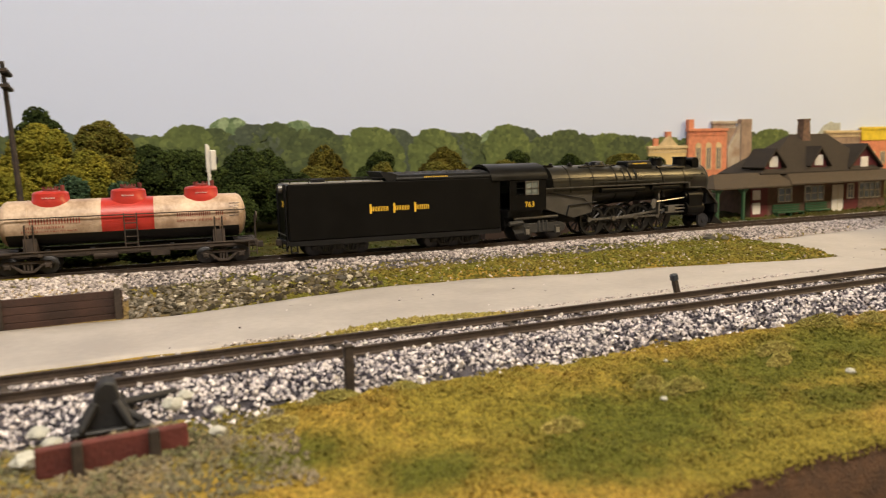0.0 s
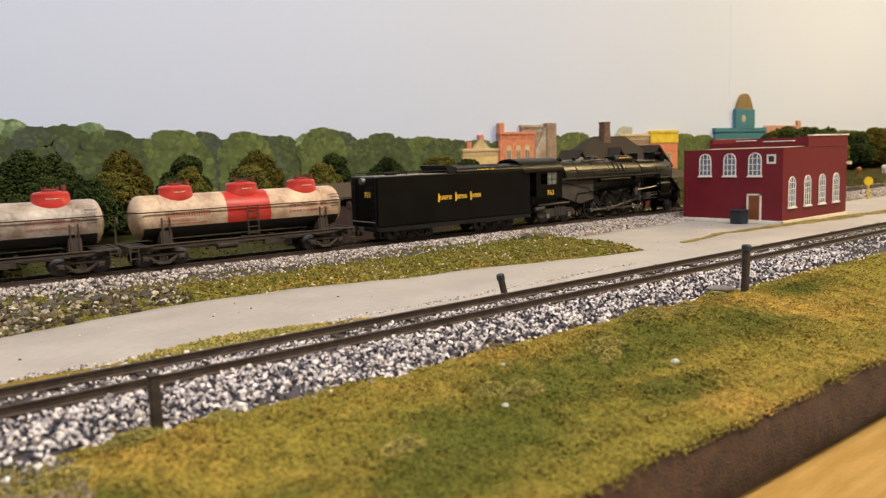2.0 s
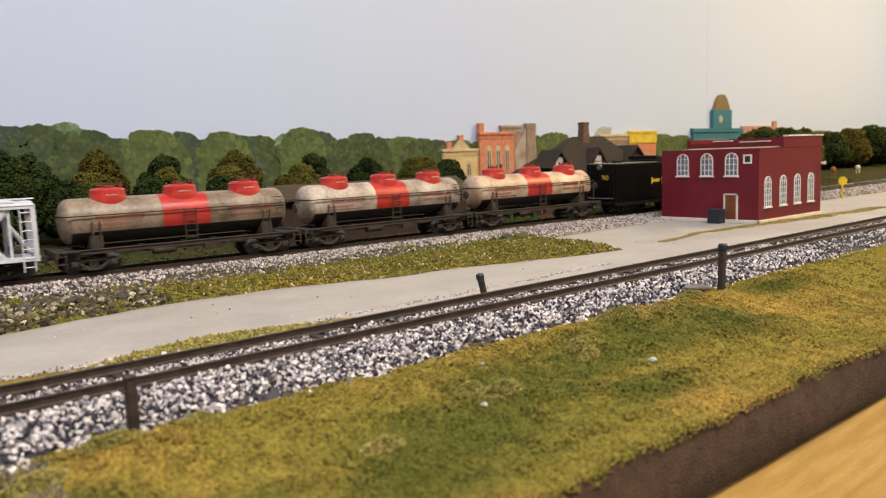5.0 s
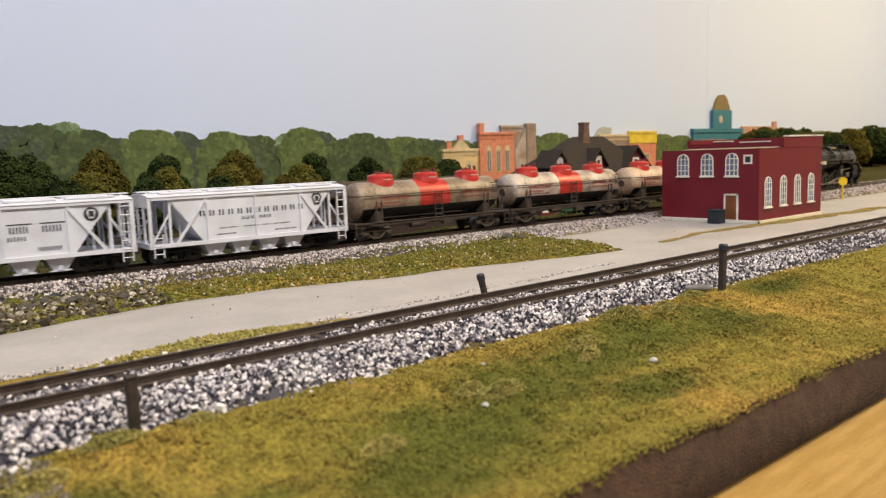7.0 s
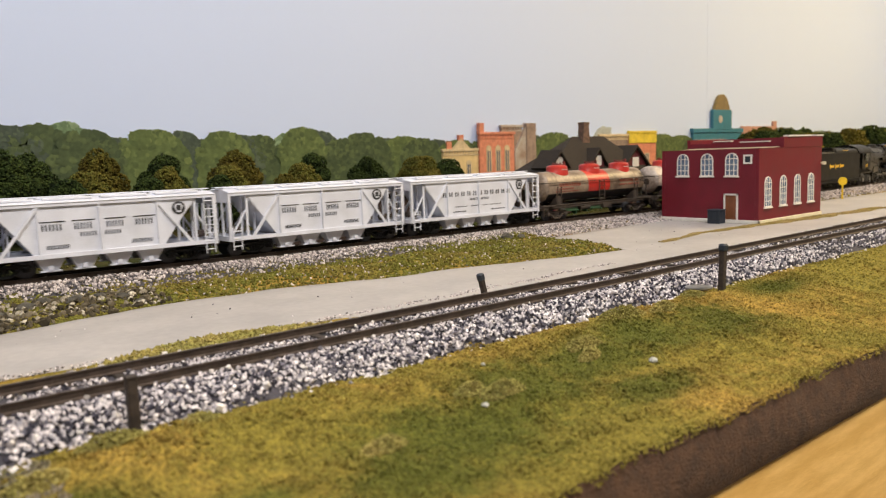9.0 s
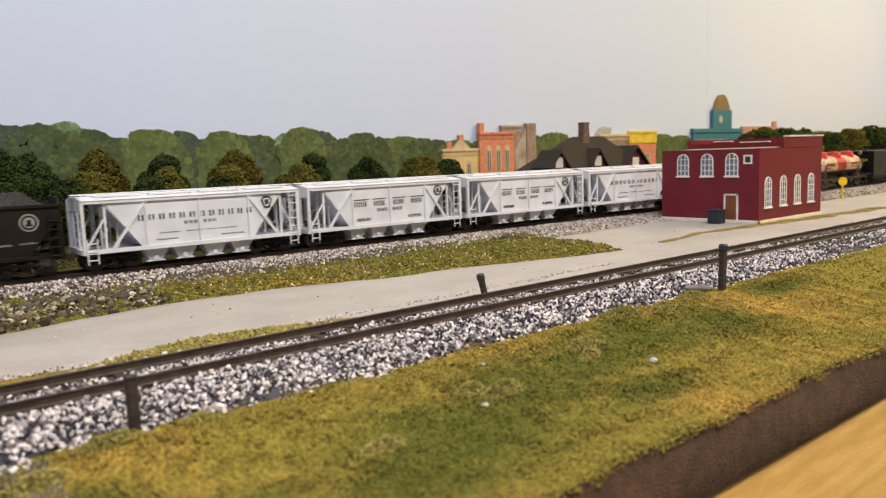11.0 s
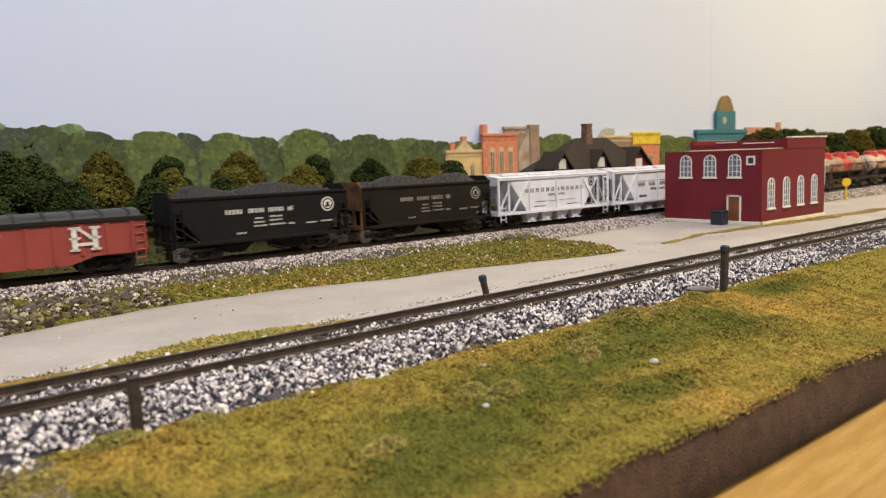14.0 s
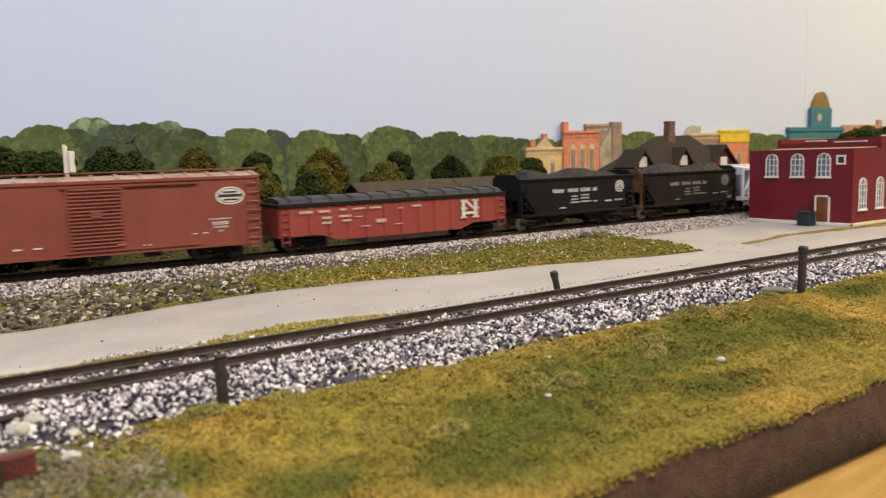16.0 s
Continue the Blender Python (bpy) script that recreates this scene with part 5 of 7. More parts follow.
    bars("stencil", 1.3, 2.5, 4.78, 4.86, -0.78, M_GOLD, 6, car)
    bm = bmesh.new()
    turned(bm, [(4.4, 0.5), (4.52, 0.42), (5.06, 0.4), (5.1, 0.46), (5.16, 0.46), (5.17, 0.3)], "z", (3.7, 0), 20)
    part("sand_box", bm, M_BLACK, car)
    bm = bmesh.new()
    turned(bm, [(4.4, 0.62), (4.55, 0.46), (5.08, 0.44), (5.12, 0.5), (5.2, 0.5), (5.21, 0.34)], "z", (5.6, 0), 20)
    part("smoke_stack", bm, M_BLACK, car)
    bm = bmesh.new()
    rod(bm, (6.35, -0.7, 4.85), (6.35, 0.7, 4.85), 0.3, 14)
    box(bm, 6.1, 6.6, -0.75, 0.75, 4.4, 4.85)
    part("feedwater_heater", bm, M_BLACK, car)
    bm = bmesh.new()
    turned(bm, [(4.55, 0.28), (4.62, 0.25), (4.85, 0.16), (4.9, 0.06)], "z", (6.95, 0), 14)
    part("bell", bm, M_STEEL, car)
    for x in (-5.1, -3.6, -2.2):
        bm = bmesh.new()
        turned(bm, [(4.7, 0.2), (4.85, 0.2), (4.88, 0.13), (5.0, 0.12), (5.02, 0.04)], "z", (x, -0.3), 10)
        part("safety_valve", bm, M_BLACK, car)
    bm = bmesh.new()
    box(bm, -5.9, -5.2, -0.5, 0.5, 4.75, 4.9)
    part("turret", bm, M_BLACK, car)
    for a, b in (((-3.2, -0.75, 4.72), (-0.2, -0.75, 4.75)), ((3.2, -0.8, 4.5), (5.4, -0.8, 4.45))):
        bm = bmesh.new()
        rod(bm, a, b, 0.065, 6)
        part("top_pipe", bm, M_BLACK, car)
    # cylinders, valve gear
    for s in (-1, 1):
        bm = bmesh.new()
        rod(bm, (5.0, s * 1.3, 1.5), (6.35, s * 1.3, 1.5), 0.46, 18), rod(bm, (4.95, s * 1.32, 2.35), (6.4, s * 1.32, 2.35), 0.3, 16)
        prism(bm, [(s * 0.6, 1.0), (s * 1.5, 1.0), (s * 1.72, 1.25), (s * 1.72, 2.5), (s * 1.5, 2.72), (s * 0.6, 2.72)], "x", 5.12, 6.22)
        part("cylinder", bm, M_BLACK, car, bevel=0.02)
        bm = bmesh.new()
        box(bm, 3.4, 4.9, s * 1.42 - 0.07, s * 1.42 + 0.07, 1.74, 1.82), box(bm, 3.4, 4.9, s * 1.42 - 0.07, s * 1.42 + 0.07, 1.28, 1.36)
        box(bm, 2.9, 3.0, s * 1.1 - 0.35, s * 1.1 + 0.35, 1.2, 2.7)
        prism(bm, [(2.4, 2.35), (2.65, 2.3), (2.6, 1.7), (2.4, 1.65), (2.25, 2.0)], "y", s * 1.5 - 0.05, s * 1.5 + 0.05)
        rod(bm, (2.5, s * 1.5, 2.1), (4.9, s * 1.45, 2.3), 0.05, 6)
        part("valve_gear", bm, M_STEEL, car, "bright steel guides and valve rods")
    # pilot
    bm = bmesh.new()
    box(bm, 7.3, 7.6, -1.55, 1.55, 1.1, 1.75)
    prism(bm, [(7.55, 1.1), (8.6, 0.2), (8.45, 0.15), (7.4, 0.3)], "y", -0.9, 0.9)
    prism(bm, [(-1.4, 1.1), (1.4, 1.1), (0.9, 0.22), (-0.9, 0.22)], "x", 7.5, 7.62)
    rod(bm, (8.0, 0, 0.9), (8.6, 0, 0.9), 0.14, 8)
    box(bm, 6.4, 7.6, -1.3, 1.3, 1.7, 1.8)
    box(bm, 6.7, 7.5, -1.45, -0.6, 1.8, 2.5), box(bm, 6.7, 7.5, 0.6, 1.45, 1.8, 2.5)
    for y in (-0.6, -0.3, 0, 0.3, 0.6):
        rod(bm, (7.6, y, 1.05), (8.58, y * 0.8, 0.2), 0.05, 5)
    part("pilot", bm, M_DEEP, car, bevel=0.02)
    # trailing truck
    for s in (-1, 1):
        bm = bmesh.new()
        prism(bm, [(-8.6, 0.95), (-8.2, 1.15), (-4.9, 1.15), (-4.5, 0.9), (-4.7, 0.55), (-8.4, 0.5)], "y", s * 1.15 - 0.08, s * 1.15 + 0.08)
        for x in (-7.5, -5.2):
            box(bm, x - 0.22, x + 0.22, s * 1.24 - 0.06, s * 1.24 + 0.06, 0.4, 0.95)
        for x in (-6.6, -6.3, -6.0):
            rod(bm, (x, s * 1.2, 0.6), (x, s * 1.2, 1.3), 0.1, 8)
        side_f = part("trailing_sideframe", bm, M_GRAPHITE_D, car, bevel=0.02)
        bm = bmesh.new()
        rod(bm, (-8.5, s * 1.3, 1.5), (-5.2, s * 1.3, 1.55), 0.09, 8)
        part("injector_pipe", bm, M_GRAPHITE, car)
        bm = bmesh.new()
        rod(bm, (-8.9, s * 1.35, 1.2), (-7.9, s * 1.35, 1.25), 0.16, 10)
        part("stoker_cylinder", bm, M_GRAPHITE_D, car)
        for x in (-7.5, -5.2):
            bm = bmesh.new()
            box(bm, x - 0.13, x + 0.13, s * 1.32 - 0.02, s * 1.32 + 0.02, 0.45, 0.8)
            part("journal_lid", bm, M_BRIGHT, side_f, "bright journal box lid")
    for x, r in ((-7.5, 0.6), (-5.2, 0.6), (7.6, 0.5)):
        wheel = new("truck_wheelset", wheelset_mesh(r))
        wheel.parent = car
        wheel.matrix_basis = pose(x * U, 0, r * U)
        WHEELS.append((wheel, r, x))
    # the front end is drawn out a little beyond the third driver
    for ob in car.children:
        if ob.type == "MESH" and ob.name.split(".")[0] != "truck_wheelset":
            for v in ob.data.vertices:
                if v.co.x > 2 * U:
                    v.co.x += 0.13 * (v.co.x - 2 * U)
    for ob in front.children:
        for v in ob.data.vertices:
            v.co.x += 0.66 * U
    # drivers and rods
    drivers = []
    bm = bmesh.new()
    R = 1.0
    for s in (-1, 1):
        a, b = sorted((s * 0.74, s * 0.9))
        hoop(bm, a, b, R * 0.83, R)
        for k in range(12):
            an = k * math.tau / 12
            rod(bm, (0.2 * math.cos(an), (a + b) / 2, 0.2 * math.sin(an)), (0.86 * R * math.cos(an), (a + b) / 2, 0.86 * R * math.sin(an)), 0.06, 5)
        rod(bm, (0, a - 0.02, 0), (0, b + 0.02, 0), 0.26, 14)
        prism(bm, [(R * 0.84 * math.cos(radians(k)), R * 0.84 * math.sin(radians(k))) for k in range(130, 231, 10)], "y", a, b)
        rod(bm, (0.36, a, 0), (0.36, s * 1.0, 0), 0.11, 10)
    rod(bm, (0, -0.8, 0), (0, 0.8, 0), 0.14, 10)
    me = finish("driver", bm, M_DRIVER)
    for x in (-2.2, -0.27, 1.66, 3.55):
        d = new("driver", me)
        d.parent = car
        d.matrix_basis = pose(x * U, 0, R * U)
        drivers.append((d, x))
    bm = bmesh.new()
    for s in (-1, 1):
        y = s * 1.04
        box(bm, -2.2, 3.55, y - 0.04, y + 0.04, -0.07, 0.07)
        for x in (-2.2, -0.27, 1.66, 3.55):
            rod(bm, (x, y - 0.06, 0), (x, y + 0.06, 0), 0.17, 12)
    side = part("side_rod", bm, M_STEEL, car, "bright steel coupling rod", bevel=0.01)
    bm = bmesh.new()
    y = -1.16
    prism(bm, [(0, -0.08), (0, 0.08), (4.75, 0.06), (4.75, -0.06)], "y", y - 0.04, y + 0.04)
    rod(bm, (0, y - 0.06, 0), (0, y + 0.06, 0), 0.18, 12), rod(bm, (4.75, y - 0.06, 0), (4.75, y + 0.06, 0), 0.13, 10)
    main = part("main_rod", bm, M_STEEL, car, "bright steel main rod", bevel=0.01)
    bm = bmesh.new()
    box(bm, -0.3, 0.3, -1.5, -1.3, -0.26, 0.26)
    rod(bm, (0.2, -1.36, 0), (1.9, -1.36, 0), 0.07, 8)
    cross = part("crosshead", bm, M_STEEL, car, "bright crosshead and piston rod")
    return car, drivers, side, main, cross


# vehicles with their place along the line at the start, and the distance between their pivots
engine, DRIVERS, SIDE_ROD, MAIN_ROD, CROSSHEAD = locomotive()
VEHICLES = [(engine, 32.5, 9.0), (tender(), 16.15, 7.5)]
VEHICLES.append((tank_car(M_TANKCREAM, "weathered cream and black three-dome tank car with red band"), 0.9, 9.9))
VEHICLES.append((tank_car(M_TANKGREY, "grey-streaked cream three-dome tank car with red band"), -13.1, 9.9))
VEHICLES.append((tank_car(M_TANKBROWN, "brown-streaked dirty cream three-dome tank car with red band"), -27.0, 9.9))
for k, s in enumerate((-40.6, -53.5, -66.4, -79.2)):
    wide = k in (0, 3)
    VEHICLES.append((covered_hopper("pale grey covered hopper with widely spaced black lettering" if wide else "pale grey covered hopper with a round black herald", wide), s, 9.0))
VEHICLES.append((coal_hopper("rust-weathered black hopper heaped with coal", M_COALRUST, mat("dim_lettering", (0.30, 0.29, 0.28), rough=0.7), 2), -91.7, 7.7))
VEHICLES.append((coal_hopper("clean black hopper heaped with coal", M_COALCAR, M_FADED, 5), -103.85, 7.7))
VEHICLES.append((gondola(), -118.9, 12.6))
VEHICLES.append((boxcar(), -136.7, 12.6))


# ---- buildings ----
def arched_window(parent, w, h, at, cols=3, rows=4):
    """A white arched window; x across, z up, facing -y at y = 0."""
    arch = [(-w / 2, 0), (w / 2, 0), (w / 2, h - w / 2)] + [(w / 2 * math.cos(radians(a)), h - w / 2 + w / 2 * math.sin(radians(a))) for a in range(18, 180, 18)] + [(-w / 2, h - w / 2)]
    k = 0.86
    inner = [(-w / 2 * k, 0.09), (w / 2 * k, 0.09), (w / 2 * k, h - w / 2)] + [(w / 2 * k * math.cos(radians(a)), h - w / 2 + w / 2 * k * math.sin(radians(a))) for a in range(18, 180, 18)] + [(-w / 2 * k, h - w / 2)]
    bm = bmesh.new()
    n = len(arch)
    f0, f1 = [[bm.verts.new((x, -0.06, z)) for x, z in q] for q in (arch, inner)]
    b0, b1 = [[bm.verts.new((x, 0.02, z)) for x, z in q] for q in (arch, inner)]
    for i in range(n):
        j = (i + 1) % n
        bm.faces.new((f0[i], f0[j], f1[j], f1[i])), bm.faces.new((f0[i], b0[i], b0[j], f0[j])), bm.faces.new((f1[i], f1[j], b1[j], b1[i]))
    for c in range(1, cols):
        x = -w / 2 + w * c / cols
        box(bm, x - 0.028, x + 0.028, -0.045, -0.01, 0.05, h - 0.12)
    for r in range(1, rows):
        z = h * r / rows
        box(bm, -w / 2 + 0.05, w / 2 - 0.05, -0.04, -0.01, z - 0.028, z + 0.028)
    win = part("window", bm, M_WHITE, parent, "white arched window with small panes", at=at)
    bm = bmesh.new()
    prism(bm, inner, "y", -0.012, 0.012)
    part("pane", bm, M_PANE, win)
    bm = bmesh.new()
    box(bm, -w / 2 - 0.08, w / 2 + 0.08, -0.14, 0.0, -0.08, 0.03)
    part("sill", bm, M_WHITE, win)
    return win


def red_building():
    b = thing("red_brick_building", "dark red two-storey depot building with white arched windows", "building", (54.8, 28.7, 0.52))
    L, W, h = 10.35, 8.45, 5.68
    for nm, d in (("wall", (0, L, 0, 0.3, 0, h)), ("wall", (0, L, W - 0.3, W, 0, h)), ("wall", (0, 0.3, 0.3, W - 0.3, 0, h)), ("wall", (L - 0.3, L, 0.3, W - 0.3, 0, h))):
        block(nm, d, M_BRICKRED, b, bevel=0.02)
    block("parapet", (3.75, L + 0.02, -0.02, 0.3, h, h + 0.85), M_BRICKRED, b)
    block("parapet", (3.75, L, W - 0.3, W, h, h + 0.85), M_BRICKRED, b)
    block("parapet", (L - 0.3, L, 0.3, W - 0.3, h, h + 0.85), M_BRICKRED, b)
    block("parapet", (3.75, 4.05, 0.3, W - 0.3, h - 0.4, h + 0.5), M_BRICKRED, b)
    block("coping", (4.4, 8.3, -0.08, 0.38, h + 0.85, h + 0.97), M_WHITE, b, "white coping"), block("coping", (9.2, L + 0.1, -0.08, 0.38, h + 0.85, h + 0.97), M_WHITE, b)
    block("coping", (3.7, 4.1, 1.2, 3.6, h + 0.5, h + 0.58), M_WHITE, b), block("coping", (3.7, 4.1, 4.4, 6.0, h + 0.62, h + 0.7), M_WHITE, b)
    block("parapet", (3.75, 4.05, 3.8, 6.2, h + 0.5, h + 0.62), M_BRICKRED, b)
    block("roof", (4.05, L - 0.3, 0.3, W - 0.3, h - 0.12, h - 0.02), M_ROOFTAN, b, "flat tan roof")
    bm = bmesh.new()
    prism(bm, [(0.3, h - 0.12), (3.75, h + 0.12), (3.75, h + 0.04), (0.3, h - 0.2)], "y", 0.3, W - 0.3)
    part("low_roof", bm, M_ROOFTAN, b, "gently sloping tan front roof")
    for d in ((-0.02, 3.75, -0.02, 0.3, h, h + 0.03), (-0.02, 0.3, 0.3, W, h, h + 0.03)):
        block("wall_cap", d, M_BRICKRED, b)
    block("foundation", (-0.12, L + 0.05, -0.12, -0.001, 0, 0.27), M_CREAM, b, "cream painted foundation strip", bevel=0.02)
    block("foundation", (-0.12, -0.001, -0.12, W + 0.05, 0, 0.27), M_WHITE, b, bevel=0.02)
    for x in (1.35, 3.75, 6.1, 8.45):
        arched_window(b, 1.05, 2.35, (x, 0, 1.2), 3, 5)
    for y in (2.2, 4.3, 6.45):
        arched_window(b, 1.08, 1.8, (0, y, 3.62, 0, 0, -90), 3, 4)
    bm = bmesh.new()
    for a, c, d, e in ((0.55, 1.25, 4.55, 4.68), (0.55, 1.25, 5.12, 5.25), (0.55, 0.68, 4.68, 5.12), (1.12, 1.25, 4.68, 5.12)):
        box(bm, -0.06, 0.0, a, c, d, e)
    vent = part("vent_window", bm, M_WHITE, b, "small square white framed vent")
    block("pane", (-0.02, 0.01, 0.68, 1.12, 4.68, 5.12), M_DARKBLUE, vent)
    bm = bmesh.new()
    for a, c, d, e in ((1.63, 1.76, 0.05, 2.27), (2.68, 2.81, 0.05, 2.27), (1.63, 2.81, 2.15, 2.27)):
        box(bm, -0.1, 0.0, a, c, d, e)
    fr = part("door_frame", bm, M_WHITE, b, "white door frame")
    block("door", (-0.04, 0.0, 1.76, 2.68, 0.05, 2.15), M_DOOR, fr, "brown panelled door", bevel=0.01)
    block("door_panel", (-0.06, -0.03, 1.95, 2.5, 1.2, 1.95), M_DOOR, fr), block("door_panel", (-0.06, -0.03, 1.95, 2.5, 0.3, 1.0), M_DOOR, fr)
    bm = bmesh.new()
    rod(bm, (10.2, -0.25, 4.3), (10.2, 0, 4.3), 0.05, 6), box(bm, 10.08, 10.32, -0.4, -0.15, 4.16, 4.42)
    part("wall_lamp", bm, M_CREAM, b)
    bin_ = thing("trash_bin", "dark blue box bin standing by the red building", "bin", (54.1, 31.75, 0.53))
    block("bin_body", (-0.45, 0.45, -0.52, 0.52, 0, 0.98), M_DARKBLUE, bin_, bevel=0.05)
    block("lid", (-0.5, 0.5, -0.56, 0.56, 0.98, 1.08), M_DARKBLUE, bin_, bevel=0.04)
    for dx in (-0.2, 0.2):
        block("rib", (-0.48, -0.44, dx - 0.04, dx + 0.04, 0.05, 0.9), M_DARKBLUE, bin_)


red_building()
M_DEPOTBRICK = mat("depot_brown_wall", (0.16, 0.09, 0.062), rough=0.8, scale=2, amount=0.2)
M_DEPOTRED = mat("depot_red_panel", (0.13, 0.02, 0.025), rough=0.6, scale=1.5)
M_GREENPAINT = mat("bench_green", (0.025, 0.085, 0.04), rough=0.6)
M_CHIMNEY = mat("chimney_brick", (0.17, 0.10, 0.07), rough=0.9, scale=3, amount=0.3)


def hip(bm, x0, x1, y0, y1, z, rx0, rx1, ry, rz, t=0.12):
    """A hip roof over a rectangle with its ridge from rx0 to rx1 at ry."""
    lo = [bm.verts.new(p) for p in ((x0, y0, z), (x1, y0, z), (x1, y1, z), (x0, y1, z))]
    up = [bm.verts.new(p) for p in ((x0, y0, z + t), (x1, y0, z + t), (x1, y1, z + t), (x0, y1, z + t))]
    a, b = bm.verts.new((rx0, ry, rz)), bm.verts.new((rx1, ry, rz))
    bm.faces.new(lo)
    for i in range(4):
        bm.faces.new((lo[i], lo[(i + 1) % 4], up[(i + 1) % 4], up[i]))
    bm.faces.new((up[0], up[1], b, a)), bm.faces.new((up[1], up[2], b)), bm.faces.new((up[2], up[3], a, b)), bm.faces.new((up[3], up[0], a))


def square_window(parent, x, z, w, h, y, name="window", cols=2, frame_mat=None):
    frame_mat = frame_mat or M_WHITE
    bm = bmesh.new()
    t = 0.1
    for a, b, c, d in ((x - w / 2, x + w / 2, z, z + t), (x - w / 2, x + w / 2, z + h - t, z + h), (x - w / 2, x - w / 2 + t, z + t, z + h - t), (x + w / 2 - t, x + w / 2, z + t, z + h - t)):
        box(bm, a, b, y - 0.08, y, c, d)
    for k in range(1, cols):
        q = x - w / 2 + w * k / cols
        box(bm, q - 0.04, q + 0.04, y - 0.06, y, z + t, z + h - t)
    box(bm, x - w / 2 + t, x + w / 2 - t, y - 0.055, y, z + h / 2 - 0.03, z + h / 2 + 0.03)
    win = part(name, bm, frame_mat, parent, "white framed window")
    block("pane", (x - w / 2 + t, x + w / 2 - t, y - 0.02, y + 0.01, z + t, z + h - t), M_PANE, win)
    return win


def station():
    """Depot with a wide awning; origin on the platform's near corner."""
    s = thing("train_station", "brown-roofed depot with dormers, deep awning and brick chimney", "station", (46.0, 46.2, 0.45))
    block("platform", (-1.5, 25, -1.4, 9, -0.3, 0.12), M_GREYPLAT, s, "grey platform slab", bevel=0.03)
    yw = 1.3
    block("wall", (5.1, 22.4, yw, yw + 0.3, 0.12, 3.4), M_DEPOTBRICK, s)
    block("wall", (5.1, 5.4, yw + 0.3, 7, 0.12, 3.4), M_DEPOTBRICK, s), block("wall", (22.1, 22.4, yw + 0.3, 7, 0.12, 3.4), M_DEPOTBRICK, s), block("wall", (5.1, 22.4, 6.7, 7, 0.12, 3.4), M_DEPOTBRICK, s)
    block("red_panel", (5.1, 7.1, yw - 0.06, yw, 0.12, 3.2), M_DEPOTRED, s), block("red_panel", (16.8, 18.7, yw - 0.06, yw, 0.12, 3.2), M_DEPOTRED, s)
    block("poster", (5.3, 6.2, yw - 0.09, yw - 0.06, 1.75, 2.6), M_WHITE, s), block("poster", (5.3, 6.2, yw - 0.09, yw - 0.06, 0.5, 1.5), M_WHITE, s)
    square_window(s, 9.2, 1.4, 1.7, 1.3, yw), square_window(s, 12.9, 1.35, 2.5, 1.4, yw, cols=3), square_window(s, 20.3, 1.3, 3.0, 1.5, yw, cols=4), square_window(s, 17.6, 1.35, 0.9, 1.4, yw - 0.06)
    block("door", (15.2, 16.7, yw - 0.07, yw, 0.12, 2.7), M_WHITE, s, "white double door", bevel=0.02)
    block("door_post", (15.92, 15.98, yw - 0.1, yw - 0.07, 0.12, 2.7), M_CREAM, s)
    block("brick_base", (18.7, 22.4, yw - 0.1, yw, 0.12, 1.2), M_CHIMNEY, s)
    for x0, x1 in ((7.6, 10.9), (11.6, 14.4)):
        bench = thing("platform_bench", "dark green slatted bench against the depot wall", "bench", (46.0 + x0, 46.55, 0.57), "benches on the platform")
        w = x1 - x0
        block("seat", (0, w, 0.2, 0.75, 0.38, 0.46), M_GREENPAINT, bench)
        for k in range(3):
            block("back_slat", (0, w, 0.75, 0.82, 0.5 + 0.22 * k, 0.66 + 0.22 * k), M_GREENPAINT, bench)
        for x in (0.1, w / 2, w - 0.1):
            block("leg", (x - 0.05, x + 0.05, 0.22, 0.8, 0, 0.38), M_GREENPAINT, bench)
    bm = bmesh.new()
    hip(bm, -0.2, 9.2, 0.0, 4.2, 2.85, 1.4, 8.6, 1.9, 4.1)
    part("awning_roof", bm, M_SHINGLE_LIGHT, s, "brown shingled platform awning")
    bm = bmesh.new()
    hip(bm, 8.6, 23.8, -0.05, 6.8, 2.95, 11.0, 21.8, 3.2, 4.8)
    part("awning_roof", bm, M_SHINGLE_LIGHT, s, "brown shingled platform awning")
    bm = bmesh.new()
    hip(bm, 6.5, 22.0, 1.5, 6.6, 3.9, 12.7, 17.5, 3.9, 7.45)
    part("main_roof", bm, M_SHINGLE, s, "steep dark brown hip roof")
    for x, hw, z, apex, back, nm in ((8.2, 1.0, 4.2, 6.2, 3.6, "dormer"), (13.9, 1.0, 4.2, 6.3, 3.6, "dormer"), (20.0, 1.9, 3.9, 6.45, 6.0, "gable")):
        bm = bmesh.new()
        prism(bm, [(x - hw, z), (x + hw, z), (x + hw, z + 0.6), (x, apex - 0.25), (x - hw, z + 0.6)], "y", 1.75, back)
        dormer = part(nm, bm, M_DEPOTRED, s, "dark red " + nm + " wall")
        bm = bmesh.new()
        e = hw + 0.45
        prism(bm, [(x - e, z + 0.35), (x, apex), (x + e, z + 0.35), (x + e - 0.1, z + 0.2), (x, apex - 0.24), (x - e + 0.1, z + 0.2)], "y", 1.4, back + 0.4)
        part(nm + "_roof", bm, M_SHINGLE, dormer)
        block(nm + "_window", (x - 0.5, x + 0.5, 1.66, 1.75, z + 0.35, z + 1.3), M_WHITE, dormer)
        for k in range(3):
            block("glazing_bar", (x - 0.42, x + 0.42, 1.63, 1.66, z + 0.5 + 0.22 * k, z + 0.54 + 0.22 * k), M_FADED, dormer)
    bm = bmesh.new()
    prism(bm, [(13.75, 6.6), (14.85, 6.6), (14.68, 8.65), (13.92, 8.65)], "y", 3.45, 4.15)
    box(bm, 13.88, 14.72, 3.4, 4.2, 8.65, 8.85)
    part("chimney", bm, M_CHIMNEY, s, "tapered brown brick chimney")
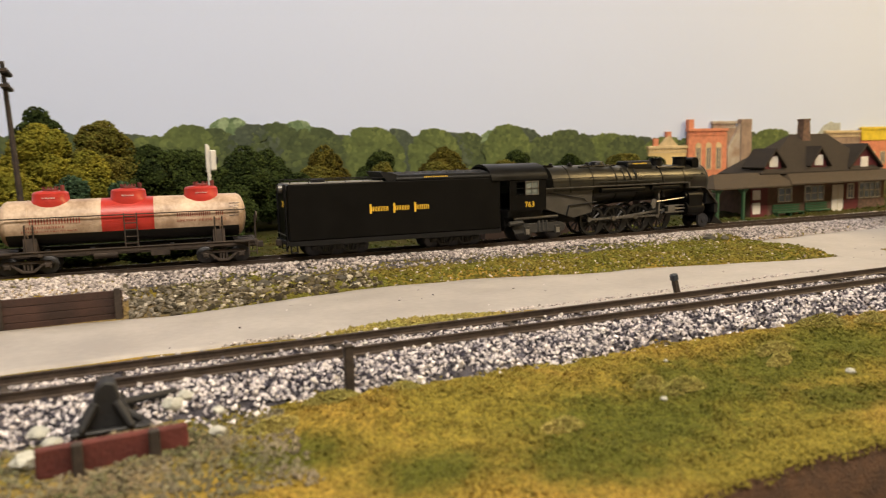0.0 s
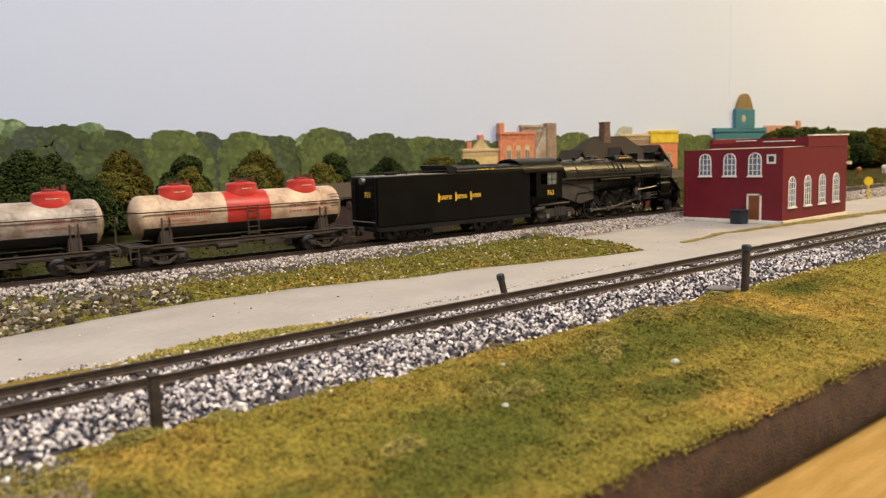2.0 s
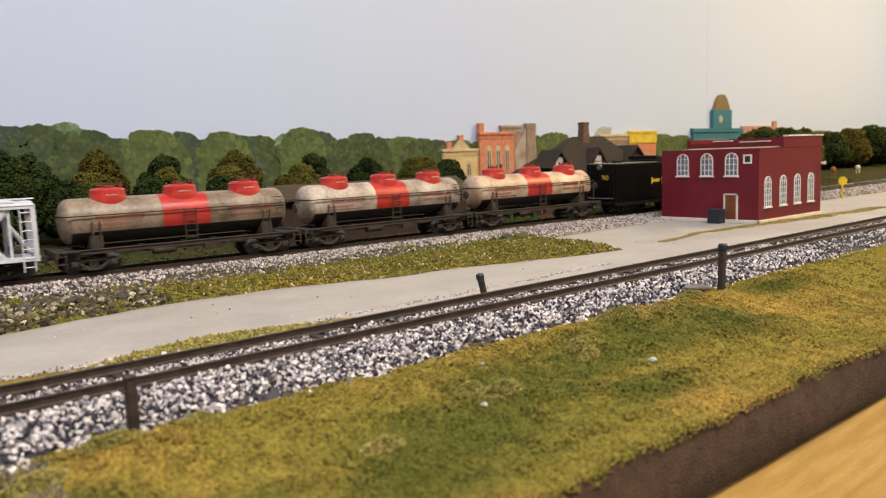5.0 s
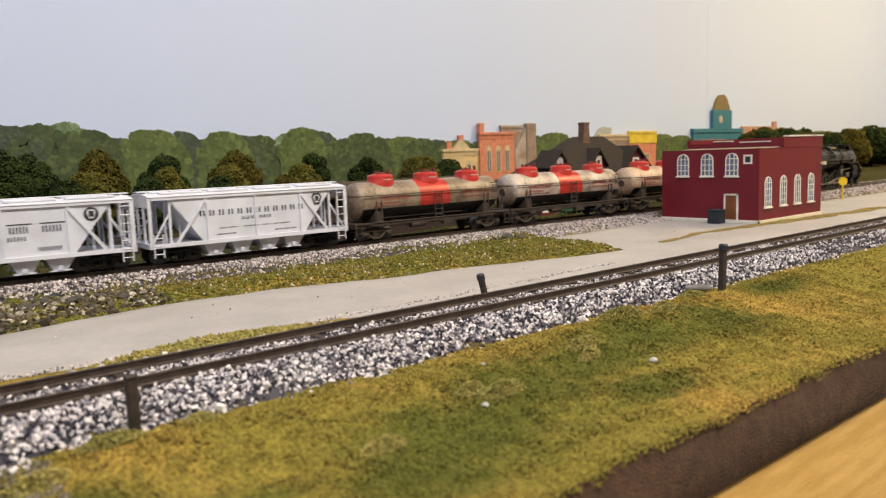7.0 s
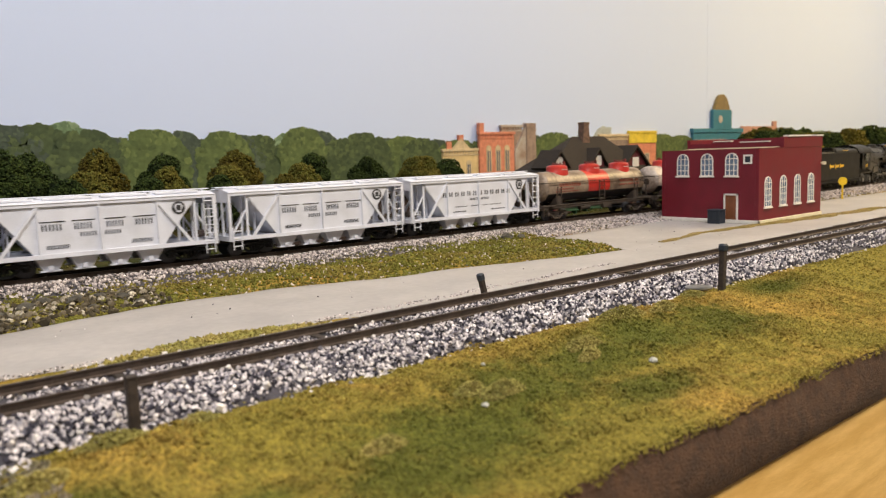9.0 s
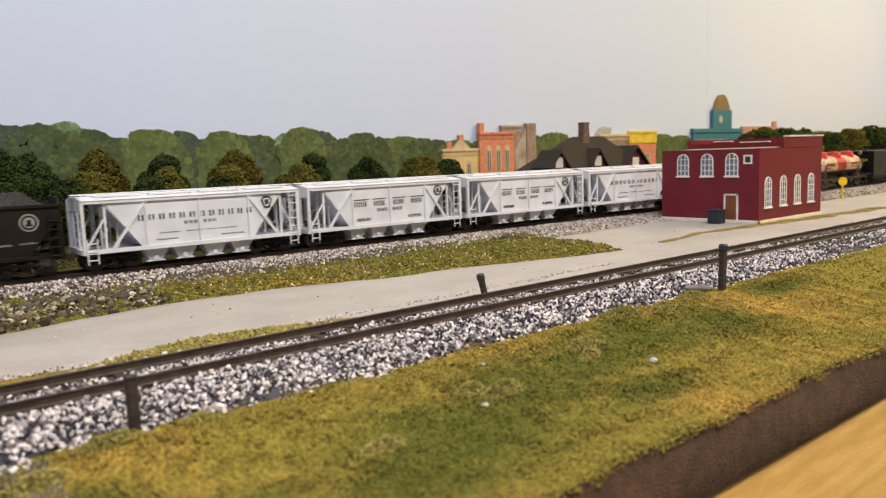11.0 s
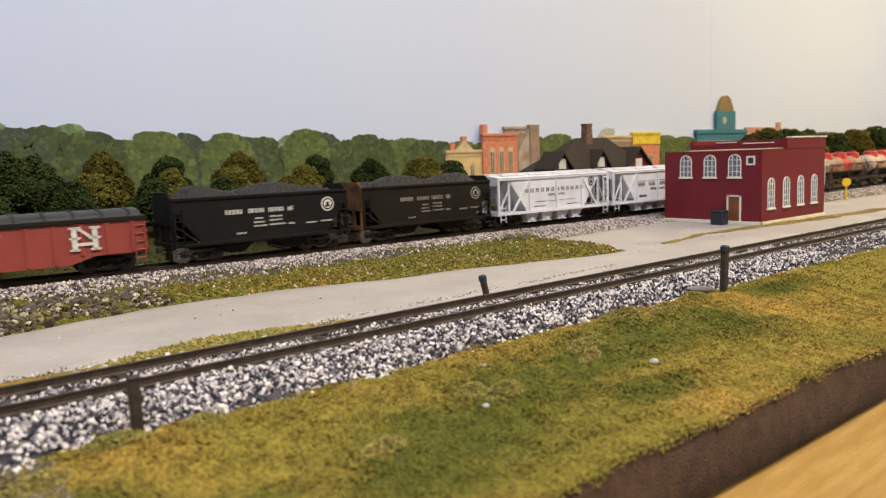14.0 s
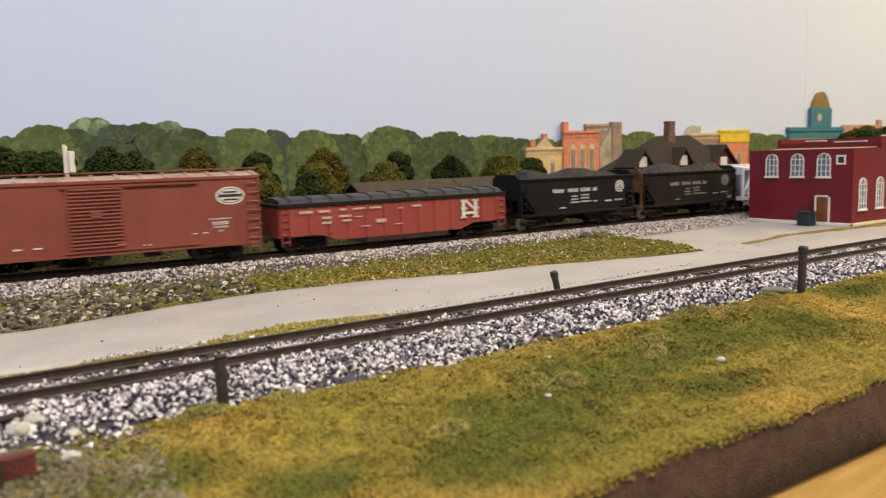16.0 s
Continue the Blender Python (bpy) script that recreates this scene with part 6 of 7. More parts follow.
    for x in (0.3, 3.2):
        bm = bmesh.new()
        box(bm, x - 0.12, x + 0.12, 0.15, 0.39, 0.12, 2.9)
        prism(bm, [(x - 0.7, 2.85), (x, 2.3), (x + 0.7, 2.85)], "y", 0.22, 0.32)
        part("awning_post", bm, M_GREENPAINT, s, "green awning post", bevel=0.01)


M_GREYPLAT = mat("platform_grey", (0.20, 0.19, 0.17), rough=0.8, scale=0.6)
M_SHINGLE_LIGHT = mat("awning_shingle", (0.058, 0.041, 0.026), rough=0.9, scale=2, amount=0.15, bump=0.5)
station()

# low shed with a brown roof behind the main line
shed = thing("low_shed", "low red shed with a long dark brown roof", "shed", (25.2, 47.2, 0.5))
# the shade under passing cars is put into this wall's near-black colour
block("wall", (0, 17, 0.6, 3.6, 0, 3.2), mat("shed_dark_wall", (0.035, 0.018, 0.015), rough=0.85), shed)
for a, b in ((-0.4, 8.4), (8.5, 17.4)):
    bm = bmesh.new()
    prism(bm, [(0.2, 3.15), (2.1, 4.1), (4.0, 3.15), (4.0, 3.3), (2.1, 4.27), (0.2, 3.3)], "x", a, b)
    part("roof", bm, M_SHINGLE_LIGHT, shed, "dark brown shingled roof")
bm = bmesh.new()
prism(bm, [(0.6, 3.15), (2.1, 4.05), (3.6, 3.15)], "x", 0.02, 0.3)
part("gable_end", bm, M_DEPOTRED, shed)

# ---- painted town and trees of the backdrop: flat cut-outs ----
M_FLATYELLOW = mat("flat_yellow_front", (0.70, 0.53, 0.27), rough=0.7, scale=0.8, amount=0.1)
M_FLATCREAM = mat("flat_cream_front", (0.66, 0.52, 0.33), rough=0.7)
M_FLATORANGE = mat("flat_orange_brick", (0.70, 0.26, 0.16), rough=0.7, scale=1.5, amount=0.15)
M_FLATGREY = mat("flat_grey_rust", (0.50, 0.47, 0.43), rough=0.8, scale=0.4, amount=0.3, other=(0.27, 0.18, 0.13))
M_FLATBROWN = mat("flat_brown_brick", (0.36, 0.26, 0.21), rough=0.8, scale=1.0, amount=0.2)
M_FLATPINK = mat("flat_pink_brick", (0.52, 0.28, 0.22), rough=0.8, scale=1.0, amount=0.1)
M_TEAL = mat("flat_teal_paint", (0.04, 0.19, 0.27), rough=0.6, scale=0.6, amount=0.1)
M_BRIGHTYELLOW = mat("flat_bright_yellow", (0.80, 0.60, 0.06), rough=0.6)
M_GOLDDOME = mat("gold_dome", (0.30, 0.21, 0.075), rough=0.4, metal=0.3)
M_DULLPANE = mat("dull_window", (0.16, 0.16, 0.18), rough=0.5)


def town_front(label, x0, x1, z0, z1, y, wall, trim, windows=(), depth=0.35, arched=False):
    x0, x1 = x0 * 1.017, x1 * 1.017
    b = thing("town_building", label, "building front", ((x0 + x1) / 2, y, z0), "building fronts on the backdrop")
    w, h = (x1 - x0) / 2, z1 - z0
    block("front", (-w, w, 0, depth, 0, h), wall, b, bevel=0.03)
    block("cornice", (-w - 0.15, w + 0.15, -0.18, depth, h - 0.35, h + 0.05), trim, b, bevel=0.05)
    block("cornice", (-w, w, -0.08, 0, h - 0.9, h - 0.72), trim, b)
    for k in range(int(w * 2 / 0.5)):
        block("bracket", (-w + 0.1 + k * 0.5, -w + 0.25 + k * 0.5, -0.12, 0, h - 0.66, h - 0.35), trim, b)
    for wx, wz, ww, wh in windows:
        bm = bmesh.new()
        pts = [(wx - ww / 2, wz), (wx + ww / 2, wz), (wx + ww / 2, wz + wh)] + ([(wx + ww / 2 * math.cos(radians(a)), wz + wh + ww / 2 * math.sin(radians(a))) for a in range(30, 180, 30)] if arched else []) + [(wx - ww / 2, wz + wh)]
        prism(bm, pts, "y", -0.05, 0.0)
        win = part("window", bm, M_FLATCREAM, b)
        block("pane", (wx - ww * 0.33, wx + ww * 0.33, -0.07, -0.045, wz + 0.1, wz + wh * 0.92), M_DULLPANE, win)
        block("glazing_bar", (wx - 0.05, wx + 0.05, -0.09, -0.065, wz + 0.1, wz + wh * 0.92), M_FLATCREAM, win)
    return b


TY = 78.85
b = town_front("yellow painted building front with a small gable and arched windows", 64.8, 71.2, 2.6, 7.3, TY, M_FLATYELLOW, M_FLATCREAM, ((-1.0, 1.0, 0.9, 1.7), (1.4, 1.0, 0.9, 1.7)), arched=True)
bm = bmesh.new()
prism(bm, [(-1.5, 4.7), (1.7, 4.7), (0.1, 6.1)], "y", -0.1, 0.4)
part("gable", bm, M_FLATCREAM, b)
block("chimney", (-2.4, -1.6, 0, 0.5, 4.6, 5.7), M_FLATORANGE, b), block("chimney", (-0.2, 0.6, 0.05, 0.5, 5.6, 6.6), M_FLATORANGE, b)
b = town_front("orange brick building front with three tall arched windows", 71.2, 77.9, 2.8, 9.5, TY - 0.3, M_FLATORANGE, M_FLATORANGE, ((-1.7, 1.2, 1.0, 3.2), (0.1, 1.2, 1.0, 3.2), (1.9, 1.2, 1.0, 3.2)), depth=0.45, arched=True)
block("chimney", (-3.35, -2.5, 0, 0.6, 6.7, 8.0), M_FLATORANGE, b)
town_front("brown brick upper storey behind the orange front", 75.8, 80.0, 3.0, 10.5, TY + 0.2, M_FLATBROWN, M_FLATGREY)
b = thing("town_building", "grey rust-streaked warehouse side with a brown brick tower", "building front", (81.5, TY - 0.1, 2.6), "building fronts on the backdrop")
bm = bmesh.new()
prism(bm, [(-1.9, 0), (1.4, 0), (1.4, 7.9), (0.4, 7.6), (-1.9, 4.2)], "y", 0, 0.5)
part("side_wall", bm, M_FLATGREY, b)
block("tower", (0.4, 2.4, -0.15, 0.6, 0, 8.2), M_FLATBROWN, b, bevel=0.03)
town_front("pale brown building top with a flat cornice", 97.5, 105.0, 3.0, 9.0, TY + 0.15, M_FLATBROWN, M_FLATCREAM)
b = thing("town_building", "small grey roof house of the painted town", "building front", (100.2, TY + 0.42, 3.0), "building fronts on the backdrop")
bm = bmesh.new()
prism(bm, [(-3.2, 0), (2.4, 0), (2.4, 7.2), (1.0, 7.2), (0.4, 7.4), (-1.0, 6.9), (-3.2, 4.6)], "y", 0, 0.3)
part("front", bm, mat("flat_bluegrey", (0.42, 0.45, 0.44), rough=0.8), b)
b = town_front("orange front with a bright yellow top storey", 105.0, 112.6, 3.0, 9.5, TY, M_FLATORANGE, M_BRIGHTYELLOW, ((-1.2, 0.8, 1.3, 2.0), (1.2, 0.8, 1.3, 2.0)))
block("top_storey", (-3.9, 3.9, -0.12, 0.0, 4.5, 6.4), M_BRIGHTYELLOW, b, "bright yellow top storey")
b = thing("courthouse", "teal courthouse front with a gold-domed clock tower", "building front", (135.4, TY, 3.0))
block("front", (-9.2, 8.2, 0, 0.6, 0, 6.3), M_TEAL, b, bevel=0.04)
block("cornice", (-9.5, 8.4, -0.2, 0.6, 6.1, 6.9), M_TEAL, b, bevel=0.06)
block("wing", (8.2, 22.5, 0.1, 0.5, 0, 7.3), M_FLATPINK, b, "pink brick wing"), block("chimney", (21.0, 22.4, 0.1, 0.6, 7.3, 8.3), M_FLATPINK, b)
block("lower_roof", (-9.0, 2.0, -0.3, 0.0, 3.2, 4.8), M_FLATPINK, b)
tower = block("tower", (-2.8, 3.8, -0.25, 0.4, 6.6, 10.4), M_TEAL, b, "teal clock tower", bevel=0.06)
bm = bmesh.new()
prism(bm, [(2.7 * math.cos(radians(a)), 10.4 + 2.9 * (1 - abs(math.cos(radians(a))) ** 2.5)) for a in range(0, 181, 12)], "y", -0.2, 0.4)
dome = part("dome", bm, M_GOLDDOME, b, "gold dome", at=(0.5, 0, 0))
bm = bmesh.new()
turned(bm, [(-0.3, 0.7), (-0.25, 0.7)], "y", (-0.3, 8.6), 18)
part("clock_face", bm, M_FLATGREY, tower)


def painted_tree(x, top, width, y, material, seed):
    """A flat painted tree: overlapping round daubs that heap up to a lobed crown."""
    rng = np.random.default_rng(seed)
    base = 1.2
    h = top - base
    shape = lambda u: base + h * (0.45 + 0.55 * max(0.0, 1 - abs(u) ** 2.6) ** 0.5)
    v, f = [], []

    def daub(px, pz, r, d, n):
        a0 = rng.uniform(0, 6.28)
        i = len(v)
        for k in range(n):
            q = r * rng.uniform(0.8, 1.12)
            v.append((px + q * math.cos(a0 + k * math.tau / n), d, pz + 0.92 * q * math.sin(a0 + k * math.tau / n)))
        f.append(list(range(i, i + n)))
    us = np.linspace(-1, 1, 25)
    v += [(u * width / 2, 0, shape(u) - 0.55) for u in us] + [(width / 2, 0, base), (-width / 2, 0, base)]
    f.append(list(range(27)))
    for k in range(int(5 * width)):
        u = rng.uniform(-0.95, 0.95)
        r = rng.uniform(0.35, 0.8)
        daub(u * width / 2, shape(u) - r * rng.uniform(0.9, 1.15), r, -0.003 - 0.01 * rng.random(), 14)
    for k in range(int(26 * width)):
        u = rng.uniform(-1, 1)
        t = rng.random() ** 0.6
        r = rng.uniform(0.12, 0.42)
        daub(u * width / 2, base + (shape(u) - base - r * 0.9) * t, r, -0.014 - 0.03 * rng.random() - 0.01 * t, 8)
    ob = raw("painted_tree", v, f, material, backdrop)
    ob.matrix_basis = pose(x * U, y * U, 0)


def painted_foliage(name, low, mid, high):
    return ramp_mat(name, [(0.0, low), (0.6, mid), (1.0, high)], rough=0.6, bump=0, mottle=0.45, fine=2)


M_PAINTED = [painted_foliage("painted_foliage_mid", (0.046, 0.068, 0.034), (0.07, 0.098, 0.045), (0.105, 0.14, 0.056)),
             painted_foliage("painted_foliage_fresh", (0.07, 0.10, 0.04), (0.105, 0.143, 0.052), (0.155, 0.198, 0.068)),
             painted_foliage("painted_foliage_hazy", (0.05, 0.068, 0.055), (0.068, 0.092, 0.068), (0.095, 0.125, 0.08)),
             painted_foliage("painted_foliage_pale", (0.09, 0.145, 0.08), (0.16, 0.24, 0.13), (0.28, 0.37, 0.23))]
seed = 10
for x, top, w, k in ((-13, 10.2, 6, 2), (-9, 9.6, 5, 0), (-5, 10.4, 5, 2), (-1, 9.8, 5, 0), (2.6, 9.7, 4.5, 2), (4.8, 9.5, 3.2, 1), (8.2, 10.6, 3.4, 1), (10.6, 10.2, 3.0, 0), (12.4, 11.3, 3.0, 3), (14.6, 10.6, 3.4, 2), (17.0, 10.7, 3.6, 0), (19.5, 10.9, 3.0, 3), (21.2, 10.2, 4.0, 0), (24.0, 9.4, 3.4, 2), (27.4, 10.2, 4.6, 1), (30.4, 10.0, 3.4, 2), (32.8, 9.2, 3.2, 2), (35.2, 10.0, 3.6, 1), (37.2, 9.6, 3.0, 2), (39.4, 9.5, 3.6, 0), (43.4, 9.8, 3.2, 3), (44.9, 10.4, 3.6, 1), (47.2, 10.0, 3.4, 2), (50.4, 9.0, 3.6, 0), (53.4, 9.7, 5.0, 0), (56.6, 9.0, 3.4, 2), (59.6, 9.2, 4.6, 1), (62.6, 8.9, 4.2, 0), (65.5, 8.7, 4.6, 2), (69, 8.6, 5, 1), (74, 8.6, 5, 0), (84.0, 9.1, 4.2, 2), (88.6, 9.5, 6.0, 1), (93, 8.6, 6, 0), (98, 8.3, 6, 2), (103, 8.4, 6, 0), (110, 8.6, 6, 0), (116.5, 9.1, 6.4, 1), (122.5, 8.8, 6.0, 1), (128, 8.4, 6, 0), (139, 8.8, 8, 2), (146, 9.3, 8, 0), (153, 9.0, 8, 2), (161, 9.4, 9, 0), (169, 9.0, 9, 2), (178, 9.3, 10, 0), (187, 9.0, 10, 2), (197, 9.2, 10, 0)):
    seed += 1
    painted_tree(x, top, w * 1.75, 79.34 - 0.06 * (seed % 3) - (0.12 if k in (0, 1) else 0), M_PAINTED[k], seed)


# ---- model trees ----
FOLIAGE = [turf_mat("dark_green_foam", (0.022, 0.036, 0.012), (0.045, 0.066, 0.018), (0.55, 0.55, 0.55), patch=0.9, bias=0.5, per_piece=True),
           turf_mat("brown_olive_foam", (0.095, 0.076, 0.015), (0.10, 0.092, 0.019), (0.55, 0.55, 0.55), patch=0.9, bias=0.5, per_piece=True),
           turf_mat("olive_foam", (0.145, 0.122, 0.026), (0.105, 0.108, 0.024), (0.6, 0.6, 0.6), patch=0.9, bias=0.5, per_piece=True),
           turf_mat("yellow_green_foam", (0.26, 0.225, 0.032), (0.17, 0.17, 0.028), (0.6, 0.6, 0.6), patch=0.7, bias=0.5, per_piece=True),
           turf_mat("blue_green_foam", (0.035, 0.07, 0.04), (0.05, 0.09, 0.05), (0.6, 0.6, 0.6), patch=0.9, bias=0.5, per_piece=True)]
OCTA = np.array([(1, 0, 0), (-1, 0, 0), (0, 1, 0), (0, -1, 0), (0, 0, 1), (0, 0, -1)], float)
OCTF = ((0, 2, 4), (2, 1, 4), (1, 3, 4), (3, 0, 4), (2, 0, 5), (1, 2, 5), (3, 1, 5), (0, 3, 5))
CUBE = np.array([(x, y, z) for x in (-1, 1) for y in (-1, 1) for z in (-1, 1)], float)
CUBF = ((0, 1, 3, 2), (4, 6, 7, 5), (0, 4, 5, 1), (2, 3, 7, 6), (0, 2, 6, 4), (1, 5, 7, 3))


def scatter(rng, centres, sizes, shape=OCTA, faces=OCTF, flat=0.8, rough=0.35):
    """Verts and faces of many small rough lumps."""
    n, k = len(centres), len(shape)
    q = rng.normal(size=(n, 4))
    q /= np.linalg.norm(q, axis=1)[:, None]
    w, x, y, z = q.T
    rot = np.stack([np.stack([1 - 2 * (y * y + z * z), 2 * (x * y - z * w), 2 * (x * z + y * w)], 1), np.stack([2 * (x * y + z * w), 1 - 2 * (x * x + z * z), 2 * (y * z - x * w)], 1), np.stack([2 * (x * z - y * w), 2 * (y * z + x * w), 1 - 2 * (x * x + y * y)], 1)], 1)
    local = shape[None] * (1 + rng.uniform(-rough, rough, size=(n, k, 1))) * np.stack([np.ones(n), rng.uniform(0.7, 1.1, n), rng.uniform(flat - 0.2, flat + 0.1, n)], 1)[:, None, :]
    v = np.einsum("nij,nkj->nki", rot, local) * np.asarray(sizes)[:, None, None] + np.asarray(centres)[:, None, :]
    f = (np.arange(n)[:, None, None] * k + np.array(faces)[None]).reshape(-1, len(faces[0]))
    return v.reshape(-1, 3), f.tolist()


def tree(x, y, z0, z1, w, kind, seed, words, crumb=1.0):
    """A foam-foliage model tree: trunk with limbs and a lobed crown of crumbs."""
    rng = np.random.default_rng(seed)
    t = thing("tree", words, "tree", (x, y, z0), "model trees along the backdrop")
    h = z1 - z0
    bm = bmesh.new()
    rod(bm, (0, 0, -0.2), (0.1, 0, h * 0.5), 0.22, 7, 0.12)
    for k in range(5):
        a = rng.uniform(0, 6.28)
        rod(bm, (0.06, 0, h * (0.25 + 0.05 * k)), (w * 0.28 * math.cos(a), w * 0.28 * math.sin(a), h * (0.5 + 0.07 * k)), 0.09, 5, 0.03)
    part("trunk", bm, M_POST, t)
    lobes = [(0, 0, h * 0.5, min(w * 0.36, h * 0.36))]
    for n, ring, up, r in ((7, 0.30, 0.36, 0.21), (6, 0.27, 0.56, 0.21), (4, 0.15, 0.76, 0.19), (1, 0.0, 0.84, 0.17)):
        for k in range(n):
            a = k * math.tau / n + rng.uniform(-0.4, 0.4) + up * 5
            lobes.append((w * ring * math.cos(a), w * ring * math.sin(a), h * (up + rng.uniform(-0.05, 0.05)), min(w, h * 1.1) * r * rng.uniform(0.85, 1.15)))
    cs, ss = [], []
    for lx, ly, lz, r in lobes:
        n = int(330 * (r / crumb) ** 1.7) + 50
        d = rng.normal(size=(n, 3))
        d /= np.linalg.norm(d, axis=1)[:, None]
        c = d * (r * rng.uniform(0.9, 1.03, (n, 1))) + np.array([lx, ly, lz])
        cs.append(c), ss.append(rng.uniform(0.08, 0.17, n) * crumb)
    cs, ss = np.concatenate(cs), np.concatenate(ss)
    cs[:, 2] = np.clip(cs[:, 2], h * 0.08, h)
    v, f = scatter(rng, cs, ss)
    core, coref = scatter(rng, np.array([(a, b, c) for a, b, c, r in lobes]), np.array([r * 1.05 for *_, r in lobes]))
    f += [[i + len(v) for i in q] for q in coref]
    raw("crown", np.concatenate([v, core]), f, FOLIAGE[kind], t, smooth=True)
    return t


WORDS = ["dark green foam-foliage model tree", "brown-olive foam-foliage model tree", "olive foam-foliage model tree", "yellow-green foam-foliage model tree", "blue-green low foam-foliage shrub"]
TREES = ((-4.4, 66, 12.0, 4.6, 0), (-4.2, 61, 10.0, 5.4, 3), (0.2, 63, 10.6, 5.4, 2), (-1.0, 60, 8.0, 4.0, 3), (-6.4, 58, 7.0, 4.5, 3), (-2.2, 57, 6.2, 3.2, 4), (1.2, 58, 5.8, 2.6, 4), (3.4, 63, 8.6, 5.0, 0), (6.2, 64, 8.0, 4.6, 0), (8.6, 61, 6.2, 3.4, 0), (10.6, 62, 7.9, 4.8, 0), (13.2, 66, 8.0, 4.4, 0), (18.4, 66, 7.9, 4.4, 1), (17.0, 64, 6.3, 3.8, 2), (24.0, 67, 7.6, 4.2, 0), (23.4, 64, 6.4, 3.2, 2), (30.6, 66.5, 7.6, 4.6, 1), (29.0, 64.5, 6.6, 3.6, 2), (38.8, 66.5, 7.5, 3.6, 0), (36.6, 65, 6.6, 3.4, 2), (45.6, 67, 6.6, 4.4, 0), (52.6, 67, 6.4, 5.0, 2), (57.5, 68, 6.0, 4.0, 0), (9.0, 58, 5.2, 3.0, 0), (14.6, 60, 5.6, 3.6, 0), (20.6, 61, 5.8, 3.4, 0), (26.6, 61, 5.4, 3.2, 0), (33.4, 62, 5.6, 3.2, 1))
for k, (x, y, top, w, kind) in enumerate(TREES):
    tree(x, y, land(x, y) - 0.1, top, w * (1.2 if k < 12 else 1.12), kind, 40 + k, WORDS[kind])
for k in range(13):
    x = -9.5 + 1.35 * k
    tree(x, 50.2 + 1.1 * (k % 3), 0.5, 3.0 + 0.7 * math.sin(k * 2.3), 3.4, 0, 140 + k, "low dark green foam-foliage shrub behind the main line")
for k in range(22):
    x = 126 + k * 3.5
    tree(x, 64 + 3.5 * (k % 3), land(min(x, 200), 66) - 0.2, 8.8 + 0.8 * math.sin(k * 1.7), 8.0, (0, 1, 0, 2)[k % 4], 90 + k, WORDS[(0, 1, 0, 2)[k % 4]], 2.0)

# ---- tracks ----
def rail(name, parent, side, centre, base, xs):
    verts, faces = [], []
    prof = ((-0.09, 0.0), (-0.09, 0.03), (-0.025, 0.06), (-0.025, 0.19), (-0.045, 0.21), (-0.045, 0.26), (0.045, 0.26), (0.045, 0.21), (0.025, 0.19), (0.025, 0.06), (0.09, 0.03), (0.09, 0.0))
    m = len(prof)
    for x in xs:
        y = centre(x) + side * 0.855
        verts += [(x, y + a, base + b) for a, b in prof]
    for i in range(len(xs) - 1):
        for j in range(m):
            a, b = i * m + j, i * m + (j + 1) % m
            faces.append((a, a + m, b + m, b))
    return raw(name, verts, faces, M_RAIL, parent)


TX = list(np.arange(-168, 203, 2.0))
near_track = thing("near_track", "weathered brown siding track half buried in ballast", "track")
main_track = thing("main_track", "weathered brown main line track on pale ballast", "track")
for s in (-1, 1):
    rail("rail", near_track, s, lambda x: NEAR_Y, NEAR_TOP + 0.01, TX)
    rail("rail", main_track, s, main_y, MAIN_TOP, TX)
bm = bmesh.new()
box(bm, -0.13, 0.13, -1.45, 1.45, -0.14, 0.0)
ME_TIE = finish("sleeper", bm, M_TIE, bevel=0.02)
for k in range(200):
    x = -2.0 + k * 0.6
    o = new("sleeper", ME_TIE)
    o.parent = near_track
    o.matrix_basis = pose(x * U, (NEAR_Y + 0.03 * math.sin(k * 7.0)) * U, (NEAR_TOP + 0.012) * U, 0, 0, 1.5 * math.sin(k * 3.3))
for k in range(180):
    x = -2.0 + k * 0.62
    o = new("sleeper", ME_TIE)
    o.parent = main_track
    o.matrix_basis = pose(x * U, main_y(x) * U, (MAIN_TOP + 0.004) * U, 0, 0, math.degrees(math.atan2(main_y(x + 1) - main_y(x - 1), 2)))


def far_ties(parent, centre, z, spans):
    v, f = [], []
    for a, b in spans:
        for x in np.arange(a, b, 0.62):
            n = len(v)
            y = centre(x)
            v += [(x + sx * 0.13, y + sy * 1.45, z + sz) for sx in (-1, 1) for sy in (-1, 1) for sz in (-0.14, 0)]
            f += [[n + i for i in q] for q in CUBF]
    tagged(raw("far_sleepers", v, f, M_TIE, parent), kind="stuff")


far_ties(near_track, lambda x: NEAR_Y, NEAR_TOP + 0.012, ((-168, -2.2), (118.2, 202)))
far_ties(main_track, main_y, MAIN_TOP + 0.004, ((-168, -2.2), (109.8, 202)))

# ---- loose stones and turf crumbs ----
M_TUFTPALE = turf_mat("pale_tuft", (0.35, 0.28, 0.09), (0.26, 0.235, 0.07), (0.7, 0.7, 0.7), patch=0.8, per_piece=True)
ico = bmesh.new()
bmesh.ops.create_icosphere(ico, subdivisions=1, radius=1.0)
ico.verts.index_update()
ROUND = np.array([tuple(q.co) for q in ico.verts])
ROUNDF = tuple(tuple(q.index for q in p.verts) for p in ico.faces)
ico.free()
M_RUBBLE = ramp_mat("brown_grey_rubble", [(0.0, (0.04, 0.034, 0.022)), (0.5, (0.12, 0.105, 0.08)), (0.85, (0.22, 0.195, 0.16)), (1.0, (0.42, 0.38, 0.33))], mottle=0.4)
RNG = np.random.default_rng(7)


def near_bed(x, y):
    r = near_row(x)
    return float(np.interp(y, [a for a, _ in r], [b for _, b in r]))


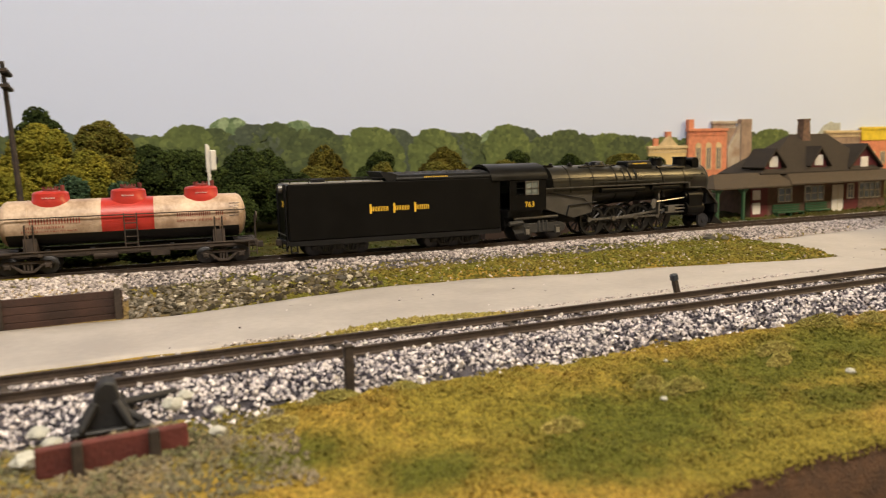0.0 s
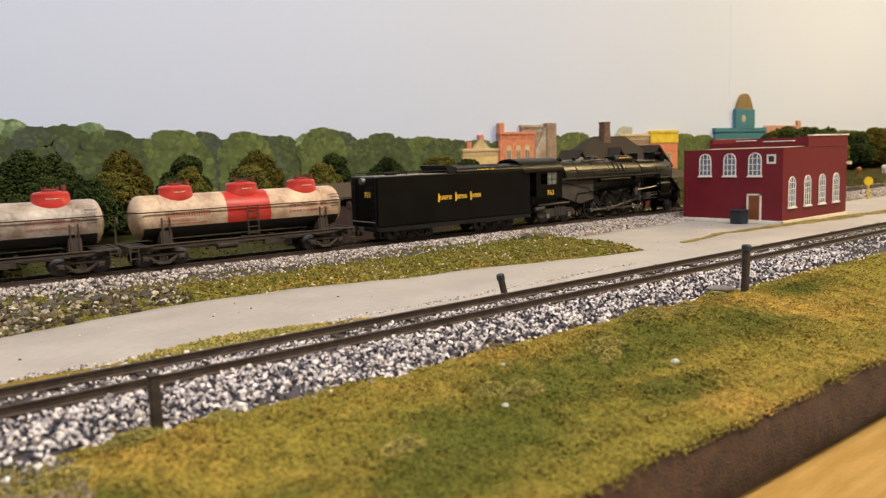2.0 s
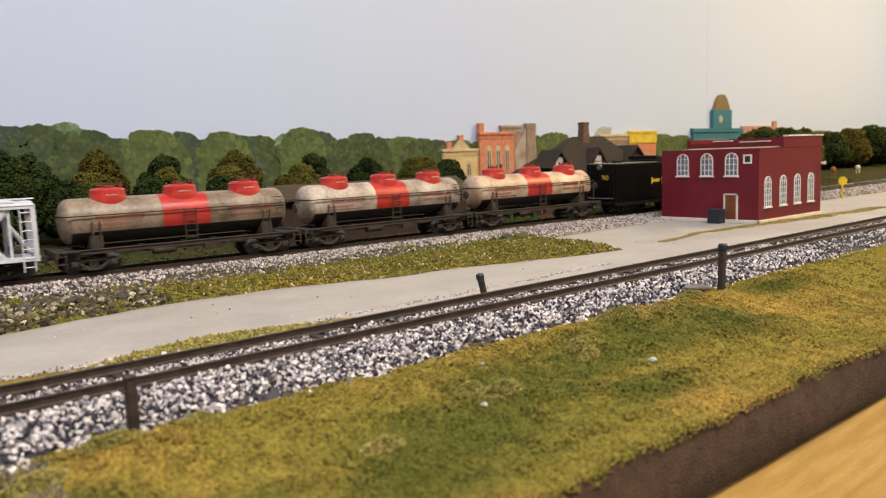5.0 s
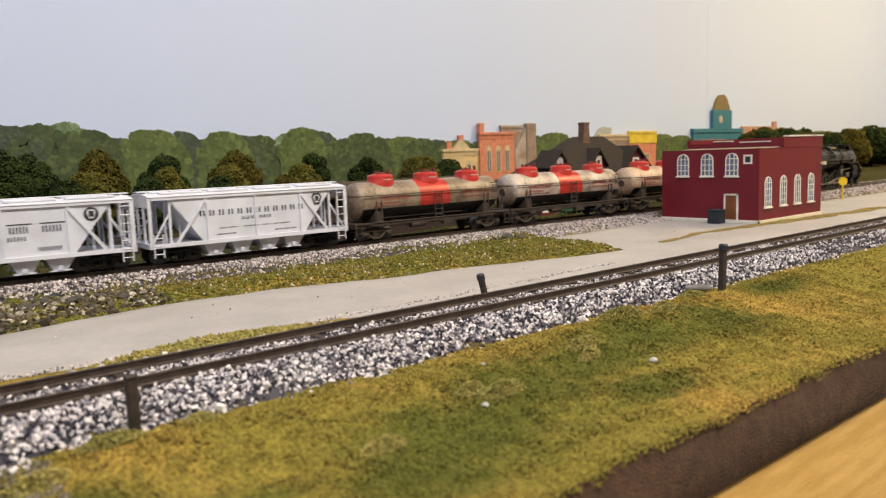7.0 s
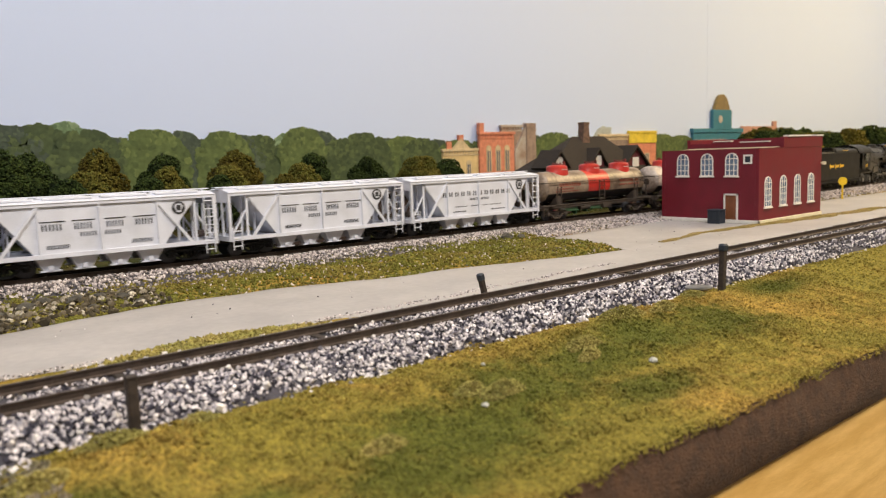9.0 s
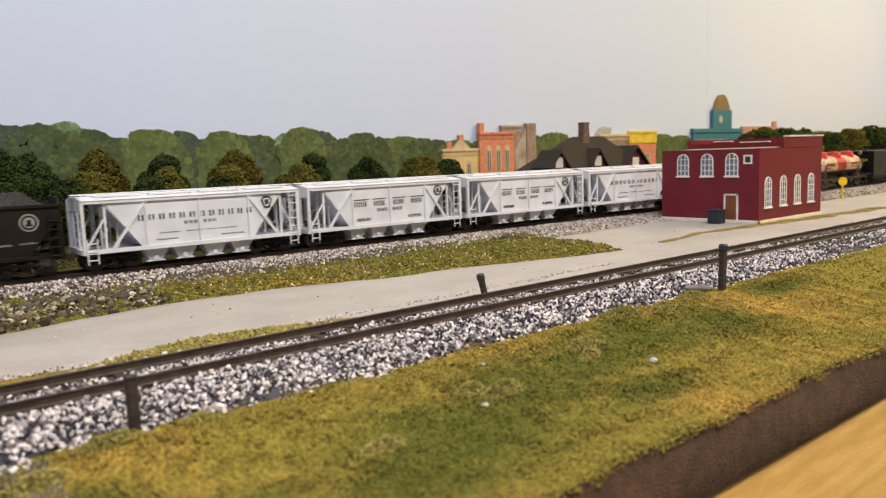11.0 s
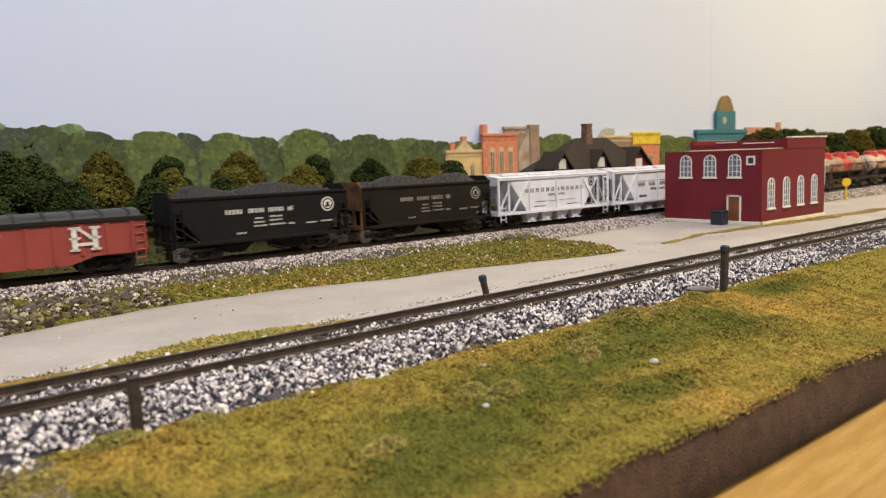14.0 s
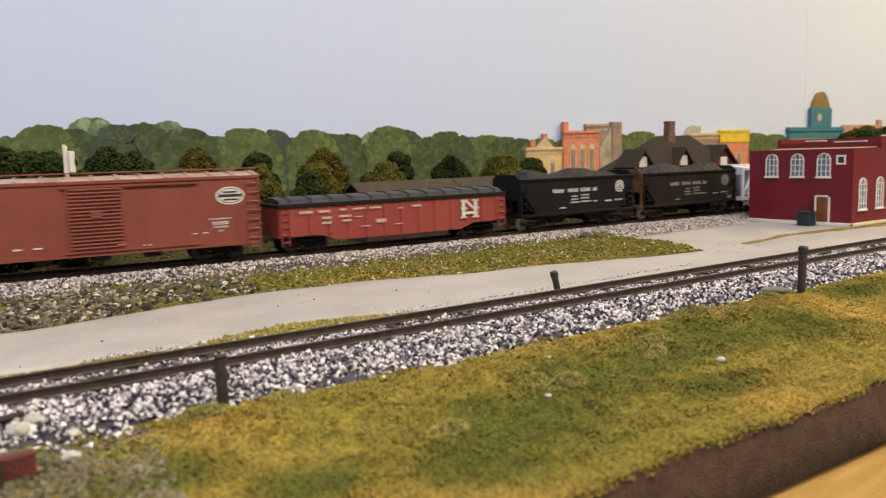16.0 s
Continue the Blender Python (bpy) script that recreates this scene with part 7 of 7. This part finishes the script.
def stones_near(n, x0, x1, lo, hi):
    c, s = [], []
    while len(c) < n:
        x = x0 + (x1 - x0) * RNG.random()
        y = RNG.uniform(16.7, 23.2)
        d = abs(y - NEAR_Y)
        if 0.66 < d < 1.04:
            continue
        between = d < 0.7
        if between and (RNG.random() < 0.1 or noise.noise(Vector((x * 0.9, y * 1.4, 1))) < -0.3):
            continue
        if d < 1.5 and not between and RNG.random() < 0.45:
            continue
        if y < 17.3 + 0.25 * math.sin(x * 0.9) and RNG.random() < 0.75:
            continue
        if 22.4 < y and RNG.random() < 0.6:
            continue
        size = RNG.uniform(lo, hi) * (0.7 if between else 1)
        c.append((x, y, near_bed(x, y) + size * (0.55 if d > 1.5 else 0.3) + (RNG.random() * 0.1 if d > 1.7 else 0.06)))
        s.append(size)
    return np.array(c), np.array(s)


ca, sa = stones_near(17000, -3, 14, 0.022, 0.062)
cb, sb = stones_near(15000, 14, 40, 0.03, 0.07)
c, s = np.concatenate([ca, cb]), np.concatenate([sa, sb])
v, f = scatter(RNG, c, s, CUBE * 0.8, CUBF, 0.65, 0.5)
tagged(raw("ballast_stones", v, f, M_STONE), "loose white, grey and near-black ballast stones beside the siding", "ballast", kind="stuff")
c, s = stones_near(12000, 40, 112, 0.045, 0.09)
v, f = scatter(RNG, c, s, OCTA, OCTF, 0.8, 0.3)
tagged(raw("ballast_stones", v, f, M_STONE), "loose pale and dark ballast stones along the siding", "ballast", kind="stuff")
SHAPES = []
for k in range(6):
    v, f = scatter(RNG, np.zeros((1, 3)), np.ones(1), CUBE * 0.8, CUBF, 0.8, 0.3)
    me = bpy.data.meshes.new("stone")
    me.from_pydata((v * U).tolist(), [], f)
    SHAPES.append(me)
M_STONE_SOLO = ramp_mat("single_ballast", [(0.0, (0.05, 0.05, 0.075)), (0.4, (0.36, 0.34, 0.37)), (0.6, (0.62, 0.58, 0.58)), (1.0, (0.84, 0.80, 0.77))], island=False, mottle=0.25)
for me in SHAPES:
    me.materials.append(M_STONE_SOLO)
c, s = stones_near(260, 0, 14, 0.05, 0.085)
for k, (p, q) in enumerate(zip(c, s)):
    o = new("stone", SHAPES[k % 6])
    o.parent = ballast_near
    o.matrix_basis = Matrix.LocRotScale(Vector(p) * U + Vector((0, 0, 0.0005)), Euler((k, 2 * k, 3 * k)), (q, q, q))


def stones_main(n, x0, x1, lo, hi):
    c, s = [], []
    while len(c) < n:
        x = x0 + (x1 - x0) * RNG.random()
        yc = float(np.interp(x, GX, GY))
        d = RNG.uniform(-4.5 if x < 39.5 else -5.6, 3.2)
        if 0.7 < abs(d) < 1.0:
            continue
        if abs(d) < 1.5 and RNG.random() < 0.5:
            continue
        if 5 < x < 39.5 and d < -3.4 + 0.5 * math.sin(x * 0.5) and RNG.random() < 0.75:
            continue
        r = main_row(x)
        z = float(np.interp(yc + d, [a for a, _ in r], [b for _, b in r])) if d > -4.4 else land(x, yc + d)
        size = RNG.uniform(lo, hi)
        c.append((x, yc + d, z + size * 0.4 + (RNG.random() * 0.08 if abs(d) > 1.6 else 0.0)))
        s.append(size)
    return np.array(c), np.array(s)


c, s = stones_main(17000, -8, 60, 0.055, 0.115)
v, f = scatter(RNG, c, s, OCTA, OCTF, 0.8, 0.3)
tagged(raw("main_ballast_stones", v, f, M_STONE_FAR), "loose pinkish grey ballast stones of the main line", "ballast", kind="stuff")
c, s = stones_main(5000, 60, 125, 0.09, 0.15)
v, f = scatter(RNG, c, s, OCTA, OCTF, 0.8, 0.3)
tagged(raw("main_ballast_stones", v, f, M_STONE_FAR), "loose grey ballast stones of the main line", "ballast", kind="stuff")


def crumbs(name, n, x0, x1, y0, y1, lo, hi, material, words, keep=None, clump=0.0, lift=0.3):
    c, s = [], []
    while len(c) < n:
        x, y = RNG.uniform(x0, x1), RNG.uniform(y0, y1)
        if keep is not None and not keep(x, y):
            continue
        if clump and noise.noise(Vector((x * 0.8, y * 0.8, 9))) < clump and RNG.random() < 0.7:
            continue
        size = RNG.uniform(lo, hi)
        c.append((x, y, land(x, y) + size * lift + (0 if not clump else max(0, noise.noise(Vector((x * 0.8, y * 0.8, 9)))) * 0.25 * RNG.random())))
        s.append(size)
    v, f = scatter(RNG, np.array(c), np.array(s), OCTA, OCTF, 0.7, 0.4)
    return tagged(raw(name, v, f, material), words, "turf", kind="stuff")


crumbs("turf_crumbs", 52000, 1.5, 34, 9.4, 17.2, 0.022, 0.05, M_TUFT, "fine ochre and green foam turf crumbs on the front slope", lift=0.1)
crumbs("turf_crumbs", 14000, 34, 90, 9.4, 17.0, 0.03, 0.06, M_TUFT, "fine ochre foam turf crumbs on the front slope", lift=0.1)
crumbs("turf_clumps", 5600, 1.5, 40, 10.5, 17.5, 0.03, 0.075, M_TUFT, "coarse green foam clumps on the front slope", clump=0.22)


rim = [(x, edge_y(x) + RNG.uniform(-0.12, 0.25)) for x in RNG.uniform(5, 60, 5200)]
c = np.array([(x, y, land(x, max(y, edge_y(x))) - 0.9 * max(0.0, edge_y(x) - y) + RNG.uniform(-0.02, 0.05)) for x, y in rim])
v, f = scatter(RNG, c, RNG.uniform(0.022, 0.055, len(c)), OCTA, OCTF, 0.7, 0.4)
tagged(raw("rim_turf", v, f, M_TUFT), "ragged ochre turf crumbs along the earth edge", "turf", kind="stuff")


def verge(x, y):
    return y > float(np.interp(x, FAR_X, FAR_Y)) + 0.1 and y < main_y(x) - 3.0


crumbs("verge_turf", 9000, 3, 40, 28.5, 41, 0.06, 0.14, M_MOSSCRUMB, "mossy olive foam turf on the main line's verge", verge)
crumbs("verge_stones", 900, 3, 40, 28.5, 41, 0.05, 0.10, M_STONE_FAR, "scattered pale stones in the verge turf", verge)
crumbs("siding_weeds", 4600, 5, 16.5, 23.2, 26.9, 0.05, 0.13, M_TUFTPALE, "yellow-green weeds between road and siding", lambda x, y: y < 23.6 + 3.2 * max(0.0, math.sin((x - 5) / 11.5 * math.pi)) ** 0.6, lift=1.0)
crumbs("plaza_weeds", 15000, 42, 74, 26.3, 29.8, 0.03, 0.06, M_WEEDPALE, "dry yellow weeds along the red building", lambda x, y: abs(y - float(np.interp(x, (42, 48, 53, 60, 70, 74), (28.8, 28.9, 28.4, 27.7, 27.2, 27.1))) + wob(x, 5, 0.5, 0.5)) < 0.25 + 0.35 * step(46, 60, x) + wob(x, 2, 0.9, 0.2), lift=2.0)
crumbs("grey_weeds", 3200, -4.5, 3.2, 12.8, 17.2, 0.04, 0.10, M_WEED, "grey-green weeds and grit round the timber edging")
crumbs("wall_ballast", 2600, -9, 0.5, 33.95, 41.5, 0.07, 0.13, M_STONE_FAR, "pale ballast stones heaped behind the retaining wall")
crumbs("bank_moss", 5200, 2.5, 13, 33.2, 38.5, 0.06, 0.15, M_MOSSCRUMB, "mossy turf between the bank's rocks", verge)
crumbs("road_grit", 130, 1, 60, 26.5, 33.5, 0.02, 0.055, M_STONE, "scattered dark and white grit on the road", lambda x, y: y < float(np.interp(x, FAR_X, FAR_Y)) - 0.2, lift=1.6)
crumbs("road_edge_chips", 1100, 3, 34, 25.7, 26.7, 0.03, 0.07, M_STONE_FAR, "pale chips along the road's broken edge", lambda x, y: abs(y - 26.25 - wob(x, 1, 0.4, 0.35)) < 0.22, lift=1.2)
crumbs("behind_turf", 5000, -8, 120, 45.5, 58, 0.08, 0.18, M_BACKCRUMB, "darker turf crumbs behind the main line")
c = np.array([(x, y, land(x, y) + 0.12) for x, y in zip(RNG.uniform(2.2, 12.6, 900), RNG.uniform(33.4, 38.2, 900)) if y > float(np.interp(x, FAR_X, FAR_Y)) + 0.1])
v, f = scatter(RNG, c, RNG.uniform(0.07, 0.19, len(c)), ROUND, ROUNDF, 0.75, 0.42)
tagged(raw("rubble", v, f, M_ROCK), "dark mossy rock rubble on the main line's bank", "rubble", kind="stuff")
c = np.array([(x, y, land(x, y) + 0.1) for x, y in zip(RNG.uniform(0.3, 6.0, 620), RNG.uniform(33.0, 39.0, 620)) if y > float(np.interp(x, FAR_X, FAR_Y)) + 0.1])
v, f = scatter(RNG, c, RNG.uniform(0.07, 0.17, len(c)), ROUND, ROUNDF, 0.75, 0.42)
tagged(raw("rubble", v, f, M_RUBBLE), "tumbled grey stone rubble beside the retaining wall", "rubble", kind="stuff")


def rock(x, y, z, r, seed, words, m=None):
    rng = np.random.default_rng(seed)
    bm = bmesh.new()
    bmesh.ops.create_icosphere(bm, subdivisions=2, radius=r)
    for q in bm.verts:
        q.co *= 1 + 0.35 * noise.noise(q.co * (1.6 / r) + Vector((seed, 0, 0)))
        q.co.z *= 0.7
    ob = part("rock", bm, m or M_ROCKSOLO, at=(x, y, z, 0, 0, rng.uniform(0, 360)), smooth=False)
    return tagged(ob, words, "rock")


M_ROCKSOLO = mat("grey_rock", (0.11, 0.10, 0.082), rough=0.9, scale=2, amount=0.35, bump=0.6, rand=0.3)
M_WHITEROCK = mat("white_rock", (0.47, 0.47, 0.42), rough=0.85, scale=3, amount=0.15, bump=0.4)
for k, (x, y, r) in enumerate(((37.0, 37.6, 0.45), (37.8, 37.0, 0.3), (6.8, 36.8, 0.4), (7.6, 37.4, 0.35), (8.8, 36.9, 0.42), (9.9, 37.2, 0.36), (10.8, 36.6, 0.32), (11.3, 35.6, 0.28), (5.6, 36.2, 0.3), (9.2, 35.6, 0.25))):
    rock(x, y, land(x, y) + 0.1, r, 20 + k, "dark grey boulder set in the grassy bank")
for k, (x, y, r) in enumerate(((0.72, 17.75, 0.27), (1.05, 17.95, 0.22), (1.55, 16.2, 0.2), (-2.35, 16.0, 0.3), (1.75, 17.4, 0.17), (12.4, 13.5, 0.09), (18.9, 13.1, 0.13), (14.0, 15.3, 0.07), (-1.9, 17.0, 0.22), (-2.2, 17.5, 0.25))):
    rock(x, y, land(x, y) + r * 0.45, r, 60 + k, "small white stone lying in the grass", M_WHITEROCK)

# fluffy pale clumps standing out of the front slope
for k, (x, y, r) in enumerate(((17.9, 14.9, 0.75), (17.4, 14.3, 0.45), (13.3, 13.8, 0.75), (12.6, 14.3, 0.5), (9.1, 13.2, 0.6), (21.6, 16.3, 1.2), (23.4, 15.8, 0.7), (4.4, 16.5, 0.8), (2.7, 15.9, 0.7), (6.3, 16.4, 0.5), (26.4, 16.6, 0.9))):
    n = 900
    ang, rad = RNG.uniform(0, 6.28, n), r * RNG.random(n) ** 0.6
    c = np.array([(x + q * math.cos(a), y + 0.5 * q * math.sin(a), land(x + q * math.cos(a), y + 0.5 * q * math.sin(a)) + 0.26 * (1 - (q / r) ** 2) * RNG.random() + 0.03) for a, q in zip(ang, rad)])
    v, f = scatter(RNG, c, RNG.uniform(0.02, 0.048, n), OCTA, OCTF, 0.8, 0.4)
    tagged(raw("turf_tuft", v, f, M_TUFTPALE), "pale fluffy foam tuft on the grassy slope", "grass tuft", "tufts on the slope", "stuff")

# ---- small things ----
def post(x, y, z0, z1, w, words, lean=0.0, cap=False):
    p = thing("post", words, "post", (x, y, z0, lean * 0.3, lean, 0))
    block("shaft", (-w / 2, w / 2, -w / 2, w / 2, -0.4, z1 - z0), M_POST, p, bevel=0.03)
    if cap:
        block("cap", (-w * 0.65, w * 0.65, -w * 0.65, w * 0.65, z1 - z0 - 0.28, z1 - z0 + 0.04), M_DARKBLUE, p, "dark slate cap", bevel=0.06)
    else:
        block("head", (-w * 0.56, w * 0.56, -w * 0.56, w * 0.56, z1 - z0 - 0.06, z1 - z0 + 0.02), M_POST, p, bevel=0.02)


post(5.12, 17.3, 0.35, 1.78, 0.24, "short dark wooden post at the siding's edge", 0, False)
post(28.4, 16.4, 0.35, 2.46, 0.25, "dark post with a slate cap in the grass", 2, True)
post(21.95, 23.75, 0.45, 1.36, 0.23, "short leaning black stub post beside the road", -12, True)
plate = thing("metal_plate", "small flat dark metal plate lying in the grass", "plate", (27.6, 16.95, 0.74))
bm = bmesh.new()
turned(bm, [(-0.05, 0.5), (0.02, 0.56), (0.05, 0.5)], "z", (0, 0), 18)
part("disc", bm, M_STEEL, plate)
sign = thing("yellow_sign", "round yellow trackside sign on a yellow post", "sign", (83.6, 34.6, 0.45))
bm = bmesh.new()
rod(bm, (0, 0, -0.1), (0, 0, 1.7), 0.10, 8)
part("sign_post", bm, M_YELLOW, sign)
bm = bmesh.new()
turned(bm, [(-0.06, 0.45), (0.06, 0.45)], "y", (0, 1.95), 20)
part("sign_disc", bm, M_YELLOW, sign, at=(0, 0, 0, 0, 0, -40))

# far retaining wall of boards
M_BOARD = mat("dark_red_board", (0.055, 0.026, 0.02), rough=0.85, scale=0.8, amount=0.3, bump=0.4, rand=0.2)
wall = thing("retaining_wall", "dark stained plank retaining wall under the main line", "retaining wall", (-20, 33.85, 0.0))
for k in range(4):
    block("plank", (0, 20.1, -0.08, 0.08, -0.05 + 0.335 * k, 0.27 + 0.335 * k), M_BOARD, wall, bevel=0.02)
for x in (1, 5.5, 10.5, 15.4, 19.9):
    block("wall_post", (x - 0.14, x + 0.14, -0.24, -0.08, -0.1, 1.38), M_POST, wall, bevel=0.03)
# near red timber with stakes
M_TIMBER = mat("red_timber", (0.135, 0.028, 0.022), rough=0.8, scale=1.0, amount=0.25, bump=0.4)
t = thing("timber_wall", "dark red timber edging held by two dark stakes", "edging", (-0.65, 15.55, 0.28, 0, 0, 3))
block("timber", (-1.5, 1.5, -0.12, 0.12, 0, 0.66), M_TIMBER, t, "dark red timber", bevel=0.04)
for x in (-0.72, 0.78):
    block("stake", (x - 0.11, x + 0.11, -0.34, -0.12, -0.35, 0.72), M_POST, t, bevel=0.03)
# switch stand lever beside the siding
M_TARP = mat("dark_switch_plastic", (0.014, 0.014, 0.016), rough=0.6, scale=2, amount=0.2)
sw = thing("switch_machine", "dark grey ground switch machine with a long arm", "switch machine", (-0.75, 17.4, 0.62))
bm = bmesh.new()
prism(bm, [(-0.62, 0), (0.55, 0), (0.5, 0.28), (0.3, 0.62), (0.22, 1.02), (-0.02, 1.1), (-0.2, 0.92), (-0.3, 0.55), (-0.5, 0.3)], "y", -0.32, 0.32)
for x, y in ((-0.45, -0.42), (0.4, -0.45), (0.5, 0.4)):
    rod(bm, (x * 0.5, y * 0.6, 0.6), (x * 1.3, y * 1.2, 0.02), 0.13, 7, 0.09)
part("housing", bm, M_TARP, sw, bevel=0.12)
bm = bmesh.new()
rod(bm, (0.1, 0.1, 0.42), (1.6, 0.75, 0.36), 0.11, 8, 0.08)
rod(bm, (0.1, 0, 0.5), (0.7, -0.25, 0.1), 0.09, 8)
part("arm", bm, M_TARP, sw)
block("base_plate", (-0.8, 0.9, -0.5, 0.5, -0.06, 0.02), M_TARP, sw, bevel=0.03)
# telegraph pole and white signal
pole = thing("telegraph_pole", "tall dark telegraph pole with short cross arms", "pole", (-5.0, 52.5, 0.7))
bm = bmesh.new()
rod(bm, (0.25, 0, -0.2), (-0.25, 0, 12.4), 0.22, 8, 0.13)
part("shaft", bm, M_POST, pole)
for z in (11.6, 10.7):
    block("cross_arm", (-0.35, 0.15, -1.6, 1.6, z, z + 0.22), M_POST, pole, bevel=0.03)
    for y in (-1.4, -0.8, 0.8, 1.4):
        bm = bmesh.new()
        rod(bm, (-0.12, y, z + 0.2), (-0.12, y, z + 0.52), 0.09, 8, 0.05)
        part("insulator", bm, M_DEEP, pole)
sig = thing("signal_mast", "white railway signal mast with a rear target plate", "signal", (6.45, 52.0, 0.6))
bm = bmesh.new()
rod(bm, (0, 0, -0.2), (0, 0, 4.2), 0.12, 8)
part("mast", bm, M_POST, sig, "dark lower mast")
bm = bmesh.new()
rod(bm, (0, 0, 4.2), (0, 0, 7.2), 0.12, 8)
part("upper_mast", bm, M_WHITE, sig)
block("target", (-0.16, 0.02, -0.12, 0.12, 5.4, 7.3), M_WHITE, sig, bevel=0.03)
block("signal_head", (0.1, 0.5, -0.25, 0.25, 5.5, 6.9), M_WHITE, sig, "white signal head", bevel=0.08)
bm = bmesh.new()
turned(bm, [(0.5, 0.3), (0.62, 0.2)], "x", (0, 6.2), 12)
part("hood", bm, M_DEEP, sig)

# two cow figures grazing beyond the line
def cow(x, y, m, words):
    bm = bmesh.new()
    z = 0
    turned(bm, [(-0.95, 0.1), (-0.85, 0.34), (0, 0.42), (0.75, 0.38), (0.95, 0.18)], "x", (0, 1.0), 12)
    for a in (-0.65, 0.65):
        for b in (-0.2, 0.2):
            rod(bm, (a, b, -0.05), (a, b, 0.85), 0.09, 6)
    rod(bm, (0.85, 0, 1.15), (1.35, 0, 0.85), 0.18, 8, 0.12)
    ob = part("cow_figure", bm, m, at=(x, y, land(x, y), 0, 0, 20))
    return tagged(ob, words, "figurine")


cow(128, 54.5, mat("brown_cow", (0.35, 0.14, 0.05), rough=0.6), "small brown cow figure standing in the grass")
cow(140, 55.5, M_WHITE, "small white cow figure standing in the grass")


# ---- what moves ----
TRAIN_T = (0.0, 1.0, 2.0, 3.0, 4.0, 5.3, 6.5, 7.5, 8.5, 9.5, 11.3, 12.3, 13.3, 14.3, 15.2, 16.0)
TRAIN_S = (0.0, 8.93, 17.64, 26.33, 34.72, 45.77, 56.3, 65.01, 73.65, 82.43, 98.71, 108.0, 117.61, 127.26, 135.77, 143.22)
RAIL_HEAD = 1.0


def motions():
    run = spline(TRAIN_T, TRAIN_S)

    def stand(s, base):
        (xa, ya), (xb, yb) = on_main(s - base / 2), on_main(s + base / 2)
        return pose((xa + xb) / 2 * U, (ya + yb) / 2 * U, RAIL_HEAD * U, 0, 0, math.degrees(math.atan2(yb - ya, xb - xa)))

    for ob, s0, base in VEHICLES:
        walk(ob, [(k * 0.5, stand(s0 + run(k * 0.5), base)) for k in range(33)])
    frames = range(0, 481, 2)
    for ob, r, x in WHEELS:
        walk(ob, [(k / 30, pose(x * U, 0, r * U, 0, math.degrees(run(k / 30) / r), 0)) for k in frames])
    crank = 0.36
    frames = range(0, 481, 3)
    for ob, x in DRIVERS:
        walk(ob, [(k / 30, pose(x * U, 0, 1.0 * U, 0, math.degrees(run(k / 30)) + 200, 0)) for k in frames])

    def pin(t):
        a = run(t) + radians(200)
        return crank * math.cos(a), -crank * math.sin(a)

    rods, mains, heads = [], [], []
    for k in frames:
        dx, dz = pin(k / 30)
        rods.append((k / 30, pose(dx * U, 0, (1.0 + dz) * U)))
        lift = (1.55 - 1.0) - dz
        reach = math.sqrt(4.75 ** 2 - lift ** 2)
        px = -0.27 + dx
        mains.append((k / 30, pose(px * U, 0, (1.0 + dz) * U, 0, -math.degrees(math.asin(lift / 4.75)), 0)))
        heads.append((k / 30, pose((px + reach) * U, 0, 1.55 * U)))
    walk(SIDE_ROD, rods)
    walk(MAIN_ROD, mains)
    walk(CROSSHEAD, heads)


motions()
